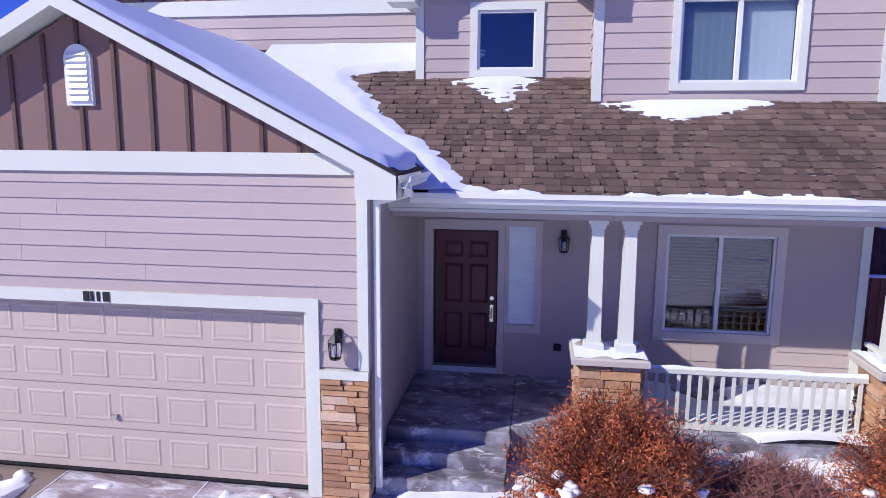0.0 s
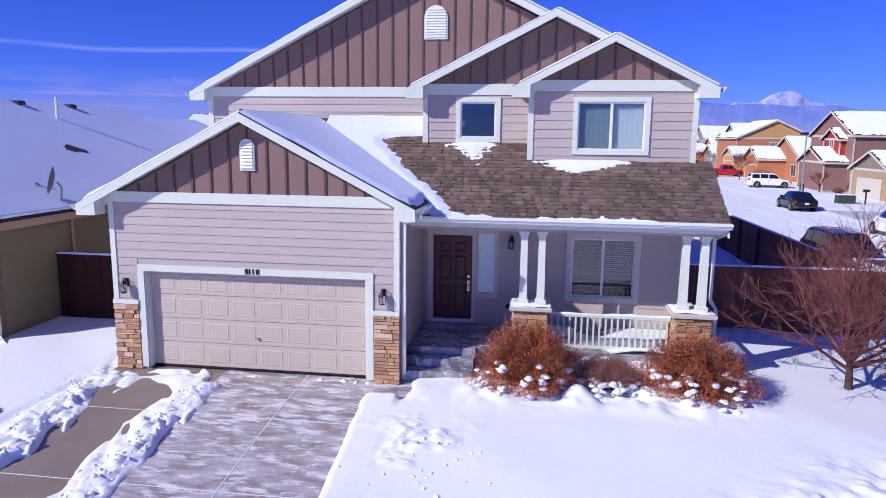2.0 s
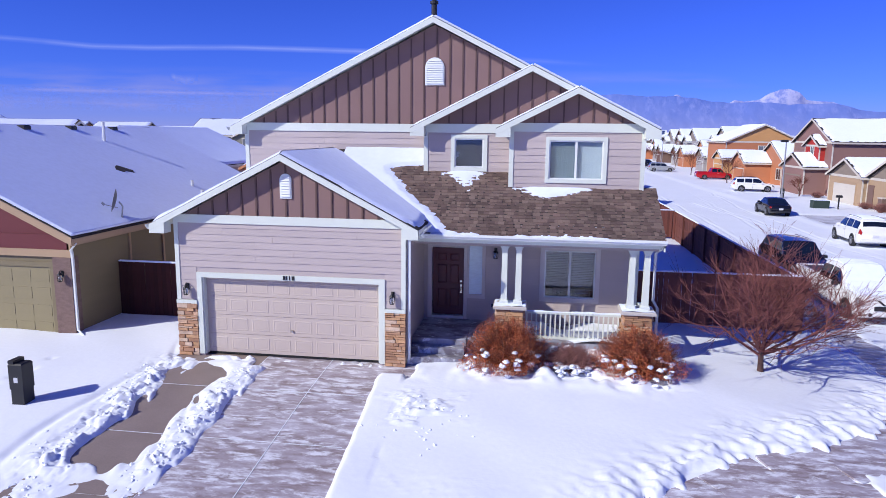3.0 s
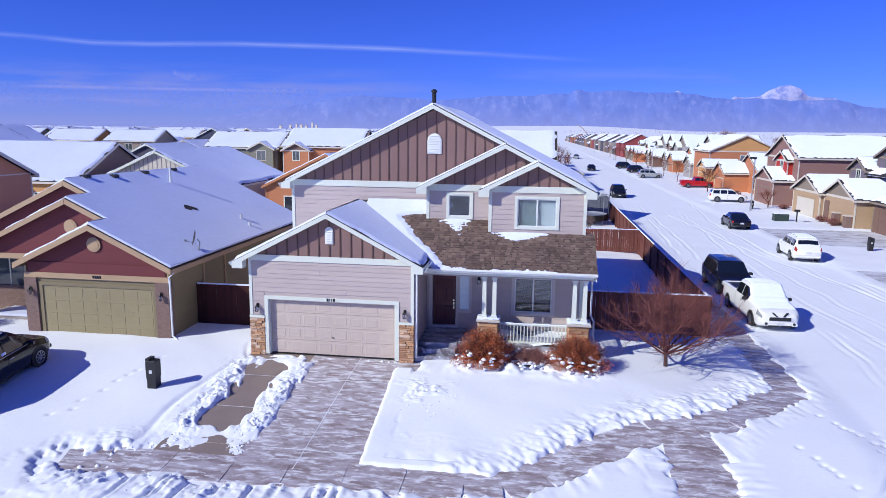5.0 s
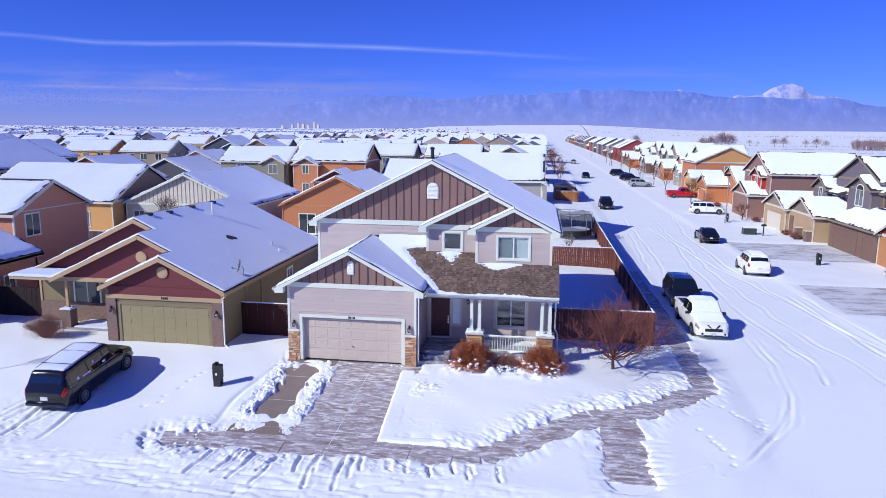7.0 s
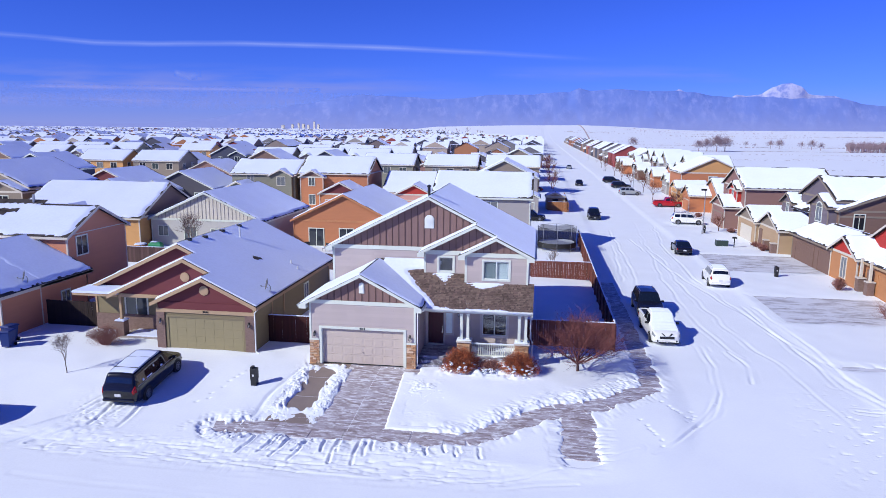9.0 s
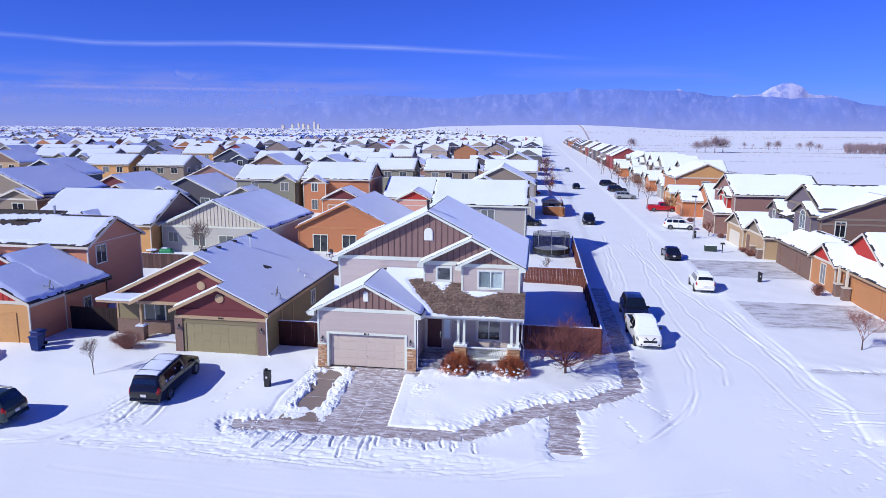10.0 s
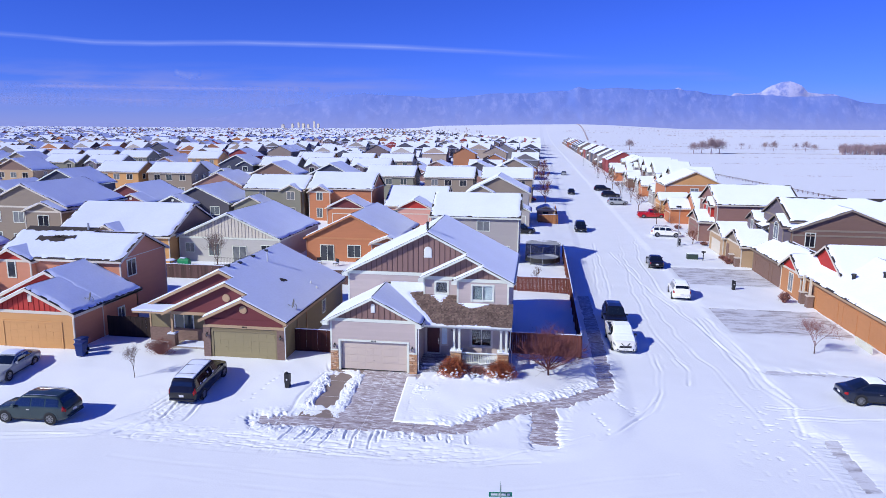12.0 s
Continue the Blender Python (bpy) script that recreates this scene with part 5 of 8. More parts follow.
# ---- fences ----
def fence(label, p0, p1, height=1.8, material=None, far=False, snow=True):
    p0, p1 = Vector(p0), Vector(p1)
    ln = (p1 - p0).length
    ang = math.degrees(math.atan2(p1.y - p0.y, p1.x - p0.x))
    z = float(grade((p0.x + p1.x) / 2, (p0.y + p1.y) / 2))
    fn = thing("fence", label, "fence", pose(p0.x, p0.y, z, 0, 0, ang), "wooden fences")
    material = material or FENCE
    r = random.Random(int(ln * 100))
    posts = max(1, round(ln / 2.44))
    for i in range(posts + 1):
        x = ln * i / posts
        part("post", Geo().box(x - 0.045, x + 0.045, 0.03, 0.12, -0.3, height - 0.02), material, fn)
    for h in (0.3, height * 0.55, height - 0.2):
        part("rail", Geo().box(0, ln, 0.015, 0.05, h - 0.045, h + 0.045), material, fn)
    pitch = 0.148 if not far else 0.22
    n = int(ln / pitch)
    boards = [Geo().extrude([(-w / 2, 0.02), (w / 2, 0.02), (w / 2, h - 0.03), (w / 2 - 0.03, h), (-w / 2 + 0.03, h), (-w / 2, h - 0.03)], "y", -0.018, 0.012).mesh("slat")
              for w, h in ((pitch - 0.008, height), (pitch - 0.012, height + 0.015), (pitch - 0.006, height - 0.012))]
    for i in range(n):
        link("slat", boards[r.randrange(3)], material, fn, at=pose((i + 0.5) * pitch, r.uniform(-0.004, 0.004), 0, 0, r.uniform(-0.4, 0.4), 0))
    if snow:
        part("fence_snow", Geo().cham(0, ln, -0.03, 0.05, height - 0.02, height + 0.03, 0.02), ROOF_SNOW, fn)
    return fn


fence("weathered red-brown wooden privacy fence beside the house", (9.36, 5.4, 0), (14.85, 5.4, 0))
fence("long red-brown wooden fence along the street pavement", (14.9, 5.45, 0), (14.9, 25.6, 0))
fence("long red-brown wooden fence along the street pavement", (14.9, 25.7, 0), (14.9, 47.2, 0), far=True)
fence("red-brown wooden fence between two back yards", (9.4, 25.8, 0), (14.8, 25.8, 0), 1.7)
fence("red-brown wooden fence closing the gap between houses", (-7.05, 3.3, 0), (-3.2, 3.3, 0), 1.85, FENCE_RED_SHADED)
fence("red-brown wooden fence of a back yard", (-6.4, 26.0, 0), (9.3, 26.0, 0), 1.7, far=True)
fence("red-brown wooden fence behind the ranch house", (-34, 25.5, 0), (-6.6, 25.5, 0), 1.7, FENCE_OLD, far=True)
fence("dark wooden fence in the shade between houses", (-23.6, 4.4, 0), (-19.7, 4.4, 0), 1.8, FENCE_SHADED, snow=False)
fence("new orange wooden fence round a shed", (11.5, 80.0, 0), (15.0, 80.0, 0), 1.7, FENCE_ORANGE, True)
fence("new orange wooden fence along the street", (15.05, 80.0, 0), (15.05, 100.0, 0), 1.7, FENCE_ORANGE, True)


# ---- shrubs and bare trees ----
def shrub(name, label, x, y, rx, ry, h, seed, leaves=5200, tint=None, snow=True):
    r = random.Random(seed)
    z = float(grade(x, y)) + 0.02
    sh = thing(name, label, "shrub", pose(x, y, z))
    stems, lv, caps = Geo(), Geo(), Geo()
    for i in range(260):
        a, t = r.uniform(0, 2 * math.pi), math.sqrt(r.random())
        tip = Vector((rx * t * math.cos(a), ry * t * math.sin(a), h * (1 - 0.45 * t * t) * r.uniform(0.75, 1.1)))
        mid = Vector((tip.x * 0.42, tip.y * 0.42, tip.z * 0.55)) + Vector((r.uniform(-.08, .08), r.uniform(-.08, .08), 0))
        base = Vector((tip.x * 0.15, tip.y * 0.15, 0))
        stems.tube(base, mid, 0.012, 0.008, 4, False).tube(mid, tip, 0.008, 0.003, 4, False)
        for k in range(7):
            s = mid.lerp(tip, r.uniform(0.2, 1))
            stems.tube(s, s + Vector((r.uniform(-.2, .2), r.uniform(-.2, .2), r.uniform(0.02, .22))), 0.004, 0.0015, 3, False)
    rs = np.random.RandomState(seed)
    a, t, el = rs.uniform(0, 2 * math.pi, leaves), rs.random_sample(leaves) ** 0.36, rs.uniform(0.02, 1, leaves) ** 0.8
    bump = 0.62 + 0.65 * vnoise(a * 1.6, el * 2.0, 0.38, seed)
    ring = np.sqrt(np.maximum(0, 1 - el * el))
    P = np.stack([rx * t * bump * ring * np.cos(a), ry * t * bump * ring * np.sin(a), 0.1 + (h - 0.1) * t * bump * el], -1)
    U = rs.normal(size=(leaves, 3))
    U /= np.linalg.norm(U, axis=1, keepdims=True)
    V = np.cross(U, rs.normal(size=(leaves, 3)))
    V /= np.linalg.norm(V, axis=1, keepdims=True)
    size = rs.uniform(0.007, 0.018, (leaves, 1))
    corners = [P + size * (u * U + v * V) for u, v in ((-0.4, -1.3), (0.45, -1.1), (0.5, 1.2), (-0.3, 1.5))]
    lv.add(np.stack(corners, 1).reshape(-1, 3).tolist(), [(4 * i, 4 * i + 1, 4 * i + 2, 4 * i + 3) for i in range(leaves)])
    part("twig_mass", stems, tint or TWIG, sh, recalc=False)
    part("foliage", lv, LEAF if tint is None else tint, sh, "dry rust-orange leaves", recalc=False)
    if snow:
        for i in range(34):
            a, t = r.uniform(3.4, 6.2), r.uniform(0.6, 1.0)
            p = Vector((rx * t * math.cos(a), ry * t * math.sin(a), h * r.uniform(0.06, 0.72) * (1.1 - t * 0.5)))
            caps = Geo()
            for k in range(3):
                s = r.uniform(0.02, 0.085)
                o = p + Vector((r.uniform(-1, 1), r.uniform(-0.6, 0.6), r.uniform(-0.5, 0.5))) * 0.06
                ring = [Vector((math.cos(q) * s * r.uniform(0.7, 1.5), math.sin(q) * s * r.uniform(0.7, 1.2), r.uniform(-0.3, 0.2) * s)) for q in np.arange(7) * 2 * math.pi / 7]
                caps.add([o + c for c in ring] + [o + c * 0.55 + Vector((0, 0, s * r.uniform(0.4, 0.7))) for c in ring] + [o + Vector((0, 0, -s * 0.7))],
                         [(j, (j + 1) % 7, 7 + (j + 1) % 7, 7 + j) for j in range(7)] + [tuple(range(7, 14))] + [((j + 1) % 7, j, 14) for j in range(7)])
            smooth(part("snow_clump", caps, SNOW, sh, recalc=False))
    return sh


shrub("shrub", "rust-orange deciduous shrub with dry leaves and snow clumps", 5.75, 0.0, 1.12, 0.95, 1.35, 5, 36000)
shrub("shrub", "rust-orange deciduous shrub with dry leaves and snow clumps", 9.05, 0.10, 1.10, 0.90, 1.25, 6, 32000)
shrub("shrub", "low leafless purple-grey shrub half buried in snow", 7.35, 0.15, 0.75, 0.6, 0.70, 7, 2500, MAUVE_TWIG)
shrub("shrub", "large dry mauve-brown shrub by the neighbouring porch", -16.9, 0.9, 1.3, 0.8, 1.25, 8, 6000, MAUVE_TWIG, False)

for x, y, h in ((36.4, 46.6, 0.8), (36.5, 49.6, 0.6), (36.6, 60.8, 0.7), (36.6, 26.4, 1.2), (36.0, 78.0, 0.8)):
    shrub("shrub", "dry reddish shrub beside a driveway across the street", x, y, 0.7, 0.6, h, int(y), 1200, MAUVE_TWIG, False)


def grow(g, r, p, d, length, rad, level, spread, up, forks=(1, 2)):
    """Branching limbs; d: the way they grow."""
    n = 3
    for i in range(n):
        q = p + d * length / n
        g.tube(p, q, rad * (1 - 0.25 * i / n), rad * (1 - 0.25 * (i + 1) / n), 6 if level > 2 else 4 if level > 1 else 3, False)
        p = q
        d = (d + Vector((r.gauss(0, 0.13), r.gauss(0, 0.13), r.gauss(up * 0.05, 0.08)))).normalized()
        if level > 0 and i > 0:
            for _ in range(r.choice(forks)):
                side = Vector((r.gauss(0, 1), r.gauss(0, 1), r.gauss(0.15, 0.5))).normalized()
                grow(g, r, p, (d + side * spread).normalized(), length * r.uniform(0.55, 0.8), rad * 0.55, level - 1, spread, up, forks)
    if level == 0:
        for _ in range(4):
            e = p + (d + Vector((r.gauss(0, 0.6), r.gauss(0, 0.6), r.gauss(0.1, 0.5)))) * length * r.uniform(0.5, 1.0)
            g.tube(p - d * length * r.uniform(0, 0.8), e, rad * 0.6, rad * 0.25, 3, False)
    if level > 0:
        grow(g, r, p, d, length * 0.7, rad * 0.65, level - 1, spread, up, forks)


def bare_tree(label, x, y, h, seed, levels=4, spread=0.85, trunk=0.07, stem=0.35, twig=None, stems=4, z=None, leans=(0.45, 0.95), forks=(1, 2)):
    r = random.Random(seed)
    z = float(grade(x, y)) if z is None else z
    tr = thing("bare_tree", label, "tree", pose(x, y, z))
    t, c = Geo(), Geo()
    top = Vector((r.uniform(-.05, .05), r.uniform(-.05, .05), h * stem))
    t.tube((0, 0, -0.1), (0, 0, 0.12), trunk * 1.5, trunk * 1.1, 10, False).tube((0, 0, 0.12), top, trunk * 1.1, trunk * 0.85, 10, False)
    for i in range(stems):
        a = i * 2 * math.pi / stems + r.uniform(-0.5, 0.5)
        lean = r.uniform(*leans) * spread
        grow(c, r, top - Vector((0, 0, h * stem * 0.35 * r.random())), Vector((math.cos(a) * lean, math.sin(a) * lean, 1)).normalized(), h * 0.30, trunk * 0.55, levels - 1, spread, 1, forks)
    part("trunk", t, BARK, tr, recalc=False)
    part("crown", c, twig or TWIG, tr, "dense leafless reddish twigs", recalc=False)
    return tr


bare_tree("small spreading bare tree with reddish twigs beside the fence", 12.36, 1.26, 3.9, 3, 4, 1.3, 0.07, 0.17, twig=DARK_TWIG, stems=14, leans=(0.15, 2.0), forks=(1, 1, 2))
bare_tree("young bare tree in a snowy front yard", -16.34, -3.4, 1.9, 4, 4, 0.5, 0.025, 0.45, GREY_TWIG)
bare_tree("young bare tree in a snowy front yard", 33.3, 9.9, 3.0, 5, 4, 0.8, 0.04, 0.3, MAUVE_TWIG)
bare_tree("small bare tree behind the inner fence", 11.4, 27.6, 2.2, 6, 3, 0.5, 0.04, 0.4, GREY_TWIG)
bare_tree("bare tree in a back yard", -27.5, 31.5, 4.2, 9, 4, 0.7, 0.07, 0.3, GREY_TWIG)
for k, (x, y, h) in enumerate([(35.2, 62.0, 2.4), (33.4, 84.0, 4.0), (33.0, 105.0, 4.2), (33.6, 122.0, 4.5), (33.2, 140.0, 4.2), (33.0, 158.0, 5.0), (33.4, 181.0, 5.0), (33, 205, 5), (33.5, 228, 5), (13, 112, 4.6), (13, 126, 5.0), (12.8, 152, 5.0), (13.2, 170, 5.0), (13, 196, 5), (13, 215, 5), (13, 240, 5)]):
    bare_tree("reddish bare street tree beside a driveway", x, y, h, 20 + k, 3, 0.75, 0.07, 0.3, stems=5)


# ---- vehicles ----
def loft(g, rings):
    k = len(rings[0])
    g.add([p for rr in rings for p in rr], [(o * k + i, o * k + (i + 1) % k, (o + 1) * k + (i + 1) % k, (o + 1) * k + i) for o in range(len(rings) - 1) for i in range(k)]
          + [tuple(range(k)), tuple(range(len(rings) * k - 1, (len(rings) - 1) * k - 1, -1))])
    return g


CARS = {  # length, width, belt height, roof height, windscreen base, roof start, roof end, rear base (shares of the length), hood height
    "suv": (4.75, 1.90, 1.02, 1.70, 0.24, 0.40, 0.89, 0.985, 0.98),
    "van": (5.15, 2.0, 1.03, 1.75, 0.16, 0.36, 0.91, 0.988, 0.98),
    "sedan": (4.75, 1.82, 0.93, 1.44, 0.27, 0.43, 0.70, 0.88, 0.88),
    "pickup": (5.5, 1.95, 1.08, 1.80, 0.24, 0.36, 0.585, 0.635, 1.05),
}


class Shell:
    """The skin of a vehicle: place(s, v) gives a point; s runs from nose to tail, v from the sill (0) over the belt (3) and the
    roof's edge (4) to its middle (6)."""

    def __init__(self, kind):
        self.L, self.W, self.zb, self.zr, self.ws, self.r0, self.r1, self.rb, self.hood = CARS[kind]
        self.kind = kind
        s = np.linspace(0, 1, 401)
        deck = self.zb + (0.03 if kind == "sedan" else 0.0)
        self.soft = lambda v, n: np.convolve(np.pad(v, n, mode="edge"), np.hanning(2 * n + 1) / np.hanning(2 * n + 1).sum(), mode="valid")
        top = np.interp(s, [0, 0.012, 0.06, self.ws, self.r0, (self.r0 + self.r1) / 2, self.r1, self.rb, 0.99, 1.0],
                        [self.hood - 0.34, self.hood - 0.20, self.hood - 0.08, self.hood + 0.03, self.zr - 0.03, self.zr, self.zr - 0.04, deck, deck - 0.03, deck - 0.16])
        self.s, self.top = s, self.soft(top, 6 if kind != "pickup" else 4)
        belt = np.interp(s, [0, 0.05, self.ws, 0.6, self.rb, 1.0], [self.hood - 0.40, self.hood - 0.18, self.zb - 0.03, self.zb, self.zb + 0.02, self.zb - 0.12])
        self.belt = np.minimum(self.soft(belt, 6), self.top - 0.03)
        self.wide = self.soft(np.interp(s, [0, 0.01, 0.05, 0.14, 0.5, 0.86, 0.96, 0.99, 1.0], [0.70, 0.80, 0.92, 0.985, 1.0, 0.985, 0.94, 0.88, 0.80]), 5) * self.W / 2
        self.lift = np.clip((self.top - self.belt) / (self.zr - self.zb), 0, 1)
        self.low = np.interp(s, [0, 0.06, 0.9, 1.0], [0.30, 0.20, 0.22, 0.36])

    def place(self, s, v):
        s, v = np.asarray(s, float), np.asarray(v, float)
        at = lambda c: np.interp(s, self.s, c)
        w, top, belt, lift, low = at(self.wide), at(self.top), at(self.belt), at(self.lift), at(self.low)
        roof = w * (0.86 - 0.12 * lift)
        px = [w * 0.90, w * 0.98, w, w * 0.955, roof, roof * 0.80, roof * 0]
        pz = [low, low + 0.14, (low + belt) / 2 + 0.08, belt, top - 0.02 - 0.05 * lift, top - 0.004, top + 0.025]
        k = np.clip(np.floor(v).astype(int), 0, 5)
        f = v - k
        pick = lambda arr, i: np.choose(np.clip(i, 0, 6), arr)
        out = []
        for arr in (px, pz):
            a0, a1, a2, a3 = pick(arr, k - 1), pick(arr, k), pick(arr, k + 1), pick(arr, k + 2)
            if arr is px:
                a3 = np.where(k + 2 > 6, -pick(arr, k), a3)
            m1, m2 = 0.30 * (a2 - a0), 0.30 * (a3 - a1)
            out.append((2 * f ** 3 - 3 * f ** 2 + 1) * a1 + (f ** 3 - 2 * f ** 2 + f) * m1 + (3 * f ** 2 - 2 * f ** 3) * a2 + (f ** 3 - f ** 2) * m2)
        return np.stack([out[0], -self.L / 2 + self.L * s, out[1]], -1)

    def grid(self, ss, vs, off=0.0, side=1):
        S, V = np.meshgrid(ss, vs, indexing="ij")
        P = self.place(S, V)
        if off:
            e = 0.004
            n = np.cross(self.place(S + e, V) - self.place(S - e, V), self.place(S, np.minimum(V + 0.02, 6)) - self.place(S, V - 0.02))
            n /= np.maximum(np.linalg.norm(n, axis=-1, keepdims=True), 1e-9)
            P = P - n * off * np.sign(n[..., 0:1] * -P[..., 0:1] - n[..., 2:3] * 0.2 + 1e-9)
        P[..., 0] *= side
        return P

    def patch(self, ss, vs, out=0.008, inside=-0.02, mirror=False, side=1):
        """A plate that follows the skin."""
        layers = []
        for off in (out, inside):
            if mirror:
                half = self.grid(ss, vs, off)
                other = half[:, ::-1][:, 1:].copy() if vs[-1] >= 5.999 else half[:, ::-1].copy()
                other[..., 0] *= -1
                layers.append(np.concatenate([half, other], 1))
            else:
                layers.append(self.grid(ss, vs, off, side))
        n, m = layers[0].shape[:2]
        idn = np.arange(n * m).reshape(n, m)
        fs = [(idn[i, j], idn[i + 1, j], idn[i + 1, j + 1], idn[i, j + 1]) for i in range(n - 1) for j in range(m - 1)]
        low = [tuple(q + n * m for q in f[::-1]) for f in fs]
        rim = [idn[i, 0] for i in range(n)] + [idn[n - 1, j] for j in range(1, m)] + [idn[i, m - 1] for i in range(n - 2, -1, -1)] + [idn[0, j] for j in range(m - 2, 0, -1)]
        sides = [(rim[i], rim[(i + 1) % len(rim)], rim[(i + 1) % len(rim)] + n * m, rim[i] + n * m) for i in range(len(rim))]
        return Geo().add(np.concatenate([l.reshape(-1, 3) for l in layers]).tolist(), [tuple(int(q) for q in f) for f in fs + low + sides])

    def body(self):
        ss = np.unique(np.concatenate([np.linspace(0, 0.1, 9), np.linspace(0.1, 0.9, 41), np.linspace(0.9, 1, 10)]))
        vs = np.concatenate([np.linspace(0, 3, 10), np.linspace(3.2, 6, 12)])
        half = self.grid(ss, vs)
        other = half[:, ::-1][:, 1:].copy()
        other[..., 0] *= -1
        P = np.concatenate([half, other], 1)
        return loft(Geo(), [[tuple(p) for p in row] for row in P.tolist()])


SHELLS = {}


def car(name, label, m, kind, paint, snow=0.0, group="parked cars"):
    """A vehicle whose front looks along -y, standing on z = 0."""
    if kind not in SHELLS:
        SHELLS[kind] = Shell(kind)
    sh = SHELLS[kind]
    L, W, zb, ws, r0, r1, rb, hood = sh.L, sh.W, sh.zb, sh.ws, sh.r0, sh.r1, sh.rb, sh.hood
    v = thing(name, label, "pickup" if kind == "pickup" else "car", m, group)
    w = W / 2
    y = lambda s: -L / 2 + L * s
    lin = np.linspace

    def skin(nm, key, make, material, lb="", soft=True):
        if (kind, key) not in SHELLS:
            SHELLS[(kind, key)] = make().mesh(nm)
            if soft:
                for p in SHELLS[(kind, key)].polygons:
                    p.use_smooth = True
        me = SHELLS[(kind, key)].copy()
        return link(nm, me, material, v, lb)

    skin("body", "body", sh.body, paint)
    skin("windscreen", "ws", lambda: sh.patch(lin(ws + 0.018, r0 - 0.012, 8), lin(4.35, 6, 6), mirror=True), DARK_PANE, "", False)
    skin("rear_window", "rw", lambda: sh.patch(lin(r1 + (0.018 if kind == "sedan" else 0.02), r1 + (rb - r1) * (0.86 if kind == "sedan" else 0.62), 8), lin(4.3 if kind == "sedan" else 4.62, 6, 6), mirror=True), DARK_PANE, "", False)
    span = {"sedan": [(0.0, 0.52), (0.545, 1.0)], "pickup": [(0.0, 0.5), (0.54, 1.0)], "van": [(0.0, 0.30), (0.325, 0.62), (0.645, 1.0)], "suv": [(0.0, 0.36), (0.39, 0.68), (0.715, 1.0)]}[kind]
    c0, c1 = ws + (r0 - ws) * 0.45, r1 + (rb - r1) * (0.45 if kind == "sedan" else 0.15)
    for sd in (-1, 1):
        for i, (p, q) in enumerate(span):
            skin("side_window", ("side", sd, i), lambda: sh.patch(lin(c0 + (c1 - c0) * p, c0 + (c1 - c0) * q, 8), lin(3.16, 3.80, 4), side=sd), DARK_PANE, "", False)
        skin("headlight", ("head", sd), lambda: sh.patch(lin(0.012, 0.075, 5), lin(2.35, 3.15, 4), side=sd), CLEAR_LENS)
        tall = (2.1, 2.95) if kind == "sedan" else (2.3, 3.5) if kind in ("suv", "van") else (1.9, 3.0)
        skin("tail_light", ("tail", sd), lambda: sh.patch(lin(0.955, 0.997, 5), lin(*tall, 4), side=sd), RED_LENS)
        for i, q in enumerate((span[0][1] + 0.01, 0.985)):
            ds = c0 + (c1 - c0) * q
            skin("door_seam", ("seam", sd, i), lambda: sh.patch(lin(ds, ds + 0.0025, 2), lin(0.7, 3.05, 8), 0.003, side=sd), PLASTIC_DARK)
        skin("rocker", ("rocker", sd), lambda: sh.patch(lin(0.24, 0.72, 8), lin(0.05, 0.7, 3), 0.012, side=sd), PLASTIC_DARK)
        part("wing_mirror", Geo().cham(*sorted((sd * w * 0.93, sd * (w + 0.15))), y(ws + 0.085) - 0.06, y(ws + 0.085) + 0.04, zb - 0.03, zb + 0.13, 0.04), paint if kind != "pickup" else PLASTIC_DARK, v)
        part("door_handle", Geo().cham(*sorted((sd * (w * 0.975), sd * (w + 0.012))), y(span[0][1] * (c1 - c0) + c0 - 0.045), y(span[0][1] * (c1 - c0) + c0 - 0.005), zb - 0.16, zb - 0.125, 0.008), ALLOY, v)
        for c in (0.175, 0.79):
            part("wheel_arch", Geo().tube((sd * (w - 0.14), y(c), 0.36), (sd * (w + 0.002), y(c), 0.36), 0.40, n=24), PLASTIC_DARK, v)
            wheel = part("wheel", Geo().tube((sd * (w - 0.22), y(c), 0.34), (sd * (w + 0.008), y(c), 0.34), 0.34, n=24), RUBBER, v)
            part("hub", Geo().tube((sd * (w - 0.05), y(c), 0.34), (sd * (w + 0.010), y(c), 0.34), 0.232, n=20), PLASTIC_DARK, wheel)
            g = Geo()
            for k in range(20):
                a, b = k * math.pi / 10, (k + 1) * math.pi / 10
                g.tube((sd * (w + 0.012), y(c) + 0.222 * math.cos(a), 0.34 + 0.222 * math.sin(a)), (sd * (w + 0.012), y(c) + 0.222 * math.cos(b), 0.34 + 0.222 * math.sin(b)), 0.016, n=4)
            for k in range(9):
                a = k * 2 * math.pi / 9 + 0.3
                ux, uz = math.cos(a), math.sin(a)
                x0, x1 = sorted((sd * (w + 0.010), sd * (w + 0.022)))
                q = [(0.018 * uz + 0.02 * ux, -0.018 * ux + 0.02 * uz), (-0.018 * uz + 0.02 * ux, 0.018 * ux + 0.02 * uz), (-0.014 * uz + 0.22 * ux, 0.014 * ux + 0.22 * uz), (0.014 * uz + 0.22 * ux, -0.014 * ux + 0.22 * uz)]
                g.extrude([(y(c) + b, 0.34 + d) for b, d in q], "x", x0, x1)
            part("rim", g, ALLOY, wheel)
    part("grille", Geo().cham(-w * 0.48, w * 0.48, y(0) - 0.02, y(0.02), hood - 0.52, hood - 0.36, 0.01), PLASTIC_DARK, v)
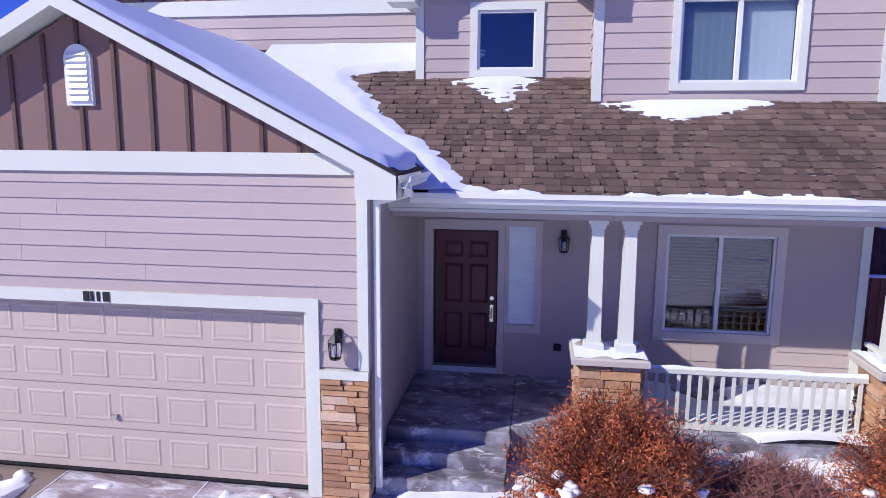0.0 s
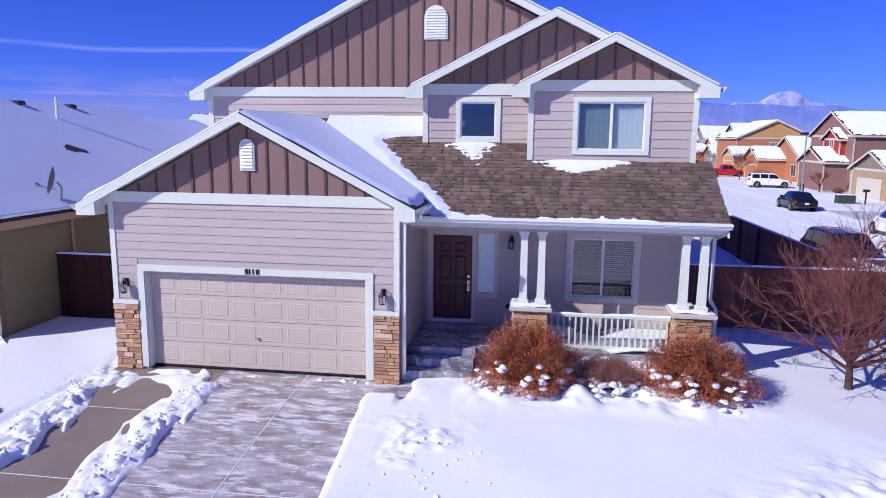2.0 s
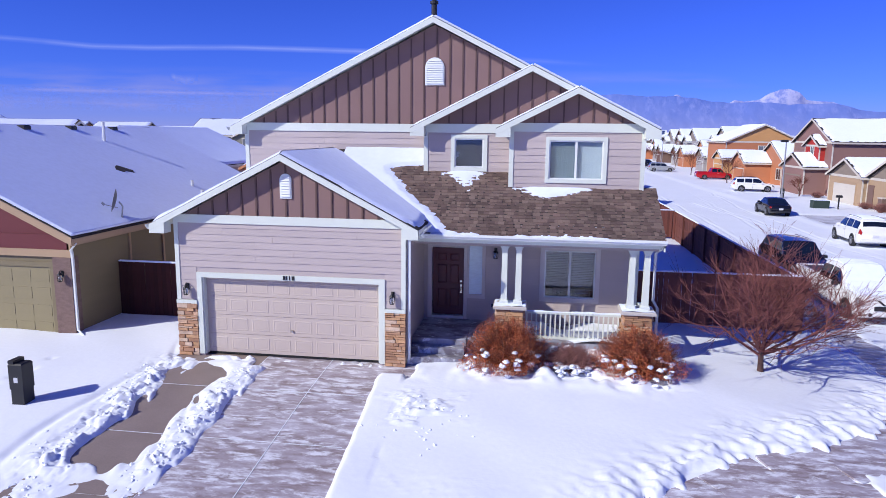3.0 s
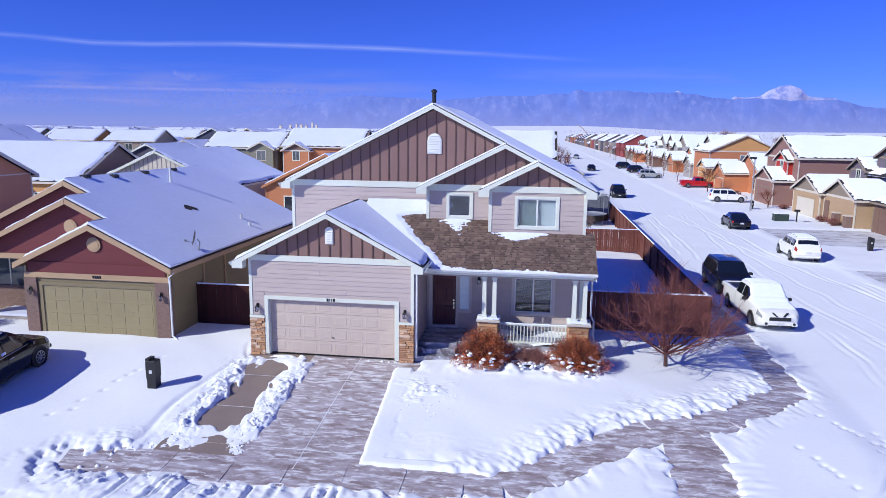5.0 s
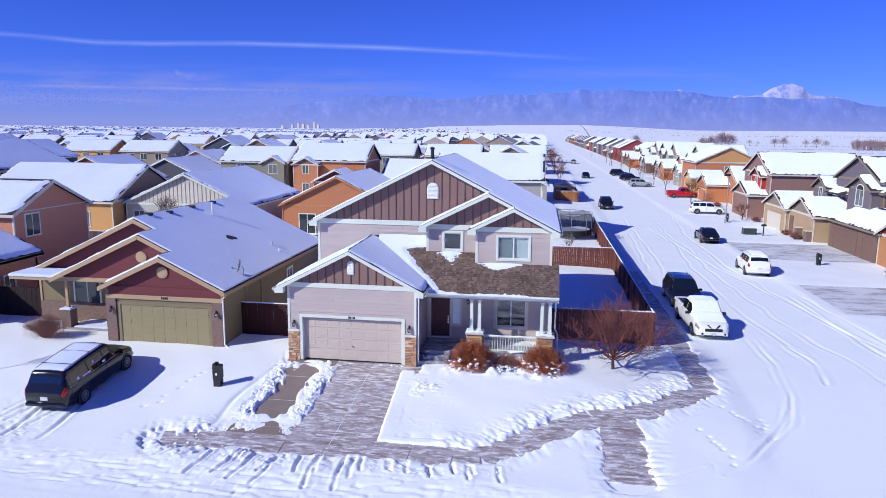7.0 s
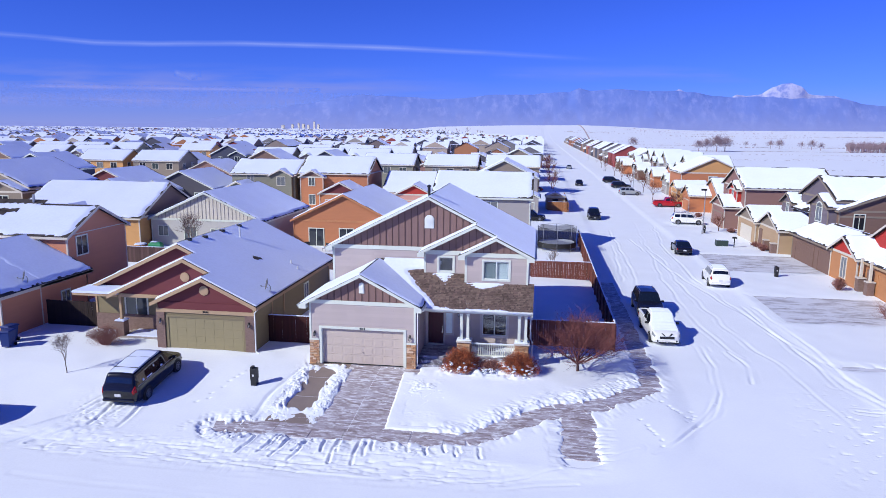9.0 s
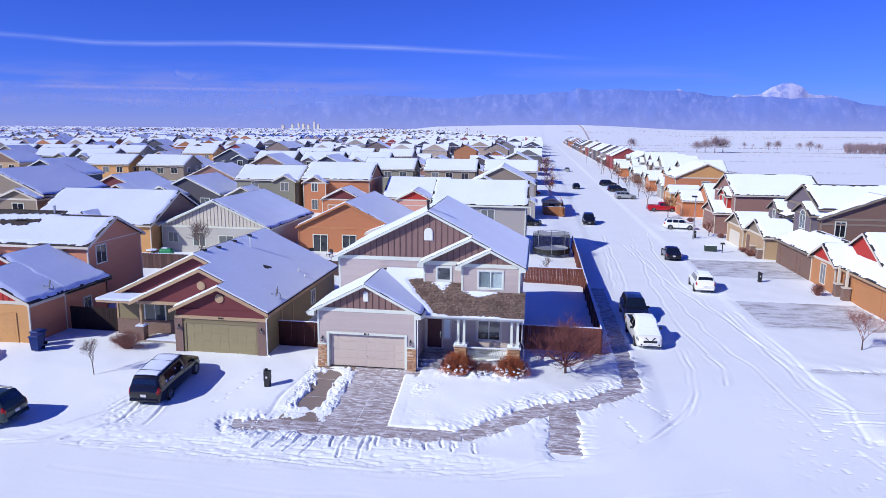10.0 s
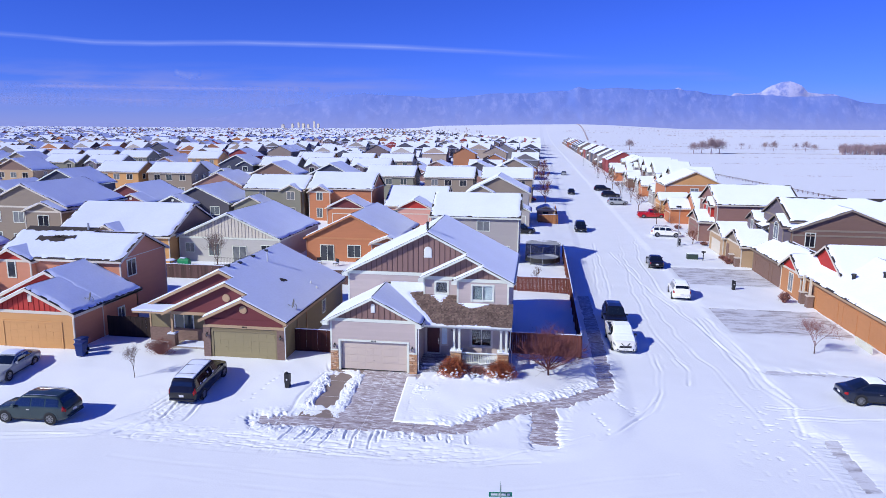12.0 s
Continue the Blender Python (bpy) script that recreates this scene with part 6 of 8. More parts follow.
    if kind == "pickup":
        for sd in (-1, 1):
            part("grille_bar", Geo().hexa([(sd * w * 0.10, y(0) - 0.03, hood - 0.33), (sd * w * 0.20, y(0) - 0.03, hood - 0.33), (sd * w * 0.20, y(0.03), hood - 0.33), (sd * w * 0.10, y(0.03), hood - 0.33),
                                           (sd * w * 0.28, y(0.006), hood - 0.17), (sd * w * 0.38, y(0.006), hood - 0.17), (sd * w * 0.38, y(0.04), hood - 0.17), (sd * w * 0.28, y(0.04), hood - 0.17)]), PLASTIC_DARK, v)
            part("intake", Geo().cham(*sorted((sd * w * 0.04, sd * w * 0.52)), y(0) - 0.075, y(0.02), 0.27, 0.335, 0.01), PLASTIC_DARK, v)
            part("fog_lamp", Geo().tube((sd * w * 0.62, y(0) - 0.07, 0.40), (sd * w * 0.62, y(0.02), 0.40), 0.06, n=10), PLASTIC_DARK, v)
    part("bumper", Geo().cham(-w * 0.78, w * 0.78, y(0) - 0.06, y(0.04), 0.30, 0.46, 0.04), paint, v, bevel=0.03)
    part("bumper", Geo().cham(-w * 0.84, w * 0.84, y(0.965), y(1) + 0.06, 0.38, 0.55, 0.04), paint if kind != "pickup" else ALLOY, v, bevel=0.03)
    part("number_plate", Geo().box(-0.16, 0.16, y(1) + 0.002, y(1) + 0.03, zb - 0.38, zb - 0.23), PLATE, v)
    part("number_plate", Geo().box(-0.16, 0.16, y(0) - 0.078, y(0) - 0.06, 0.34, 0.45), PLATE, v)
    if kind == "pickup":
        part("bed", Geo().box(-w * 0.76, w * 0.76, y(rb + 0.02), y(0.97), zb + 0.03, zb + 0.05), PLASTIC_DARK, v)
        for sd in (-1, 1):
            part("bed_side", Geo().cham(*sorted((sd * w * 0.80, sd * w * 0.96)), y(rb + 0.01), y(0.975), zb - 0.05, zb + 0.10, 0.03), paint, v)
        part("tailgate", Geo().cham(-w * 0.88, w * 0.88, y(0.962), y(0.985), zb - 0.1, zb + 0.10, 0.02), paint, v)
    if kind in ("suv", "van"):
        for sd in (-1, 1):
            q = [tuple(p) for p in sh.grid(lin(r0 + 0.04, r1 - 0.03, 7), np.array([4.75]), 0.0, sd)[:, 0].tolist()]
            part("roof_rail", Geo().path([(px, py, pz + 0.05) for px, py, pz in q], 0.018, 6), ALLOY if paint is not WHITEP else PLASTIC_DARK, v)
    if kind == "van":
        for i, (p, q, va, vb) in enumerate(((0.45, 0.49, 3.18, 3.30), (0.58, 0.60, 3.5, 3.62), (0.66, 0.76, 3.17, 3.26), (0.80, 0.83, 3.2, 3.36))):
            skin("window_snow", ("wsn", i), lambda: sh.patch(lin(p, q, 5), lin(va, vb, 4), 0.014, side=-1), ROOF_SNOW, "snow stuck to a side window")
        for sd in (-1, 1):
            skin("chrome_strip", ("chrome", sd), lambda: sh.patch(lin(c0, c1, 12), lin(3.02, 3.09, 2), 0.010, side=sd), ALLOY)
        for q in (0.56, 0.80):
            part("crossbar", Geo().tube((-w * 0.66, y(q), sh.zr + 0.05), (w * 0.66, y(q), sh.zr + 0.05), 0.018, n=6), PLASTIC_DARK, v)
    if snow:
        skin("roof_snow", "rs", lambda: sh.patch(lin(r0 + 0.03, r1 - 0.02, 12), lin(4.7, 6, 6), 0.05, mirror=True), ROOF_SNOW, "layer of snow on the roof")
    if snow > 0.08:
        skin("bonnet_snow", "hs", lambda: sh.patch(lin(0.075, ws + 0.03, 8), lin(3.9, 6, 6), 0.05, mirror=True), ROOF_SNOW, "snow on the bonnet")
        skin("windscreen_snow", "wss", lambda: sh.patch(lin(ws + 0.02, r0 + 0.02, 8), lin(4.35, 6, 6), 0.035, mirror=True), ROOF_SNOW, "snow over the windscreen")
    return v


def paint(name, col, rough=0.13):
    return mat("paint_" + name, col, rough, 0.04, 1.0, 30, 0.0, coat=0.35, spec=0.35)


BLACK, DKBLUE, WHITEP, SILVER, REDP, TEAL = (paint(n, c) for n, c in (("black", (0.009, 0.009, 0.013)), ("navy", (0.015, 0.02, 0.04)), ("white", (0.78, 0.78, 0.77)), ("silver", (0.33, 0.35, 0.37)), ("red", (0.42, 0.012, 0.02)), ("teal", (0.03, 0.05, 0.055))))
at = lambda x, y, a: pose(x, y, float(grade(x, y)) + 0.06, 0, 0, a)
car("pickup_truck", "white pickup truck under snow, parked at the kerb", at(18.35, 10.3, 2), "pickup", WHITEP, 0.09)
car("suv", "dark sport utility vehicle parked behind the white truck", at(18.5, 16.4, 1), "suv", BLACK, 0.0)
car("suv", "white sport utility vehicle parked across the street", at(26.5, 28.0, 176), "suv", WHITEP, 0.03)
car("sedan", "dark sedan parked on the far side of the street", at(26.6, 44.2, 178), "sedan", BLACK)
car("suv", "white crossover standing in a driveway", at(32.4, 69.3, 86), "suv", WHITEP)
car("pickup_truck", "bright red pickup truck in a driveway", at(33.9, 93.4, 90), "pickup", REDP)
car("suv", "small dark car on the snowy street", at(18.8, 73.6, 0), "suv", BLACK)
car("suv", "black vehicle parked behind the grey house", at(8.6, 66.5, 90), "suv", BLACK)
car("minivan", "dark minivan with a snowy roof in the neighbouring driveway", pose(-11.1, -4.05, float(grade(-11.1, -4.05)) + 0.06, -6.5, 0, 182), "van", BLACK, 0.06)
car("suv", "dark green sport utility vehicle parked along the front street", at(-19.0, -9.3, 272), "suv", TEAL, 0.0)
car("sedan", "silver coupe in front of the red garage", at(-25.7, -3.7, 8), "sedan", SILVER, 0.02)
car("sedan", "dark sedan parked near the corner", at(33.6, 0.4, 90), "sedan", DKBLUE, 0.02)
car("sedan", "black car in a driveway at the corner", at(36.0, -6.2, 80), "sedan", BLACK)
car("suv", "red vehicle in a driveway behind the fence", at(8.5, 118.0, 90), "suv", REDP)
car("suv", "grey car parked along the street", at(29.8, 116.0, 90), "suv", SILVER)
car("suv", "grey car parked along the street", at(30.0, 134.0, 90), "suv", BLACK)
car("sedan", "car far down the snowy street", at(20.3, 142.0, 0), "sedan", BLACK)
car("sedan", "car far down the snowy street", at(21.0, 220.0, 0), "sedan", SILVER)
car("suv", "dark car parked along the street", at(29.5, 152.0, 90), "suv", BLACK)


# ---- street furniture ----
def mail_box(label, x, y, s=1.0, a=0.0):
    b = thing("mailbox_pedestal", label, "mailbox", pose(x, y, float(grade(x, y)), 0, 0, a), "pedestals")
    part("pedestal", Geo().cham(-0.155 * s, 0.155 * s, -0.16 * s, 0.16 * s, 0, 0.55 * s, 0.01), PLASTIC_DARK, b)
    part("cabinet", Geo().cham(-0.17 * s, 0.17 * s, -0.175 * s, 0.175 * s, 0.45 * s, 1.06 * s, 0.03), PLASTIC_DARK, b)
    part("notice", Geo().box(-0.05 * s, 0.05 * s, -0.180 * s, -0.174 * s, 0.62 * s, 0.74 * s), PLATE, b)
    part("cap", Geo().box(-0.165 * s, -0.03 * s, -0.17 * s, 0.17 * s, 1.055 * s, 1.13 * s), PLASTIC_DARK, b)


mail_box("dark plastic post pedestal standing in the snow", -5.15, -3.4)
mail_box("dark plastic post pedestal standing in the snow", 33.0, 31.5)
mail_box("dark plastic post pedestal standing in the snow", 32.9, 60.5)
ub = thing("utility_cabinet", "low green utility cabinet in the snow", "cabinet", at(32.4, 49.3, 0))
part("cabinet", Geo().cham(-0.7, 0.7, -0.4, 0.4, -0.1, 0.75, 0.04), BOX_GREEN, ub)
part("cabinet_snow", Geo().cham(-0.68, 0.68, -0.38, 0.38, 0.752, 0.80, 0.03), ROOF_SNOW, ub)
mb = thing("mailbox", "black mailbox on a post beside the driveway", "mailbox", at(33.6, 48.3, 0))
part("post", Geo().box(-0.05, 0.05, -0.05, 0.05, -0.1, 1.1), PLASTIC_DARK, mb)
part("box", Geo().cham(-0.26, 0.26, -0.1, 0.1, 1.1, 1.32, 0.05), PLASTIC_DARK, mb)
sl = thing("street_lamp", "tall grey street lamp with a box head", "street lamp", at(32.4, 59.2, 0))
part("pole", Geo().tube((0, 0, -0.2), (0, 0, 6.0), 0.08, 0.06, 10), GALV, sl)
part("base", Geo().tube((0, 0, -0.2), (0, 0, 0.5), 0.14, 0.13, 10), GALV, sl)
part("lamp_head", Geo().cham(-0.55, 0.15, -0.16, 0.16, 5.95, 6.2, 0.05), PLASTIC_DARK, sl)
for yy in (130, 205, 285):
    sl2 = copy_thing(sl, at(32.4, yy, 0))
sg = thing("street_sign", "green street-name signs on a slim post at the corner", "sign", pose(10.07, -18.9, float(grade(10, -18.9))))
part("post", Geo().tube((0, 0, -0.2), (0, 0, 3.45), 0.03, n=8), GALV, sg)
for h, ang in ((3.05, 8), (3.28, 96)):
    bl = part("sign_blade", Geo().box(-0.48, 0.48, -0.006, 0.006, -0.10, 0.10), SIGN_GREEN, sg, "green sign blade", at=pose(0, 0, h, 0, 0, ang))
    for x0, x1 in ((-0.40, -0.12), (-0.08, 0.22), (0.27, 0.40)):
        part("lettering", Geo().box(x0, x1, -0.009, -0.006, -0.045, 0.045), PLATE, bl)


def wheelie_bin(x, y, a):
    b = thing("wheelie_bin", "blue plastic wheeled rubbish bin", "bin", pose(x, y, float(grade(x, y)) + 0.1, 0, 0, a), "rubbish bins")
    part("body", Geo().hexa([(-.24, -.28, 0.06), (.24, -.28, 0.06), (.24, .28, 0.06), (-.24, .28, 0.06), (-.31, -.36, .98), (.31, -.36, .98), (.31, .40, .98), (-.31, .40, .98)]), BIN_BLUE, b, bevel=0.03)
    part("lid", Geo().cham(-.34, .34, -.40, .44, .98, 1.08, .05), BIN_BLUE, b)
    for s in (-1, 1):
        part("wheel", Geo().tube((s * .25, .3, .12), (s * .32, .3, .12), .12, n=12), RUBBER, b)


wheelie_bin(-22.5, -0.5, 10), wheelie_bin(-23.1, 0.4, -4)


def dish(x, y, z, a):
    d = thing("satellite_dish", "grey satellite dish on the snowy roof", "satellite dish", pose(x, y, z, 0, 0, a), "satellite dishes")
    part("mast", Geo().path([(0, 0, -0.1), (0, 0.05, 0.35), (0, -0.05, 0.5)], 0.025), GALV, d)
    g = Geo()
    n = 14
    for k, (rr, dp) in enumerate(((0.0, 0.0), (0.18, 0.02), (0.34, 0.08))):
        g.v += [(rr * math.cos(t), -0.12 - dp + 0.25 * rr * math.sin(t), 0.55 + rr * 1.1 * math.sin(t)) for t in np.arange(n) * 2 * math.pi / n]
    g.f += [(o + i, o + (i + 1) % n, o + n + (i + 1) % n, o + n + i) for o in (0, n) for i in range(n)]
    part("reflector", g, mat("dish_grey", (0.12, 0.12, 0.13), 0.5), d, recalc=False)
    part("feed_arm", Geo().path([(0, -0.1, 0.3), (0, -0.5, 0.42)], 0.014).tube((0, -0.48, 0.40), (0, -0.56, 0.48), 0.04), GALV, d)


dish(-7.05, 3.6, 3.2, -62)
dish(-23.9, 3.2, 3.15, -48)
tp = thing("trampoline", "round trampoline with dark safety net, snow on its mat", "trampoline", at(12.1, 41.8, 0))
part("mat", Geo().tube((0, 0, 0.86), (0, 0, 0.90), 2.05, n=32), ROOF_SNOW, tp, "snow-covered jumping mat")
ringg = Geo()
for i in range(32):
    a, b = i * math.pi / 16, (i + 1) * math.pi / 16
    for z in (0.88, 2.65):
        ringg.tube((2.2 * math.cos(a), 2.2 * math.sin(a), z), (2.2 * math.cos(b), 2.2 * math.sin(b), z), 0.04 if z < 1 else 0.02, n=5)
part("ring", ringg, PLASTIC_DARK, tp)
for i in range(8):
    a = i * math.pi / 4
    part("pole", Geo().tube((2.2 * math.cos(a), 2.2 * math.sin(a), -0.1), (2.2 * math.cos(a), 2.2 * math.sin(a), 2.68), 0.03, n=6), GALV, tp)
net_round = [(2.18 * math.cos(a), 2.18 * math.sin(a)) for a in np.arange(40) * math.pi / 20]
sag = [0.10 * math.cos(4 * a) for a in np.arange(40) * math.pi / 20]
part("net", Geo().add([(x, y, z - (sg0 if z > 2 else 0)) for z in (0.9, 1.7, 2.55) for (x, y), sg0 in zip(net_round, sag)],
                      [(k * 40 + i, k * 40 + (i + 1) % 40, (k + 1) * 40 + (i + 1) % 40, (k + 1) * 40 + i) for k in (0, 1) for i in range(40)]), NET, tp, "sheer black safety net", recalc=False)
part("skirt", Geo().add([(x * q, y * q, z) for q, z in ((1.01, 0.86), (1.02, 0.35)) for x, y in net_round], [(i, (i + 1) % 40, 40 + (i + 1) % 40, 40 + i) for i in range(40)]), PLASTIC_DARK, tp, "dark skirt round the frame", recalc=False)

# ---- neighbouring houses ----
MESHES = {}


def shared(key, make):
    if key not in MESHES:
        MESHES[key] = make()
    return MESHES[key]


def side(x, y, z, a):
    """The pose of a fitting on a wall that faces -y before it is turned by a degrees."""
    return pose(x, y, z, 0, 0, a)


def house_window(h, m, w, ht, frame_mat=None, mull=True, simple=False):
    frame_mat = frame_mat or WHITE
    fr = lambda: wall_holes(Geo(), "y", -0.05, 0.02, -w / 2 - 0.1, w / 2 + 0.1, -ht / 2 - 0.1, ht / 2 + 0.1, [(-w / 2, w / 2, -ht / 2, ht / 2)]).mesh("window")
    me = shared(("wf", w, ht, frame_mat.name), fr)
    win = link("window", me, frame_mat, h, at=m)
    link("pane", shared(("wp", w, ht), lambda: Geo().box(-w / 2, w / 2, -0.012, 0.015, -ht / 2, ht / 2).mesh("pane")), HOUSE_PANE, win)
    if mull and w > 0.7:
        link("mullion", shared(("wm", ht, frame_mat.name), lambda: Geo().box(-0.03, 0.03, -0.03, 0.0, -ht / 2, ht / 2).mesh("mullion")), frame_mat, win)
    return win


def house_garage(h, m, w, material, trim):
    me = shared(("gf", w, trim.name), lambda: wall_holes(Geo(), "y", -0.05, 0.02, -w / 2 - 0.14, w / 2 + 0.14, 0, 2.28, [(-w / 2, w / 2, 0, 2.13)]).mesh("garage_frame"))
    fr = link("garage_frame", me, trim, h, at=m)

    def panels():
        g = Geo().box(-w / 2, w / 2, -0.01, 0.015, 0, 2.13)
        n = round(w / 0.61)
        for i in range(4):
            for j in range(n):
                g.cham(-w / 2 + (j + 0.12) * w / n, -w / 2 + (j + 0.88) * w / n, -0.019, -0.01, i * 0.53 + 0.09, i * 0.53 + 0.44, 0.0005)
        return g.mesh("garage_door")
    link("garage_door", shared(("gd", w, material.name), panels), material, fr)


def block(h, x0, x1, y0, y1, ze, axis, wall, gable, trim, pitch=0.5, z0=-0.5, over=0.35, drop=0.0, snow=0.10, frieze=True, batten=False, slopes=(-1, 1), simple=False, bald=-1.0):
    """One wing: walls, gable ends, roof slopes with rake boards, and the snow on them."""
    a0, a1, b0, b1 = (x0, x1, y0, y1) if axis == "y" else (y0, y1, x0, x1)
    mid, half = (a0 + a1) / 2, (a1 - a0) / 2
    zr = ze + pitch * half
    put = (lambda a, b, z: (a, b, z)) if axis == "y" else (lambda a, b, z: (b, a, z))
    ex = axis
    part("wall", Geo().box(x0, x1, y0, y1, z0, ze), wall, h)
    part("gable", Geo().extrude([(a0, ze), (a1, ze), (mid, zr - 0.02)], ex, b0 + 0.001, b1 - 0.001), gable, h)
    lift = 0.16 - drop
    top = lambda a: ze + pitch * (half - abs(a - mid)) + lift
    trims, roofs, snows = Geo(), Geo(), Geo()
    for s in slopes:
        e = mid + s * (half + over)
        q = [put(e, b0 - over, top(e)), put(mid, b0 - over, top(mid)), put(mid, b1 + over, top(mid)), put(e, b1 + over, top(e))]
        n = (Vector(q[1]) - Vector(q[0])).cross(Vector(q[2]) - Vector(q[0]))
        q = q if n.z > 0 else q[::-1]
        roofs.slab(q, 0.10)
        if not simple:
            part("roof", roofs, ROOFING, h)
            roofs = Geo()
        if snow:
            q2 = [put(e, b0 - over, top(e)), put(mid, b0 - over, top(mid)), put(mid, b1 + over, top(mid)), put(e, b1 + over, top(e))]
            sheet = drift(q2, snow * 1.1, 0.30 if simple else 0.2, int(abs(x0 * 3 + y0 * 7 + s)) % 11, 0.26, bald)
            snows.add(sheet.v, sheet.f)
            if not simple:
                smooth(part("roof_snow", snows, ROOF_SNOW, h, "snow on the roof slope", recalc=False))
                snows = Geo()
        for b in (b0 - over - 0.03, b1 + over):
            g = Geo().extrude([(e, top(e) - 0.01), (mid, top(mid) - 0.01), (mid, top(mid) - 0.24), (e, top(e) - 0.24)], ex, b, b + 0.03)
            if simple:
                trims.add(g.v, g.f)
            else:
                part("rake_board", g, trim, h)
        fa = [(e - s * 0.02, top(e) - 0.05), (e + s * 0.02, top(e) - 0.05), (e + s * 0.02, top(e) - 0.24), (e - s * 0.02, top(e) - 0.24)]
        g = Geo().extrude(fa, ex, b0 - over, b1 + over)
        if simple:
            trims.add(g.v, g.f)
        else:
            part("fascia", g, trim, h)
    if simple:
        part("roof", roofs, ROOFING, h)
        if snow:
            smooth(part("roof_snow", snows, ROOF_SNOW, h, "snow on the roof", recalc=False))
        part("eave_trim", trims, trim, h)
        return zr
    if frieze:
        for b in (b0 - 0.035, b1):
            part("frieze_board", Geo().box(x0 - 0.02, x1 + 0.02, b, b + 0.035, ze - 0.18, ze + 0.05) if axis == "y" else Geo().box(b, b + 0.035, y0 - 0.02, y1 + 0.02, ze - 0.18, ze + 0.05), trim, h)
    for cx in (x0, x1):
        for cy in (y0, y1):
            part("corner_board", Geo().box(cx - 0.06, cx + 0.06, cy - 0.05, cy + 0.05, z0, ze - 0.18), trim, h)
    if batten and axis == "y":
        x = x0 + 0.4
        while x < x1 - 0.3:
            t = ze + pitch * (half - abs(x - mid)) - 0.05
            if t - ze > 0.25:
                part("batten", Geo().box(x - 0.03, x + 0.03, y0 - 0.03, y0, ze + 0.05, t), batten, h)
            x += 0.45
    return zr


def wall_mat(name, col):
    return mat("wall_" + name, col, 0.7, 0.06, 0.7, 30, 0.15, 0.004, stretch=(1, 1, 6))


OLIVE, MAROON, TAN = wall_mat("olive", (0.215, 0.175, 0.10)), wall_mat("maroon", (0.14, 0.03, 0.035)), wall_mat("tan", (0.42, 0.29, 0.175))
OLIVE_DOOR, ORANGE, BRICKRED = wall_mat("olive_door", (0.28, 0.235, 0.13)), wall_mat("orange", (0.47, 0.185, 0.085)), wall_mat("brick_red", (0.42, 0.035, 0.025))
ROSE, YELLOW, CREAM = wall_mat("rose_brown", (0.27, 0.15, 0.125)), wall_mat("ochre", (0.55, 0.29, 0.11)), wall_mat("cream", (0.60, 0.55, 0.47))
PALE, BROWN, TAUPE = wall_mat("pale", (0.48, 0.46, 0.44)), wall_mat("brown", (0.19, 0.115, 0.09)), wall_mat("taupe", (0.25, 0.20, 0.155))
RUST = wall_mat("rust", (0.44, 0.20, 0.085))
GREY, NAVY, PINK = wall_mat("grey", (0.36, 0.33, 0.32)), wall_mat("navy", (0.05, 0.055, 0.09)), wall_mat("pink", (0.58, 0.30, 0.24))
SLATE = wall_mat("slate", (0.16, 0.13, 0.15))
SAGE, DARKSLATE = wall_mat("sage", (0.22, 0.21, 0.16)), wall_mat("dark_slate", (0.075, 0.07, 0.09))
PIER = mat("dark_stone", (0.20, 0.13, 0.11), 0.85, 0.35, 5.0, 40, 0.6, 0.02, stretch=(1, 1, 2.5))

# the ranch house next door, three nested gables that share one long roof slope
n1 = thing("ranch_house", "olive ranch house with maroon gables and a snowy roof", "house")
block(n1, -13.3, -7.1, 1.1, 6.0, 2.95, "y", OLIVE, MAROON, TAN, 0.48, drop=0.0, slopes=(-1,), frieze=False)
part("gable_skin", Geo().box(-13.3, -7.1, 1.05, 1.1, 2.52, 2.96), MAROON, n1)
block(n1, -17.0, -7.13, 2.35, 7.0, 2.95, "y", OLIVE, MAROON, TAN, 0.48, z0=2.75, drop=0.0, slopes=(-1,))
block(n1, -19.5, -7.12, 4.0, 16.0, 2.95, "y", OLIVE, MAROON, TAN, 0.48, slopes=(-1,))
nz = lambda x: 2.95 + 0.48 * (-7.1 - x) + 0.16
slope = P3(nz, [(-6.75, 0.75), (-6.75, 16.35), (-13.3, 16.35), (-13.3, 3.65), (-12.05, 3.65), (-12.05, 2.0), (-10.2, 2.0), (-10.2, 0.75)])
part("roof", Geo().slab(slope, 0.10), ROOFING, n1)
part("roof_snow", Geo().slab([(x, y + (0.06 if y < 5 else -0.06), z + 0.106) for x, y, z in slope], 0.10), ROOF_SNOW, n1, "smooth snow on the long roof slope", bevel=0.04)
for y, xa, xb in ((0.72, -10.2, -6.75), (1.97, -12.05, -10.1), (3.62, -13.3, -11.95)):
    rake(n1, y, xa, nz(xa) - 0.01, xb, nz(xb) - 0.01, 0.23, 0.03, TAN)
part("fascia", Geo().box(-6.77, -6.73, 0.75, 16.35, nz(-6.75) - 0.24, nz(-6.75) - 0.05), TAN, n1)
house_garage(n1, side(-10.2, 1.1, -0.15, 0), 4.88, OLIVE_DOOR, OLIVE)
for x0, x1 in ((-13.42, -12.86), (-7.62, -7.04)):
    part("stone_pilaster", Geo().box(x0, x1, 1.0, 1.35, -0.4, 2.3), PIER, n1, "dark stacked stone pilaster")
part("garage_lintel", Geo().box(-13.4, -7.0, 1.02, 1.1, 2.30, 2.52), TAN, n1)
part("stone_base", Geo().box(-19.56, -13.4, 3.93, 4.0, -0.4, 1.15), PIER, n1, "dark stone wainscot")
house_window(n1, side(-16.6, 4.0, 1.75, 0), 1.5, 1.3)
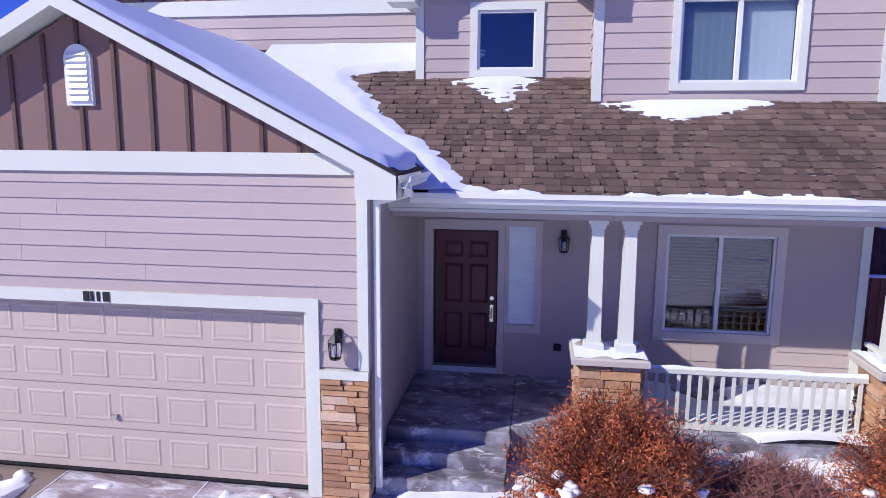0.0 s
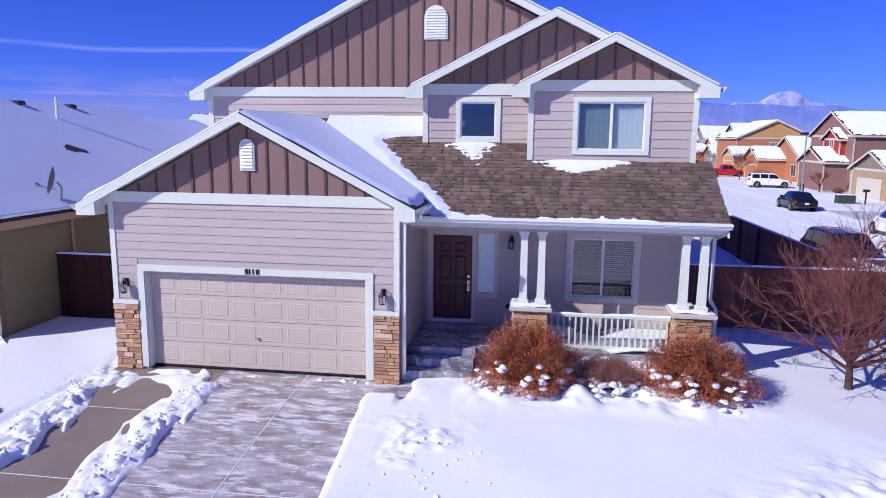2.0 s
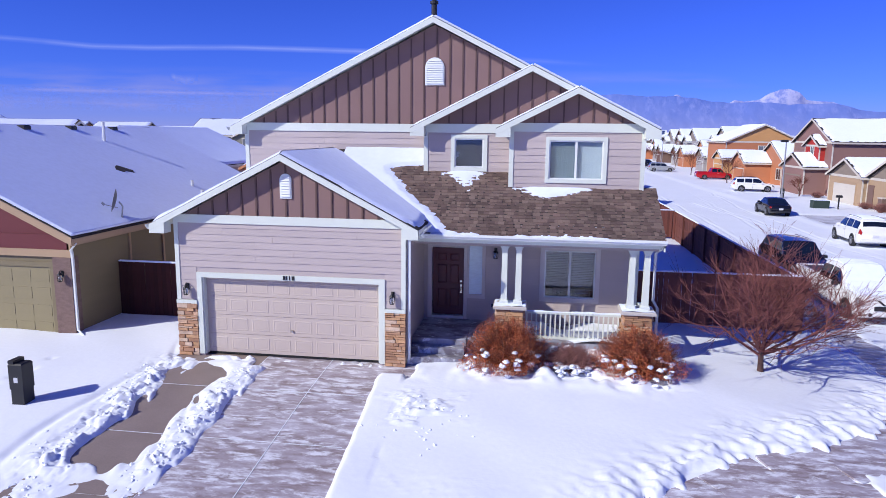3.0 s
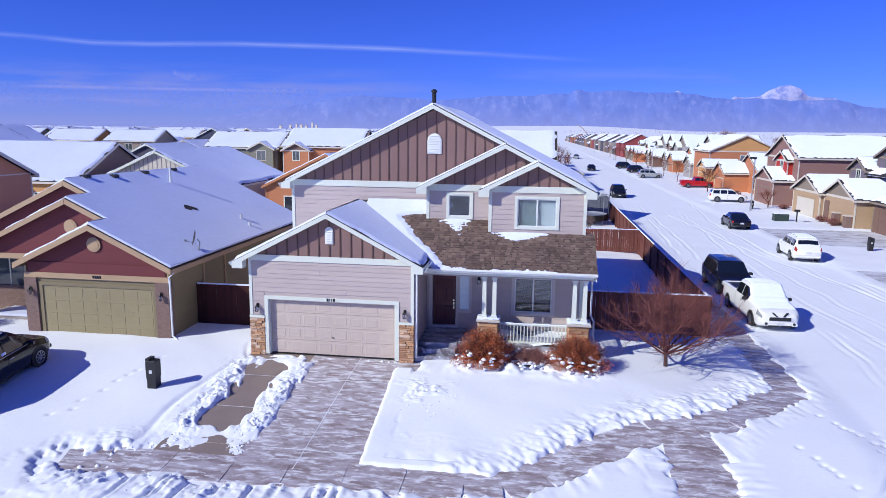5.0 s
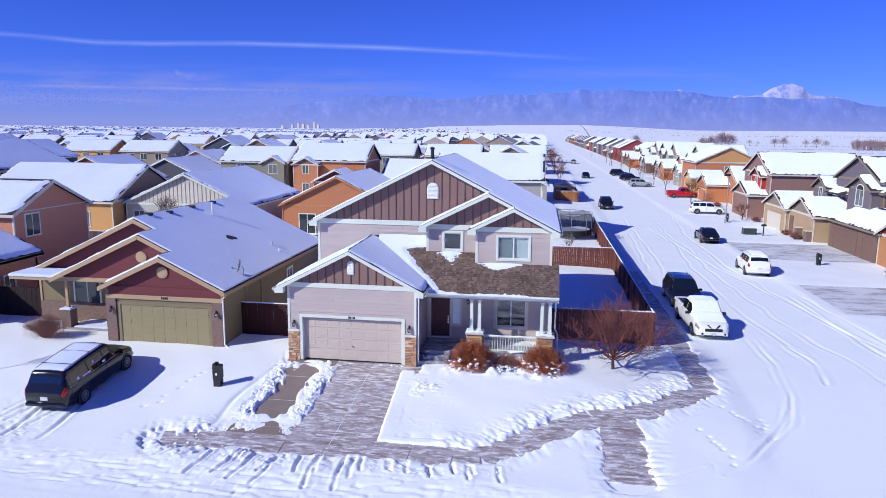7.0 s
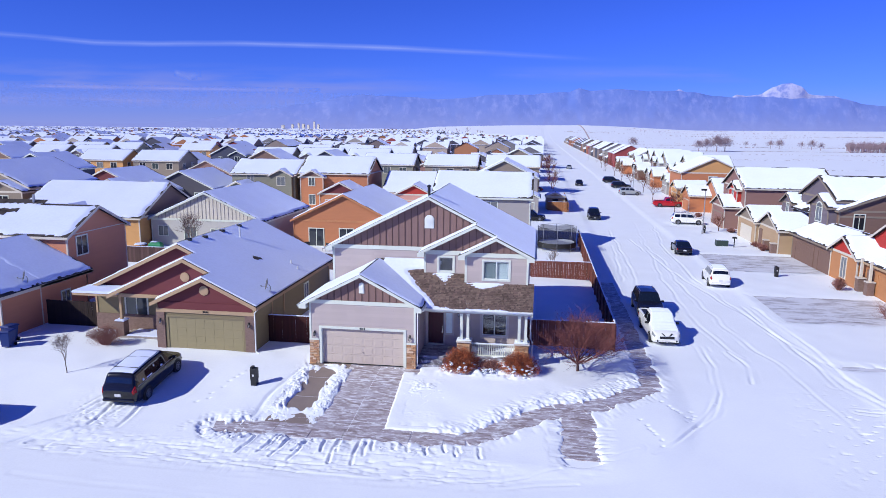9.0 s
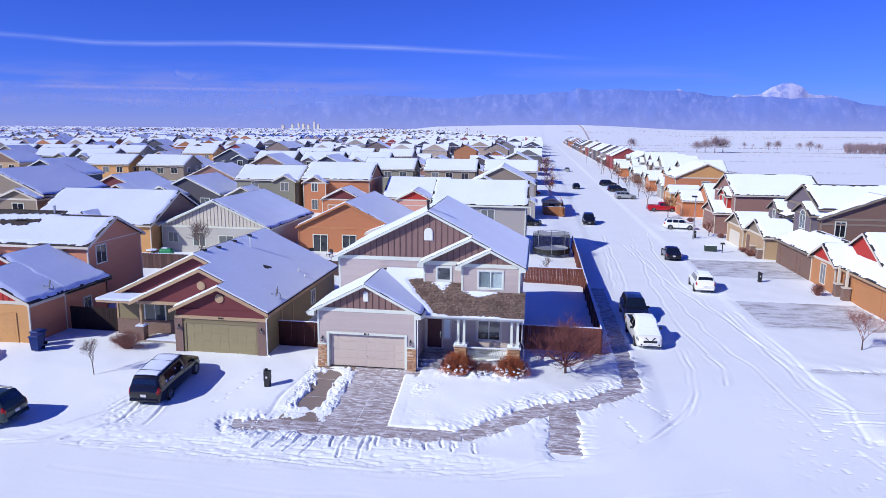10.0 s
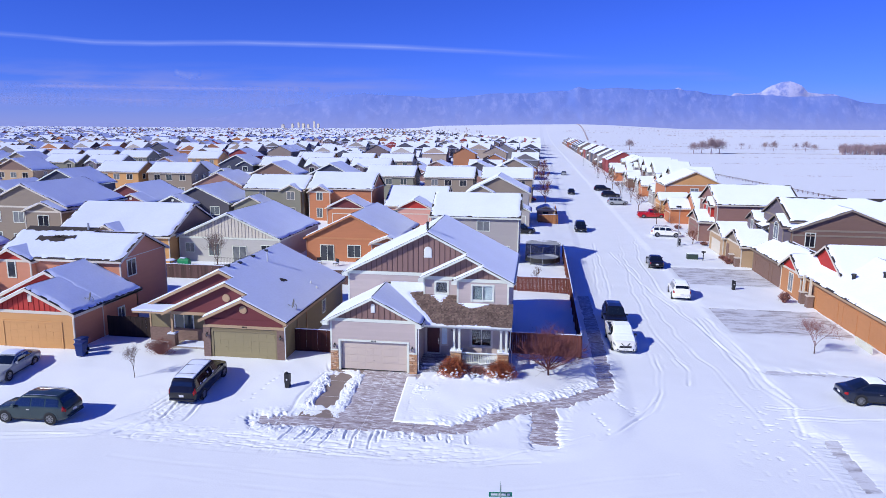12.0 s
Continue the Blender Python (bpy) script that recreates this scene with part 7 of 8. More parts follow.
part("porch_post", Geo().box(-16.95, -16.79, 2.62, 2.78, 1.1, 2.8), TAN, n1)
part("porch_pier", Geo().box(-17.15, -16.6, 2.42, 2.97, -0.4, 1.1), PIER, n1, "stone pier with a snowy cap")
part("pier_snow", Geo().cham(-17.2, -16.55, 2.38, 3.02, 1.1, 1.2, 0.04), ROOF_SNOW, n1)
part("porch_floor", Geo().box(-16.9, -13.4, 2.4, 4.0, -0.4, 0.12), CONCRETE, n1)
part("porch_snow", Geo().cham(-16.5, -13.5, 2.5, 3.9, 0.12, 0.20, 0.05), ROOF_SNOW, n1)
part("porch_roof", Geo().box(-19.9, -16.75, 2.2, 4.0, 2.78, 2.95), TAN, n1)
part("roof_snow", Geo().cham(-19.92, -16.72, 2.16, 3.98, 2.95, 3.10, 0.06), ROOF_SNOW, n1, "flat snow on the porch roof")
for x, y, z in ((-10.2, 1.1, 3.75), (-12.1, 2.35, 4.25)):
    part("round_vent", Geo().tube((x, y, z), (x, y - 0.06, z), 0.30, n=20), TAN, n1, "round tan gable vent")
    part("vent_slats", Geo().tube((x, y - 0.05, z), (x, y - 0.075, z), 0.23, n=20), TAN, n1)
for i in range(4):
    part("house_number", Geo().box(-10.32 + i * 0.1, -10.25 + i * 0.1, 1.005, 1.02, 2.36, 2.47), IRON, n1)
house_window(n1, side(-7.1, 10.5, 1.7, 90), 0.8, 1.0)
spout(n1, [(-6.72, 0.85, 2.75), (-6.95, 0.95, 2.55), (-7.0, 1.05, 2.4), (-7.0, 1.05, 0.1), (-6.7, 0.85, 0.02)])
for x, y, h in ((-12.0, 10.2, 0.75), (-8.15, 10.3, 0.2), (-7.5, 9.9, 0.15)):
    part("vent_pipe", Geo().tube((x, y, 2.95 + 0.48 * (-7.1 - x)), (x, y, 3.25 + 0.48 * (-7.1 - x) + h), 0.06 if h < 1 else 0.09, n=8), VINYL if h < 1 else GALV, n1)
slid = [(-9.75, 7.55), (-9.55, 7.75), (-9.62, 7.95), (-9.45, 8.25), (-9.62, 8.4), (-9.85, 8.2), (-10.05, 8.0), (-9.95, 7.75)]
part("bare_patch", Geo().slab([(x, y, nz(x) + 0.125) for x, y in slid], 0.05), ROOFING, n1, "dark shingles where the snow slid off")
for x, y in ((-13.25, 5.1), (-13.05, 6.9), (-13.1, 9.6), (-13.1, 12.4)):
    z = 3.17 + 0.48 * (-7.1 - x)
    part("roof_vent", Geo().cham(x - 0.18, x + 0.18, y - 0.18, y + 0.18, z - 0.1, z + 0.13, 0.04), PLASTIC_DARK, n1)
for x in (-13.1, -7.33):
    coach_lamp(pose(x, 1.0, 1.75), "black wall lantern on dark stone")

# the orange two-storey house beyond it
PEACH = wall_mat("peach", (0.52, 0.22, 0.13))
n2 = thing("orange_house", "two-storey orange house with red board-and-batten gables", "house")
block(n2, -31.1, -23.85, 0.7, 9.0, 2.95, "y", YELLOW, BRICKRED, CREAM, 0.49, batten=mat("red_batten", (0.30, 0.02, 0.015)), drop=0.02)
block(n2, -33.2, -23.85, 4.2, 9.0, 2.95, "y", PEACH, BRICKRED, CREAM, 0.49)
block(n2, -37.2, -25.3, 9.1, 16.3, 5.4, "x", PEACH, PEACH, CREAM, 0.50, bald=0.35)
block(n2, -37.4, -33.6, 8.5, 12.0, 5.2, "y", PEACH, BRICKRED, CREAM, 0.49)
part("gable_skin", Geo().box(-25.3, -25.26, 9.12, 16.28, 0, 5.38), PEACH, n2)
part("wall_skin", Geo().box(-23.85, -23.81, 0.75, 9.0, 0, 2.9), PEACH, n2)
house_garage(n2, side(-27.4, 0.7, -0.1, 0), 4.88, YELLOW, YELLOW)
house_window(n2, side(-25.26, 10.7, 4.46, 90), 1.2, 1.4)
house_window(n2, side(-35.5, 8.5, 4.4, 0), 0.7, 1.5)
house_window(n2, side(-23.81, 6.6, 1.3, 90), 0.8, 1.1)
part("vent", Geo().box(-27.5, -27.2, 0.62, 0.7, 3.7, 4.3), CREAM, n2)
part("flue", Geo().tube((-30.6, 12.6, 7.0), (-30.6, 12.6, 8.1), 0.1, n=8), GALV, n2)
slope2 = lambda y: 5.4 + 0.5 * (y - 9.1) + 0.29
rnd = random.Random(12)
for xa, xb, ya, yb in ((-36.9, -33.0, 12.35, 12.95), (-33.2, -29.6, 12.45, 12.95), (-34.9, -32.0, 10.9, 11.6), (-33.4, -31.2, 11.3, 11.75)):
    xs = np.linspace(xa, xb, 12)
    rim = [(x, ya + rnd.uniform(-0.12, 0.18) * (0 < k < 11)) for k, x in enumerate(xs)] + [(x, yb + (rnd.uniform(-0.15, 0.1) * (0 < k < 11) if yb < 12.9 else 0)) for k, x in reversed(list(enumerate(xs)))]
    part("bare_patch", Geo().slab([(x, y, slope2(y)) for x, y in rim], 0.04), ROOFING, n2, "shingles showing where the snow slid off")

# houses behind, their backs to the yards
h = thing("orange_ranch", "orange ranch house with a snowy gable roof", "house")
block(h, -18.3, -6.3, 38.0, 52.0, 3.1, "y", ORANGE, ORANGE, mat("orange_trim", (0.5, 0.22, 0.10)), 0.49)
block(h, -9.4, -5.2, 37.0, 41.0, 2.7, "y", ORANGE, ORANGE, CREAM, 0.40)
house_window(h, side(-15.6, 38.0, 1.1, 0), 1.7, 2.0)
house_window(h, side(-12.0, 38.0, 1.4, 0), 1.6, 1.5)
house_window(h, side(-7.4, 37.0, 1.4, 0), 1.4, 1.3)
for x, y, a in ((-15.9, 35.6, 20), (-13.6, 35.2, -30), (-10.6, 35.4, 75)):
    pc = thing("patio_chair", "dark patio chair dusted with snow behind the orange house", "chair", pose(x, y, float(grade(x, y)), 0, 0, a), "patio chairs")
    part("seat", Geo().cham(-0.28, 0.28, -0.28, 0.28, 0.38, 0.46, 0.02), PLASTIC_DARK, pc)
    part("backrest", Geo().cham(-0.28, 0.28, 0.24, 0.30, 0.46, 0.95, 0.02), PLASTIC_DARK, pc)
    part("seat_snow", Geo().cham(-0.26, 0.26, -0.26, 0.22, 0.46, 0.54, 0.04), ROOF_SNOW, pc)
    for sx in (-0.25, 0.25):
        for sy in (-0.25, 0.25):
            part("leg", Geo().tube((sx, sy, 0), (sx, sy, 0.40), 0.02, n=6), PLASTIC_DARK, pc)
rl = thing("deck_railing", "dark metal railing round a small deck", "railing", pose(-28.8, 33.2, float(grade(-28, 33))))
for k in range(27):
    part("baluster", Geo().tube((k * 0.2, 0, 0.1), (k * 0.2, 0, 1.0), 0.012, n=5), IRON, rl)
for z in (0.12, 1.0):
    part("rail", Geo().box(0, 5.2, -0.02, 0.02, z - 0.02, z + 0.02), IRON, rl)
tarp = thing("covered_grill", "barbecue grill under a green cover", "grill", pose(-32.4, 32.4, float(grade(-32, 32))))
part("cover", Geo().cham(-0.75, 0.75, -0.35, 0.35, 0.05, 0.95, 0.2), mat("green_tarp", (0.01, 0.22, 0.09), 0.5), tarp, bevel=0.06)
part("cover_snow", Geo().cham(-0.5, 0.2, -0.25, 0.2, 0.94, 1.02, 0.05), ROOF_SNOW, tarp)
pt = thing("patio_table", "dark round patio table with snow on it", "table", pose(-34.0, 32.0, float(grade(-34, 32))))
part("tabletop", Geo().tube((0, 0, 0.68), (0, 0, 0.72), 0.7, n=18), PLASTIC_DARK, pt)
part("pedestal", Geo().tube((0, 0, 0), (0, 0, 0.68), 0.06, n=8), PLASTIC_DARK, pt)
part("table_snow", Geo().tube((0, 0, 0.72), (0, 0, 0.82), 0.66, 0.55, 18), ROOF_SNOW, pt)
h = thing("pale_ranch", "pale grey ranch house with a board-and-batten gable", "house")
block(h, -34.3, -20.9, 35.0, 50.0, 3.2, "y", PALE, CREAM, WHITE, 0.45, batten=GREY)
house_window(h, side(-32.9, 35.0, 1.8, 0), 1.1, 1.1)
house_window(h, side(-29.6, 35.0, 1.6, 0), 1.4, 1.5)
house_window(h, side(-22.6, 35.0, 1.7, 0), 1.3, 1.2)
house_window(h, side(-26.2, 35.0, 1.1, 0), 1.7, 2.0)
h = thing("brown_ranch", "brown and ochre ranch house with a broad snowy roof", "house")
block(h, -50.0, -34.6, 33.0, 46.0, 3.5, "x", YELLOW, BROWN, CREAM, 0.5)
block(h, -45.5, -40.0, 32.4, 38.0, 3.3, "y", YELLOW, TAN, CREAM, 0.5)
house_window(h, side(-38.0, 33.0, 1.6, 0), 1.5, 1.5)
house_window(h, side(-34.6, 36.5, 1.8, 90), 0.7, 1.3)
h = thing("taupe_house", "two-storey taupe house with snowy gables", "house")
block(h, -66.0, -52.9, 39.0, 52.0, 6.0, "y", TAUPE, TAUPE, CREAM, 0.46)
block(h, -58.2, -52.8, 37.6, 42.0, 5.6, "y", TAUPE, TAUPE, CREAM, 0.42)
for x, z, y in ((-64, 4.5, 39), (-60.4, 4.5, 39), (-55.5, 4.3, 37.6), (-64, 1.6, 39), (-60.6, 1.4, 39)):
    house_window(h, side(x, y, z, 0), 1.5, 1.4)
h = thing("grey_house", "two-storey grey house with a long snowy roof", "house")
block(h, -2.2, 8.9, 40.6, 50.2, 6.0, "x", GREY, GREY, WHITE, 0.5)
for x, z in ((-0.6, 4.8), (4.4, 4.8), (3.9, 1.6), (7.0, 1.6)):
    house_window(h, side(x, 40.6, z, 0), 1.5, 1.2)
h = thing("orange_house", "two-storey orange house across the next street", "house")
block(h, -31.2, -19.2, 76.0, 86.0, 6.0, "x", ORANGE, ORANGE, CREAM, 0.5)
block(h, -30.8, -26.8, 74.8, 80.0, 5.4, "y", ORANGE, BROWN, CREAM, 0.5)
block(h, -26.0, -19.0, 70.5, 77.0, 3.0, "y", ORANGE, MAROON, CREAM, 0.5)
house_window(h, side(-28.8, 74.8, 4.6, 0), 1.0, 1.4)
house_window(h, side(-28.8, 74.8, 1.5, 0), 1.0, 1.6)
house_garage(h, side(-22.5, 70.5, -0.2, 0), 4.88, ORANGE, CREAM)
h = thing("pink_ranch", "pink ranch house with red gables across the next street", "house")
block(h, -16.5, -5.5, 76.0, 88.0, 3.0, "x", PINK, PINK, CREAM, 0.5)
block(h, -13.5, -7.5, 72.5, 78.0, 3.0, "y", PINK, BRICKRED, CREAM, 0.5)
house_window(h, side(-14.8, 76.0, 1.5, 0), 1.4, 1.3)
house_garage(h, side(-10.5, 72.5, -0.2, 0), 4.88, PINK, CREAM)
shed = thing("garden_shed", "small tan garden shed with a dark doorway", "shed")
block(shed, 11.2, 14.4, 81.5, 84.5, 2.3, "y", TAN, TAN, CREAM, 0.35, over=0.2)
part("shed_door", Geo().box(12.3, 13.3, 81.44, 81.5, -0.2, 1.9), PLASTIC_DARK, shed)


# ---- street rows from a few house patterns ----
def two_storey(label, wall, gable, trim, flip=1):
    h = thing("two_storey_house", label, "house", None, "houses of the estate")
    sx = lambda a, b: (a, b) if flip > 0 else (-b, -a)
    block(h, *sx(-5.6, 5.6), 4.0, 13.5, 5.7, "y", wall, gable, trim, 0.5, simple=True)
    block(h, *sx(0.6, 5.6), 3.0, 7.0, 5.6, "y", wall, gable, trim, 0.5, drop=0.02, simple=True)
    block(h, *sx(-5.9, 0.5), -0.5, 5.0, 2.9, "y", wall, gable, trim, 0.5, drop=0.02, simple=True)
    block(h, *sx(0.4, 5.9), 1.2, 4.0, 2.7, "x", wall, wall, trim, 0.45, z0=2.5, frieze=False, simple=True)
    house_garage(h, side(flip * -2.7, -0.5, -0.2, 0), 4.88, wall, trim)
    for x, y, z, w, t in ((3.2, 3.0, 4.5, 1.5, 1.3), (-2.5, 4.0, 4.6, 0.9, 1.0), (3.6, 4.0, 1.5, 1.5, 1.4)):
        house_window(h, side(flip * x, y, z, 0), w, t, trim)
    for x, z in ((-3.4, 4.4), (0.0, 4.4), (3.4, 4.4), (-3.0, 1.4), (2.6, 1.4)):
        house_window(h, side(flip * x, 13.5, z, 180), 1.5, 1.3, trim)
    for sgn in (-1, 1):
        house_window(h, side(sgn * 5.6, 9.0, 4.4, 90 * sgn), 1.0, 1.2, trim)
    part("post", Geo().box(flip * 5.4 - 0.1, flip * 5.4 + 0.1, 1.3, 1.5, -0.2, 2.5), trim, h)
    return h


def side_gabled(label, wall, gable, trim, flip=1):
    h = thing("two_storey_house", label, "house", None, "houses of the estate")
    sx = lambda a, b: (a, b) if flip > 0 else (-b, -a)
    block(h, -5.8, 5.8, 4.0, 13.0, 5.7, "x", wall, wall, trim, 0.5, simple=True, bald=0.5)
    block(h, *sx(1.6, 5.4), 3.2, 8.0, 5.5, "y", wall, gable, trim, 0.5, simple=True)
    block(h, *sx(-6.0, 0.3), -0.5, 5.0, 2.9, "y", wall, gable, trim, 0.5, simple=True)
    house_garage(h, side(flip * -2.85, -0.5, -0.2, 0), 4.88, wall, trim)
    for x, y, z, w, t in ((3.5, 3.2, 4.5, 1.4, 1.4), (-2.4, 4.0, 4.7, 1.2, 1.0), (3.5, 3.2, 1.5, 1.5, 1.4)):
        house_window(h, side(flip * x, y, z, 0), w, t, trim)
    for x, z in ((-3.4, 4.4), (0.2, 4.4), (3.4, 4.4), (-3.0, 1.3), (2.6, 1.4)):
        house_window(h, side(flip * x, 13.0, z, 180), 1.5, 1.3, trim)
    for sgn in (-1, 1):
        for y, z in ((6.5, 4.4), (10.5, 4.4), (10.5, 1.4)):
            house_window(h, side(sgn * 5.8, y, z, 90 * sgn), 1.1, 1.2, trim)
    return h


def ranch(label, wall, gable, trim, flip=1):
    h = thing("ranch_house", label, "house", None, "houses of the estate")
    sx = lambda a, b: (a, b) if flip > 0 else (-b, -a)
    block(h, -6.2, 6.2, 3.0, 15.0, 2.95, "y", wall, gable, trim, 0.47, simple=True)
    block(h, *sx(-0.2, 6.2), -0.5, 5.0, 2.95, "y", wall, gable, trim, 0.47, drop=0.03, simple=True)
    house_garage(h, side(flip * 3.0, -0.5, -0.2, 0), 4.88, wall, trim)
    house_window(h, side(flip * -3.4, 3.0, 1.5, 0), 1.7, 1.4, trim)
    for x in (-4.0, -0.5, 3.5):
        house_window(h, side(flip * x, 15.0, 1.5, 180), 1.6, 1.4, trim)
    part("round_vent", Geo().tube((flip * 3.0, -0.5, 3.7), (flip * 3.0, -0.56, 3.7), 0.28, n=16), trim, h)
    for sgn in (-1, 1):
        house_window(h, side(sgn * 6.2, 8.5, 1.6, 90 * sgn), 1.0, 1.1, trim)
    return h


KINDS = [(two_storey, "two-storey brown house with a snowy roof", BROWN, BROWN, CREAM, 1), (side_gabled, "two-storey taupe house with a snowy roof", TAUPE, BRICKRED, CREAM, 1),
         (ranch, "orange ranch house with a snowy roof", ORANGE, ORANGE, CREAM, -1), (two_storey, "two-storey grey house with a snowy roof", GREY, TAUPE, WHITE, -1),
         (side_gabled, "two-storey slate house with white trim", SLATE, SLATE, WHITE, -1), (ranch, "tan ranch house with a snowy roof", TAN, MAROON, CREAM, 1),
         (side_gabled, "two-storey ochre house with a snowy roof", YELLOW, BROWN, CREAM, 1), (two_storey, "two-storey navy house with white trim", NAVY, NAVY, WHITE, 1),
         (two_storey, "two-storey tan house with a snowy roof", TAN, BROWN, CREAM, 1), (ranch, "rose-brown ranch house with a snowy roof", ROSE, ROSE, CREAM, 1),
         (side_gabled, "two-storey grey-green house with a snowy roof", SAGE, SAGE, CREAM, 1), (ranch, "dark slate ranch house with round gable vents", DARKSLATE, DARKSLATE, WHITE, -1)]
BUILT = {}


def place(kind, x, y, a):
    z = float(grade(x, y)) + 0.05
    m = pose(x, y, z, 0, 0, a)
    if kind not in BUILT:
        f, label, *rest = KINDS[kind]
        BUILT[kind] = f(label, *rest)
        BUILT[kind].matrix_world = m
        return BUILT[kind]
    return copy_thing(BUILT[kind], m)


rr = random.Random(9)
# across the street, facing it
h = thing("ranch_house", "orange ranch house with red gables and a broad snowy roof", "house")
block(h, 38.8, 50.4, 8.2, 33.0, 2.45, "y", RUST, RUST, TAN, 0.40, bald=0.25)
block(h, 40.6, 46.0, 22.5, 31.9, 2.95, "x", BRICKRED, BRICKRED, CREAM, 0.56)
block(h, 38.35, 41.5, 27.3, 32.9, 2.55, "x", RUST, BRICKRED, CREAM, 0.52)
for yy, w in ((21.9, 4.88), (17.0, 2.6), (12.0, 2.6)):
    house_garage(h, side(38.8, yy, -0.4, -90), w, RUST, RUST)
house_window(h, side(38.35, 30.0, 1.2, -90), 1.1, 1.9, CREAM)
for yy in (24.9, 26.6):
    part("porch_post", Geo().box(38.3, 38.5, yy - 0.1, yy + 0.1, 0.9, 2.7), CREAM, h)
    part("porch_pier", Geo().box(38.1, 38.7, yy - 0.3, yy + 0.3, -0.5, 0.9), PIER, h)
    part("pier_cap", Geo().cham(38.05, 38.75, yy - 0.35, yy + 0.35, 0.9, 1.0, 0.03), CAPSTONE, h)
part("entry_door", Geo().box(38.74, 38.8, 25.3, 26.3, -0.3, 1.8), BROWN, h)
for x, y in ((41.6, 14.0), (42.5, 19.5), (40.8, 21.6)):
    z = 2.45 + 0.40 * (x - 38.8) + 0.2
    part("roof_vent", Geo().tube((x, y, z), (x, y, z + 0.5), 0.17, n=10).tube((x, y, z + 0.42), (x, y, z + 0.55), 0.26, 0.20, 10), PLASTIC_DARK, h, "dark round roof vent")
railing("white balustrade of the orange ranch house", (37.7, 10.2, -0.35), (37.7, 13.2, -0.35), False)
h = thing("brown_house", "brown two-storey house with slate dormers and snowy roofs", "house")
block(h, 38.5, 44.5, 32.9, 43.4, 2.55, "y", BROWN, BROWN, TAUPE, 0.45, bald=0.5)
block(h, 41.6, 54.0, 39.8, 45.5, 5.5, "y", BROWN, BROWN, TAUPE, 0.39)
block(h, 41.7, 55.0, 40.7, 50.7, 6.45, "x", SLATE, SLATE, TAUPE, 0.45, bald=0.9)
block(h, 40.7, 46.0, 40.4, 45.2, 5.75, "x", SLATE, SLATE, TAUPE, 0.47)
block(h, 40.7, 46.0, 50.4, 54.2, 5.1, "x", SLATE, SLATE, TAUPE, 0.55)
part("wall", Geo().box(41.2, 46.0, 45.2, 50.4, -0.4, 4.9), BROWN, h)
ledge = drift([(40.4, 45.2, 4.6), (42.2, 45.2, 5.5), (42.2, 50.4, 5.5), (40.4, 50.4, 4.6)], 0.1, 0.2, 3)
part("roof", Geo().slab([(40.4, 45.2, 4.6), (42.2, 45.2, 5.5), (42.2, 50.4, 5.5), (40.4, 50.4, 4.6)][::-1], 0.1), ROOFING, h)
smooth(part("roof_snow", ledge, ROOF_SNOW, h, "snow on the roof slope", recalc=False))
for yy, w in ((39.9, 4.88), (34.9, 2.6)):
    house_garage(h, side(38.5, yy, -0.4, -90), w, BROWN, BROWN)
aw = house_window(h, side(40.7, 42.8, 4.75, -90), 1.5, 1.5)
part("arch_light", Geo().extrude([(-0.85, 0.78)] + [(0.85 * math.cos(a), 0.78 + 0.62 * math.sin(a)) for a in np.linspace(0, math.pi, 11)], "y", -0.05, 0.0), WHITE, aw, "white arched head of the window")
part("arch_pane", Geo().extrude([(-0.68, 0.84)] + [(0.68 * math.cos(a), 0.84 + 0.44 * math.sin(a)) for a in np.linspace(0, math.pi, 11)], "y", -0.06, -0.05), DARK_PANE, aw)
house_window(h, side(40.7, 52.3, 4.2, -90), 0.8, 1.6)
house_window(h, side(43.6, 39.8, 4.3, 0), 1.0, 1.6)
part("belt_board", Geo().box(41.58, 54.0, 39.76, 39.8, 4.75, 4.95), TAUPE, h)
h = thing("tan_house", "tan single-storey house with an arched entry and snowy roof", "house")
block(h, 36.9, 46.0, 51.5, 58.9, 2.55, "x", TAN, TAUPE, CREAM, 0.42)
block(h, 37.3, 45.0, 44.4, 51.4, 2.55, "x", TAN, TAUPE, CREAM, 0.45)
house_garage(h, side(36.9, 55.3, -0.4, -90), 4.88, CREAM, TAN)
part("arch_door", Geo().box(37.23, 37.3, 50.1, 51.2, -0.4, 1.9), BROWN, h)
for yy in (45.0, 47.6):
    part("stone_pier", Geo().box(36.7, 37.3, yy - 0.35, yy + 0.35, -0.5, 0.9), PIER, h)
    part("pier_cap", Geo().cham(36.65, 37.34, yy - 0.4, yy + 0.4, 0.9, 1.0, 0.03), CAPSTONE, h)
h = thing("rose_house", "two-storey rose-brown house with a red dormer", "house")
block(h, 39.0, 51.0, 64.0, 75.5, 5.8, "x", ROSE, ROSE, CREAM, 0.45, bald=0.3)
block(h, 38.4, 43.0, 66.0, 70.2, 5.4, "x", BRICKRED, BRICKRED, CREAM, 0.5)
block(h, 36.6, 41.0, 65.0, 72.0, 2.9, "x", ROSE, ROSE, CREAM, 0.4)
house_garage(h, side(36.6, 68.5, -0.3, -90), 4.88, ROSE, TAUPE)
house_window(h, side(46.5, 64.0, 4.6, 0), 2.2, 1.3)
house_window(h, side(38.4, 68.1, 4.6, -90), 0.9, 1.4)
h = thing("orange_house", "orange two-storey house with a broad gable", "house")
block(h, 38.2, 50.2, 104.0, 116.0, 5.6, "y", ORANGE, YELLOW, CREAM, 0.46)
block(h, 36.4, 42.0, 98.5, 104.0, 2.9, "x", YELLOW, YELLOW, CREAM, 0.42)
house_garage(h, side(36.4, 101.2, -0.3, -90), 4.88, YELLOW, CREAM)
house_window(h, side(44.2, 104.0, 4.2, 0), 1.5, 1.3)
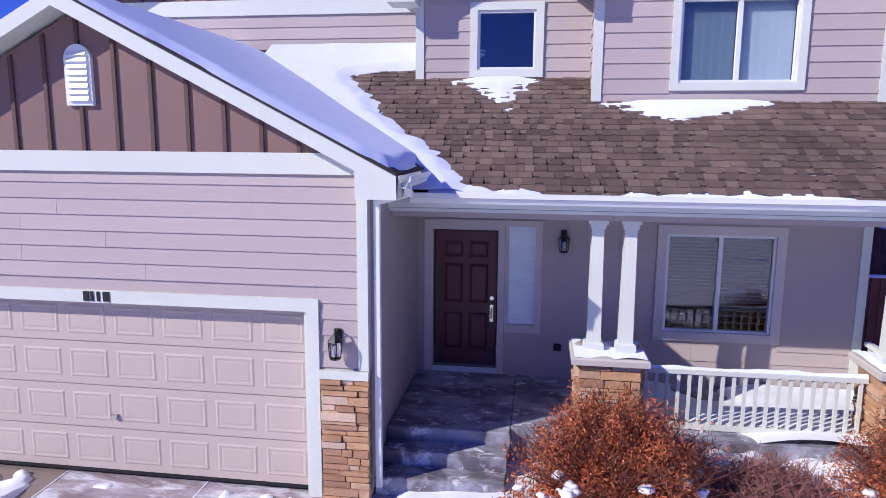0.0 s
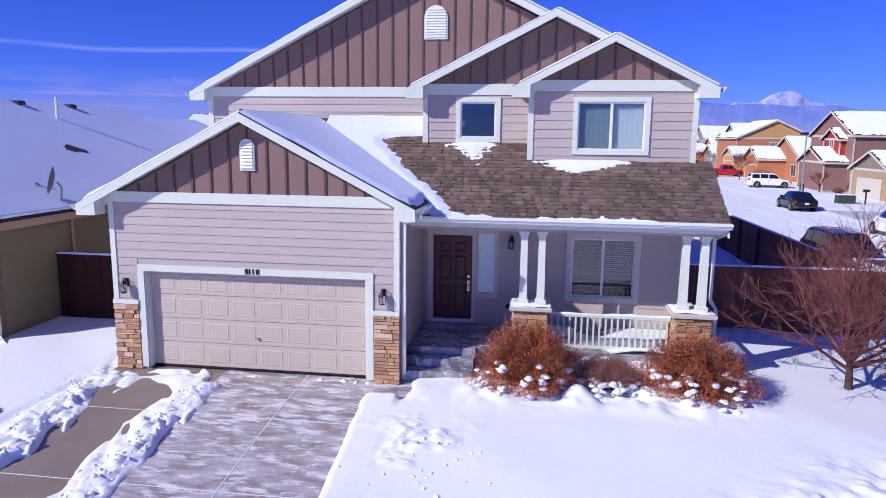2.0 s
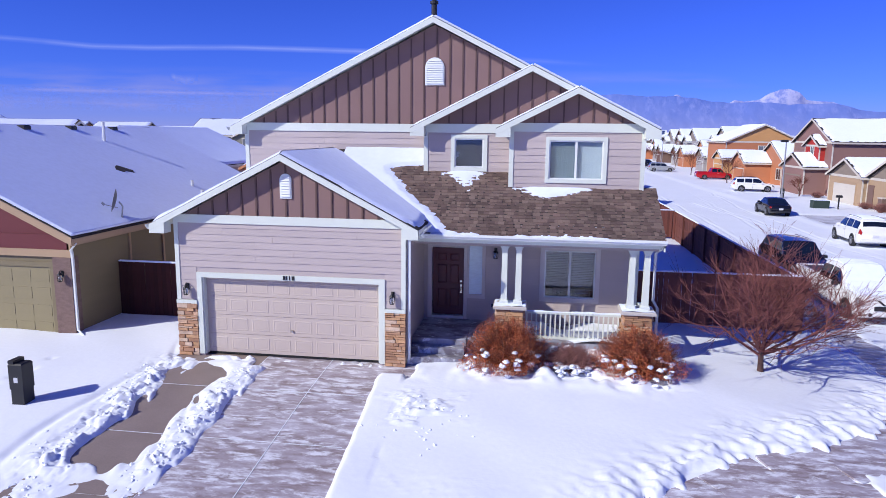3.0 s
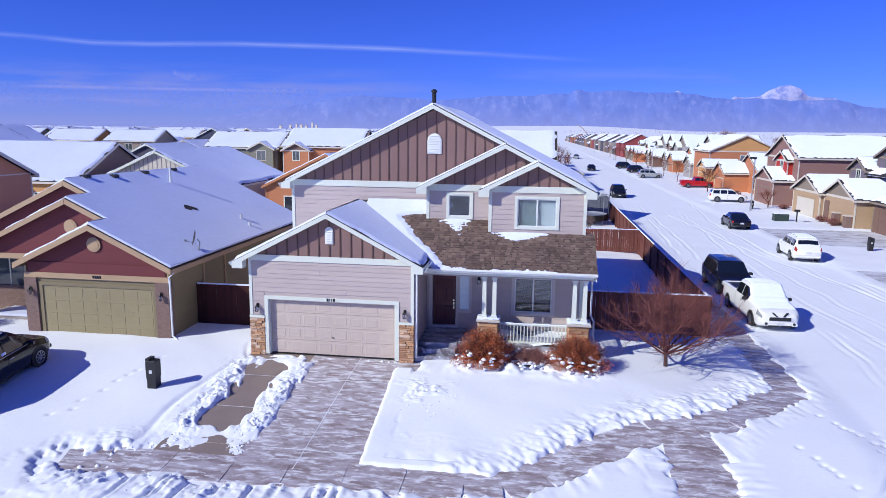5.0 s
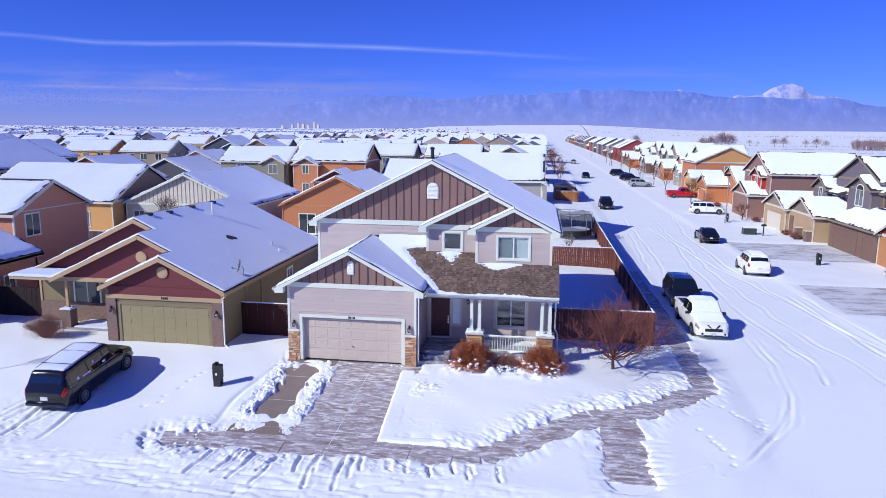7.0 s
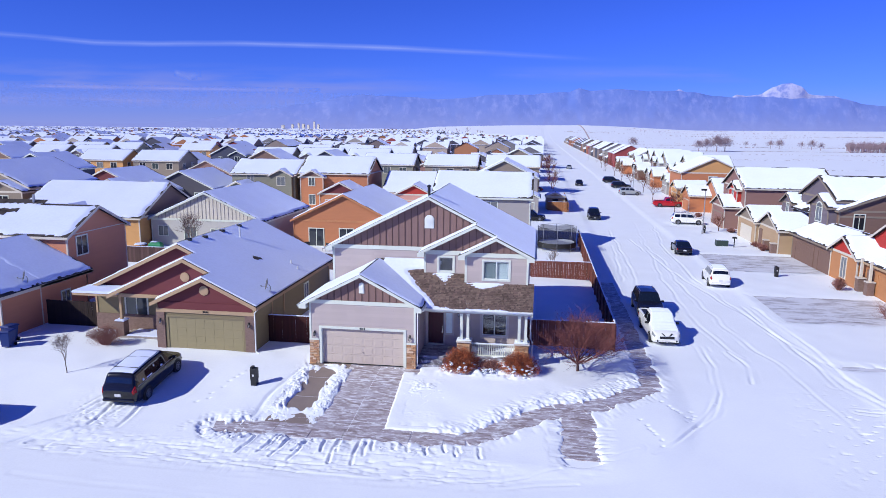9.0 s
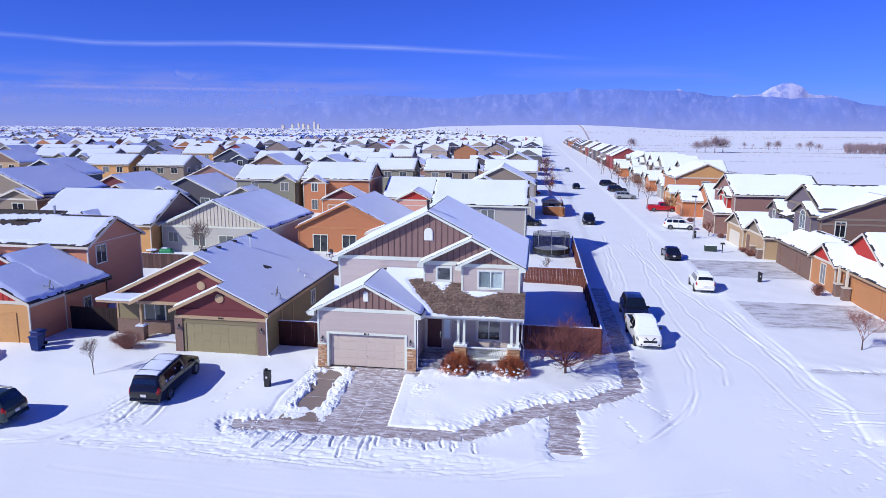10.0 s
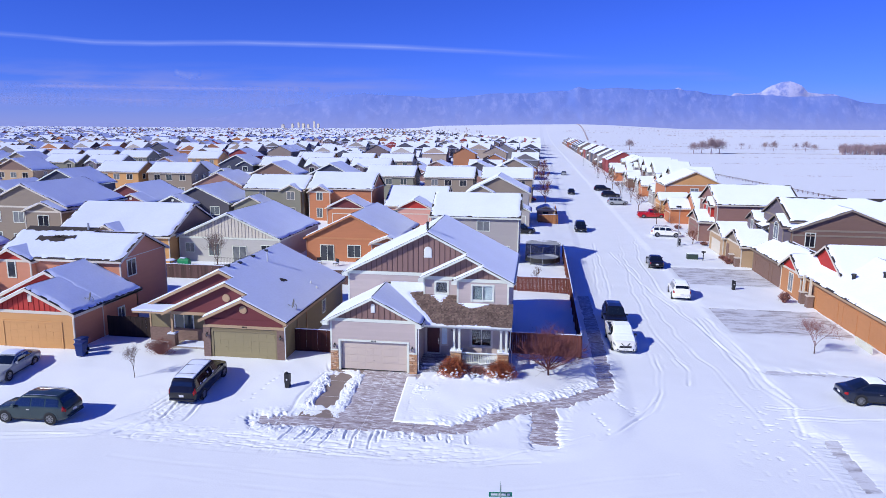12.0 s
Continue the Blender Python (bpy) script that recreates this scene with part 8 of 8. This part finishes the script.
place(2, 36.6, 85.5, -90)
y = 124.0
while y < 230:
    place(rr.choice((0, 1, 2, 5, 6, 8, 9, 3)), 38.3 + rr.uniform(-0.6, 0.8), y, -90)
    y += rr.uniform(13.4, 14.8)
# rows on this side
for row, (yy, face) in enumerate(((51.0, 180), (72.0, 0), (126.0, 180), (147.0, 0), (201.0, 180))):
    x = {0: -74.0, 1: -82.0}.get(row, 4.0)
    left = -(yy + 60) * 0.92 - 20
    if row == 1:
        place(3, 4.0, 74.0, 0)
        place(10, -38.0, 72.0, 0), place(11, -52.5, 71.0, 0), place(5, -67.5, 72.0, 0)
    while x > max(left, -250):
        place(rr.choice((1, 10, 6, 4, 1, 3, 7, 11, 10, 9, 5, 8, 2, 4)), x, yy + rr.uniform(-0.8, 0.8), face)
        x -= rr.uniform(13.5, 15.2)
for x in (-46.0, -60.5, -75.0):
    place(rr.choice((1, 8, 3)), x, 0.5, 0)

# ---- the estate farther off ----
FAR_WALL = mat("far_walls", (0.3, 0.25, 0.2), 0.8, 0.05, bump=0.0, island=0.25,
               palette=[(0.13, 0.10, 0.10), (0.24, 0.19, 0.17), (0.08, 0.08, 0.11), (0.30, 0.24, 0.20), (0.32, 0.14, 0.07), (0.17, 0.16, 0.17), (0.05, 0.05, 0.08), (0.36, 0.32, 0.29), (0.24, 0.05, 0.05)])


def far_estate():
    walls, roofs = Geo(), Geo()
    r = random.Random(31)
    for row in range(60):
        for off, face in ((0, 1), (21, -1)):
            y = 222 + row * 75 * (1 + row * 0.004) - (0 if off == 0 else 21)
            if off and row == 0:
                continue
            if y > 2600:
                continue
            x = 6.0 if y < 700 else 6 - (y - 700) * 0.35
            gap = 14.2 * (1 + row * 0.02)
            while x > -(y + 60) * 0.92 - 40:
                if r.random() < 0.93:
                    w, d, hh = r.uniform(9.5, 12.5), r.uniform(9, 13), r.choice((3.0, 5.7, 5.7))
                    z = float(grade(x, y)) - 0.3
                    x0, x1, y0, y1 = x - w / 2, x + w / 2, y - d / 2, y + d / 2
                    walls.add([(x0, y0, z), (x1, y0, z), (x1, y1, z), (x0, y1, z), (x0, y0, z + hh), (x1, y0, z + hh), (x1, y1, z + hh), (x0, y1, z + hh), (x, y0, z + hh + w * .24), (x, y1, z + hh + w * .24), (x0, y, z + hh + d * .24), (x1, y, z + hh + d * .24)],
                              [(0, 1, 5, 4), (1, 2, 6, 5), (2, 3, 7, 6), (3, 0, 4, 7)] + ([(4, 5, 8), (6, 7, 9)] if r.random() < 2 else []))
                    o = 0.4
                    if r.random() < 0.38:
                        zt, ze = z + hh + w * .24 + .25, z + hh - .1
                        roofs.add([(x0 - o, y0 - o, ze), (x, y0 - o, zt), (x1 + o, y0 - o, ze), (x0 - o, y1 + o, ze), (x, y1 + o, zt), (x1 + o, y1 + o, ze)], [(0, 1, 4, 3), (1, 2, 5, 4)])
                    else:
                        zt, ze = z + hh + d * .24 + .25, z + hh - .1
                        roofs.add([(x0 - o, y0 - o, ze), (x0 - o, y, zt), (x0 - o, y1 + o, ze), (x1 + o, y0 - o, ze), (x1 + o, y, zt), (x1 + o, y1 + o, ze)], [(0, 3, 4, 1), (1, 4, 5, 2)])
                        walls.add([(x0, y0, z + hh), (x0, y, z + hh + d * .24), (x0, y1, z + hh)], [(0, 1, 2)])
                        walls.add([(x1, y0, z + hh), (x1, y, z + hh + d * .24), (x1, y1, z + hh)], [(0, 1, 2)])
                    gx0 = x0 + (0.2 if r.random() < 0.5 else w - 5.6)
                    if face > 0:
                        walls.add([(gx0, y0 - 4, z), (gx0 + 5.4, y0 - 4, z), (gx0 + 5.4, y0, z), (gx0, y0, z), (gx0, y0 - 4, z + 2.8), (gx0 + 5.4, y0 - 4, z + 2.8), (gx0 + 5.4, y0, z + 2.8), (gx0, y0, z + 2.8), (gx0 + 2.7, y0 - 4, z + 4.1)],
                                  [(0, 1, 5, 4), (1, 2, 6, 5), (3, 0, 4, 7), (4, 5, 8)])
                        roofs.add([(gx0 - o, y0 - 4 - o, z + 2.75), (gx0 + 2.7, y0 - 4 - o, z + 4.35), (gx0 + 5.4 + o, y0 - 4 - o, z + 2.75), (gx0 - o, y0, z + 2.75), (gx0 + 2.7, y0, z + 4.35), (gx0 + 5.4 + o, y0, z + 2.75)], [(0, 1, 4, 3), (1, 2, 5, 4)])
                x -= gap * r.uniform(0.95, 1.15)
    y = 240.0
    while y < 800:
        x, z = 45.0, float(grade(45, y)) - 0.3
        w, hh = r.uniform(10, 12), r.choice((3.0, 5.7))
        walls.add([(x - 6, y - w / 2, z), (x + 6, y - w / 2, z), (x + 6, y + w / 2, z), (x - 6, y + w / 2, z), (x - 6, y - w / 2, z + hh), (x + 6, y - w / 2, z + hh), (x + 6, y + w / 2, z + hh), (x - 6, y + w / 2, z + hh), (x, y - w / 2, z + hh + 3)],
                  [(0, 1, 5, 4), (1, 2, 6, 5), (2, 3, 7, 6), (3, 0, 4, 7), (4, 5, 8)])
        roofs.add([(x - 6.4, y - w / 2 - .4, z + hh - .1), (x, y - w / 2 - .4, z + hh + 3.2), (x + 6.4, y - w / 2 - .4, z + hh - .1), (x - 6.4, y + w / 2 + .4, z + hh - .1), (x, y + w / 2 + .4, z + hh + 3.2), (x + 6.4, y + w / 2 + .4, z + hh - .1)], [(0, 1, 4, 3), (1, 2, 5, 4)])
        y += r.uniform(13.5, 15)
    tagged(part("far_houses", walls, FAR_WALL, None, recalc=False), "distant estate houses in mixed earth colours", "houses", kind="stuff")
    tagged(part("far_roofs", roofs, ROOF_SNOW, None, recalc=False), "snow-covered roofs of the distant estate", "roofs", kind="stuff")


far_estate()


# bearings of what lies far off
AXIS, ACROSS, EYE0 = Vector((-0.140, 0.990, 0)), Vector((0.990, 0.140, 0)), Vector((11.2, -44.5, 17.0))


def far_point(px, up, depth):
    """px: how far to the right, up: how high over the eye's level, both in thousandths of the depth."""
    return EYE0 + AXIS * depth + ACROSS * (px * depth / 1000) + Vector((0, 0, up * depth / 1000))


TOWNHOUSE = mat("townhouse_walls", (0.42, 0.33, 0.34), 0.8, 0.05, bump=0.0, island=0.2)
row, caps = Geo(), Geo()
for k in range(13):
    q = far_point(-288 + 11.5 * k, 0, 600 + 3 * (k % 2))
    z = float(grade(q.x, q.y)) - 0.3
    row.extrude([(q.x - 3.1, z), (q.x + 3.1, z), (q.x + 3.1, z + 6.2), (q.x, z + 8.6), (q.x - 3.1, z + 6.2)], "y", q.y - 6, q.y + 6)
    for sgn in (-1, 1):
        caps.slab([(q.x, q.y - 6.4, z + 9.0), (q.x + sgn * 3.5, q.y - 6.4, z + 6.2), (q.x + sgn * 3.5, q.y + 6.4, z + 6.2), (q.x, q.y + 6.4, z + 9.0)][::-sgn], 0.2)
tagged(part("townhouse_row", row, TOWNHOUSE, None), "row of pinkish gabled townhouses far across the estate", "houses", kind="stuff")
tagged(part("townhouse_roofs", caps, ROOF_SNOW, None), "snowy roofs of the far townhouse row", "roofs", kind="stuff")
for u, h, w in ((-222, 27, 5), (-213, 33, 4), (-206, 29, 6), (-199, 25, 5), (-190, 40, 4), (-184, 28, 5), (-236, 23, 6)):
    q = far_point(u, 0, 3300)
    tb = thing("tower_block", "pale tower block of a distant town", "building", pose(q.x, q.y, float(grade(q.x, q.y))), "distant town")
    part("tower", Geo().box(-w, w, -w, w, -2, h), CREAM, tb)
    part("parapet", Geo().box(-w * 0.6, w * 0.6, -w * 0.6, w * 0.6, h, h + 3), GREY, tb)


# paler than the near twigs; distance haze is put into the colour
HAZED_TWIG = mat("far_twig", (0.31, 0.225, 0.245), 0.9, 0.15, island=0.2)


def far_trees():
    g = Geo()
    r = random.Random(41)

    def tuft(x, y, h, n):
        z = float(grade(x, y))
        g.tube((x, y, z), (x, y, z + h * 0.5), h * 0.03, h * 0.015, 4, False)
        for _ in range(n):
            a, t = r.uniform(0, 6.28), r.random() ** 0.5
            p = Vector((x, y, z + h * r.uniform(0.15, 0.4)))
            q = Vector((x + h * 0.42 * t * math.cos(a), y + h * 0.42 * t * math.sin(a), z + h * (0.45 + 0.55 * r.random() * (1 - 0.5 * t))))
            s = Vector((r.gauss(0, 1), r.gauss(0, 1), 0)).normalized() * h * 0.006
            m = p.lerp(q, 0.5) + Vector((0, 0, h * 0.06))
            g.add([p - s, p + s, m + s, m - s, q], [(0, 1, 2, 3), (3, 2, 4)])
    def broad(x, y, h, n):
        """A bare tree with a wide round crown of fine twigs."""
        z = float(grade(x, y))
        g.tube((x, y, z), (x, y, z + h * 0.3), h * 0.03, h * 0.02, 5, False)
        for _ in range(n):
            a, e, q = r.uniform(0, 6.28), r.uniform(-0.75, 1.5), r.uniform(0.55, 1.0) * r.uniform(0.8, 1.1)
            tip = Vector((x + h * 0.66 * q * math.cos(a) * math.cos(e), y + h * 0.66 * q * math.sin(a) * math.cos(e), z + h * (0.5 + 0.5 * q * math.sin(e))))
            p = Vector((x, y, z + h * 0.25)).lerp(tip, r.uniform(0.3, 0.7))
            s = Vector((r.gauss(0, 1), r.gauss(0, 1), 0)).normalized() * h * 0.0045
            g.add([p - s, p + s, tip], [(0, 1, 2)])
    for _ in range(1300):
        y = r.uniform(330, 1900)
        x = r.uniform(-(y + 60) * 0.92, 8 if y < 700 else 8 - (y - 700) * 0.33)
        tuft(x, y, r.uniform(5, 9) * (1 + y / 3000), 26)
    def spot(u, depth):
        q = far_point(u, 0, depth)
        return q.x, q.y
    for u0, u1, d0, d1, h0, h1, n in ((585, 760, 500, 570, 7, 11, 420), (-590, -525, 980, 1100, 8, 12, 420), (-480, -415, 1000, 1150, 7, 11, 220), (-380, -315, 1050, 1250, 8, 12, 260), (-730, -650, 900, 1000, 6, 10, 80), (-300, 60, 900, 1700, 6, 10, 160)):
        for _ in range(n):
            tuft(*spot(r.uniform(u0, u1), r.uniform(d0, d1)), r.uniform(h0, h1), 40)
    for u, depth, h, k in ((275, 590, 11, 900), (370, 505, 10, 800), (382, 515, 11, 900), (396, 500, 14, 1200), (408, 505, 13, 1100), (440, 660, 7, 500), (452, 650, 5, 300), (475, 600, 9, 700), (488, 590, 10, 800), (520, 600, 8, 500), (535, 580, 10, 700), (548, 560, 8, 600), (224, 800, 6, 300), (236, 650, 5, 300)):
        broad(*spot(u, depth), h, k)
    tagged(part("far_trees", g, HAZED_TWIG, None, recalc=False), "bare grey-brown trees scattered over the plain", "trees", kind="stuff")


far_trees()


def stubble():
    """Dry grass that pokes out of the snow on the open plain, in drifted lines; denser rows stand for field lines and a
    hill track.
    """
    g = Geo()
    r = random.Random(51)
    for k in range(60):
        u, depth = r.uniform(150, 760), 130 + 1900 * r.random() ** 2
        ln = depth * r.uniform(0.02, 0.12)
        for _ in range(46):
            q = far_point(u, 0, depth) + ACROSS * r.uniform(-ln, ln) + AXIS * r.gauss(0, depth * 0.006)
            if q.x < 62:
                continue
            z, w, hh = float(grade(q.x, q.y)) + 0.02, 0.0006 * depth * r.uniform(0.5, 2.4) + 0.1, 0.15 + 0.0004 * depth * r.random()
            g.add([(q.x - w, q.y, z), (q.x + w, q.y, z), (q.x + w * 0.3, q.y + 0.2, z + hh), (q.x - w * 0.4, q.y - 0.1, z + hh * 0.8)], [(0, 1, 2, 3)])
    # dense rows stand for the dark fence lines across the field
    for u0, u1, depth, n in ((265, 720, 512, 900), (120, 420, 720, 260), (430, 740, 640, 320), (330, 720, 1350, 240), (60, 190, 1500, 160)):
        for _ in range(n):
            q = far_point(r.uniform(u0, u1), 0, depth * (1 + r.gauss(0, 0.002)))
            if q.x < 62:
                continue
            z, w, hh = float(grade(q.x, q.y)) - 0.05, 0.0016 * depth * r.random(), 0.0009 * depth * r.uniform(0.5, 1.2)
            g.add([(q.x - w, q.y, z), (q.x + w, q.y, z), (q.x + w * 0.8, q.y + 0.2, z + hh), (q.x - w * 0.7, q.y - 0.1, z + hh * 0.8)], [(0, 1, 2, 3)])
    # the row up the hill stands for a track
    for k in range(220):
        depth = 1000 + 1450 * k / 220
        q = far_point(213 - 18 * k / 220, 0, depth)
        z = float(grade(q.x, q.y))
        g.add([(q.x - 1.2, q.y, z), (q.x + 1.2, q.y, z), (q.x + 1.0, q.y + 7, z + 1.8), (q.x - 1.0, q.y + 7, z + 1.6)], [(0, 1, 2, 3)])
    tagged(part("dry_grass", g, STUBBLE, None, recalc=False), "dry grass poking through the snow of the plain", "grass", kind="stuff")


STUBBLE = mat("stubble", (0.42, 0.35, 0.36), 0.9, 0.15, island=0.25)
stubble()
wf = thing("field_fence", "long dark post-and-rail fence across the open field", "fence", pose(79, 239, 0), "wooden fences")
for k in range(44):
    part("post", Geo().box(k * 0.25 - 0.07, k * 0.25 + 0.07, -k * 3 - 0.07, -k * 3 + 0.07, -0.6, 0.55), FENCE_OLD, wf)
for z in (0.2, 0.4):
    part("rail", Geo().hexa([(0, 0, z), (10.75, -129, z), (10.8, -129, z), (0.05, 0, z), (0, 0, z + 0.08), (10.75, -129, z + 0.08), (10.8, -129, z + 0.08), (0.05, 0, z + 0.08)]), FENCE_OLD, wf)

# ---- mountains and wisps of cloud ----
def mountains(name, label, ridge, depth, material, rough, seed):
    us = np.arange(-760, 760, 3.0)
    base = np.interp(us, *zip(*ridge))
    crest = base + rough * (vnoise(us, us * 0, 42, seed) - 0.5) * 2 + rough * 0.5 * (vnoise(us, us * 0, 13, seed + 1) - 0.5) * 2
    rows = 22
    g = Geo()
    for j in range(rows):
        t = j / (rows - 1)
        d = depth - 150 * (1 - t)
        spur = (vnoise(us, us * 0 + j * 3.0, 16, seed + 2) - 0.5) * 22 * (1 - t) * (t > 0) + (vnoise(us + j * 2, us * 0 + j * 5, 6, seed + 3) - 0.5) * 12 * (1 - t)
        for u, c, s in zip(us, crest, spur):
            g.v.append(tuple(far_point(u, max(-5.0, -5 + (c + 5) * t ** 1.25), d + s)))
    k = len(us)
    g.f = [(j * k + i, j * k + i + 1, (j + 1) * k + i + 1, (j + 1) * k + i) for j in range(rows - 1) for i in range(k - 1)]
    tagged(smooth(part(name, g, material, None, recalc=False)), label, "mountains", kind="structure")


# distance haze is put into these base colours as blue
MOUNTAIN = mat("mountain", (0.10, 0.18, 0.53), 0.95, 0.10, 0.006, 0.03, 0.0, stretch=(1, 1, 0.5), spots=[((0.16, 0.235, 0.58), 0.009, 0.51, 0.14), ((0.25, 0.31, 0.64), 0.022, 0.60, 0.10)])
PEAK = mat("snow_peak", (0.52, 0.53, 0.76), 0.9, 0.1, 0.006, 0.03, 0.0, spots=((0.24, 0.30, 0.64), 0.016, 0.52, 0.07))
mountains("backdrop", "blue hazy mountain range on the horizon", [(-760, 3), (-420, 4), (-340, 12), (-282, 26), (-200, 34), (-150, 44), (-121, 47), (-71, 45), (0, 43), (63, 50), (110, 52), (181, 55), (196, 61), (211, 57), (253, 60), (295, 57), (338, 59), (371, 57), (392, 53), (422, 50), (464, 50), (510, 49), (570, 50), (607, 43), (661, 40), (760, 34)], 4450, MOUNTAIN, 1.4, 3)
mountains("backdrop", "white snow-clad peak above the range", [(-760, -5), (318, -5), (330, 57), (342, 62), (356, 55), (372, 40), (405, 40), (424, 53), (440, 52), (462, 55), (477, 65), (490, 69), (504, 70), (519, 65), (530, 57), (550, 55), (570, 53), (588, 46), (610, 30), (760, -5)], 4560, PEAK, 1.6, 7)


# clouds and haze are sheets that give off their own light
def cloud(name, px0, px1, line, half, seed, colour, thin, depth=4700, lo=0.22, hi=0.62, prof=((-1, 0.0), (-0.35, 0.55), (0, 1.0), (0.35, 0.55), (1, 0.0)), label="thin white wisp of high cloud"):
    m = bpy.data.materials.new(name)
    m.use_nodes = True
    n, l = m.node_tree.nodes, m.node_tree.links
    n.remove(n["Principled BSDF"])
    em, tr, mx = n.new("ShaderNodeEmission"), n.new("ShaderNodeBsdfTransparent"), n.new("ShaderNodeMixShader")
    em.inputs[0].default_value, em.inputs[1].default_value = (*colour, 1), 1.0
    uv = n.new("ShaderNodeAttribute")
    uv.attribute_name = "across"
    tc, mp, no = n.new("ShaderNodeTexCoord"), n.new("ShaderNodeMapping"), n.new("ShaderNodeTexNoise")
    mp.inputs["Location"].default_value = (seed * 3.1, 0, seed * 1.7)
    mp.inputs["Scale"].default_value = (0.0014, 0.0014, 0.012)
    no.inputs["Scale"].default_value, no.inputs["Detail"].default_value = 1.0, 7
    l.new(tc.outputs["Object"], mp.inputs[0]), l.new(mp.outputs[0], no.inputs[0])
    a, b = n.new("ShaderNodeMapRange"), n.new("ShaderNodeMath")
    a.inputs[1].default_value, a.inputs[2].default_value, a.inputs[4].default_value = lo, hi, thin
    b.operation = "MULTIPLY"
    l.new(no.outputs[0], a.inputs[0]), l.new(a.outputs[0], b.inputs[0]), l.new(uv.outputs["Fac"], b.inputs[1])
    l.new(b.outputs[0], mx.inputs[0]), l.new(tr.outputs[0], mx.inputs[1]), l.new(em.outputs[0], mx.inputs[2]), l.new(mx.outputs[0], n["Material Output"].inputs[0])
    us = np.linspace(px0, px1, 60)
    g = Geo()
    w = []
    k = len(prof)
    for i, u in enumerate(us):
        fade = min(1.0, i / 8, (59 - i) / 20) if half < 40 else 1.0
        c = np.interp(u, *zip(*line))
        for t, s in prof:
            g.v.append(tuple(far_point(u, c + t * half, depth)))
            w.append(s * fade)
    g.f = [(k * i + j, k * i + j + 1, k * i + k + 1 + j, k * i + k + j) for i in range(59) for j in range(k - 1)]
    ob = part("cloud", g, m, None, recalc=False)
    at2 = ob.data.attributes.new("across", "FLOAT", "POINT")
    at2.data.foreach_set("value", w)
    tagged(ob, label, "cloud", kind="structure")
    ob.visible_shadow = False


cloud("cloud_streak", -720, 260, [(-720, 131), (-640, 129), (-560, 123), (-500, 118), (-420, 117), (-300, 119), (-180, 117), (-60, 114), (60, 109), (180, 103), (260, 99)], 5, 1, (0.32, 0.42, 0.98), 0.85)
cloud("cloud_veil", -760, 60, [(-760, 66), (-400, 60), (0, 56)], 34, 2, (0.30, 0.34, 0.80), 0.75, lo=0.35)
cloud("cloud_streak", -640, -180, [(-640, 57), (-400, 55), (-180, 53)], 4, 8, (0.42, 0.42, 0.86), 0.6)
cloud("cloud_streak", -700, -300, [(-700, 40), (-500, 38), (-300, 36)], 3, 9, (0.42, 0.42, 0.84), 0.6)
cloud("cloud_wisp", -392, -352, [(-392, 78), (-372, 72), (-352, 75)], 6, 10, (0.36, 0.42, 0.90), 0.8, lo=0.1)
cloud("cloud_veil", -760, -80, [(-760, 38), (-80, 36)], 14, 5, (0.34, 0.36, 0.80), 0.7, lo=0.35)
cloud("cloud_veil", 60, 560, [(60, 78), (300, 82), (560, 74)], 14, 3, (0.22, 0.32, 0.86), 0.6, lo=0.38)
# glowing sheet added before the range, imitating pale haze over the plain
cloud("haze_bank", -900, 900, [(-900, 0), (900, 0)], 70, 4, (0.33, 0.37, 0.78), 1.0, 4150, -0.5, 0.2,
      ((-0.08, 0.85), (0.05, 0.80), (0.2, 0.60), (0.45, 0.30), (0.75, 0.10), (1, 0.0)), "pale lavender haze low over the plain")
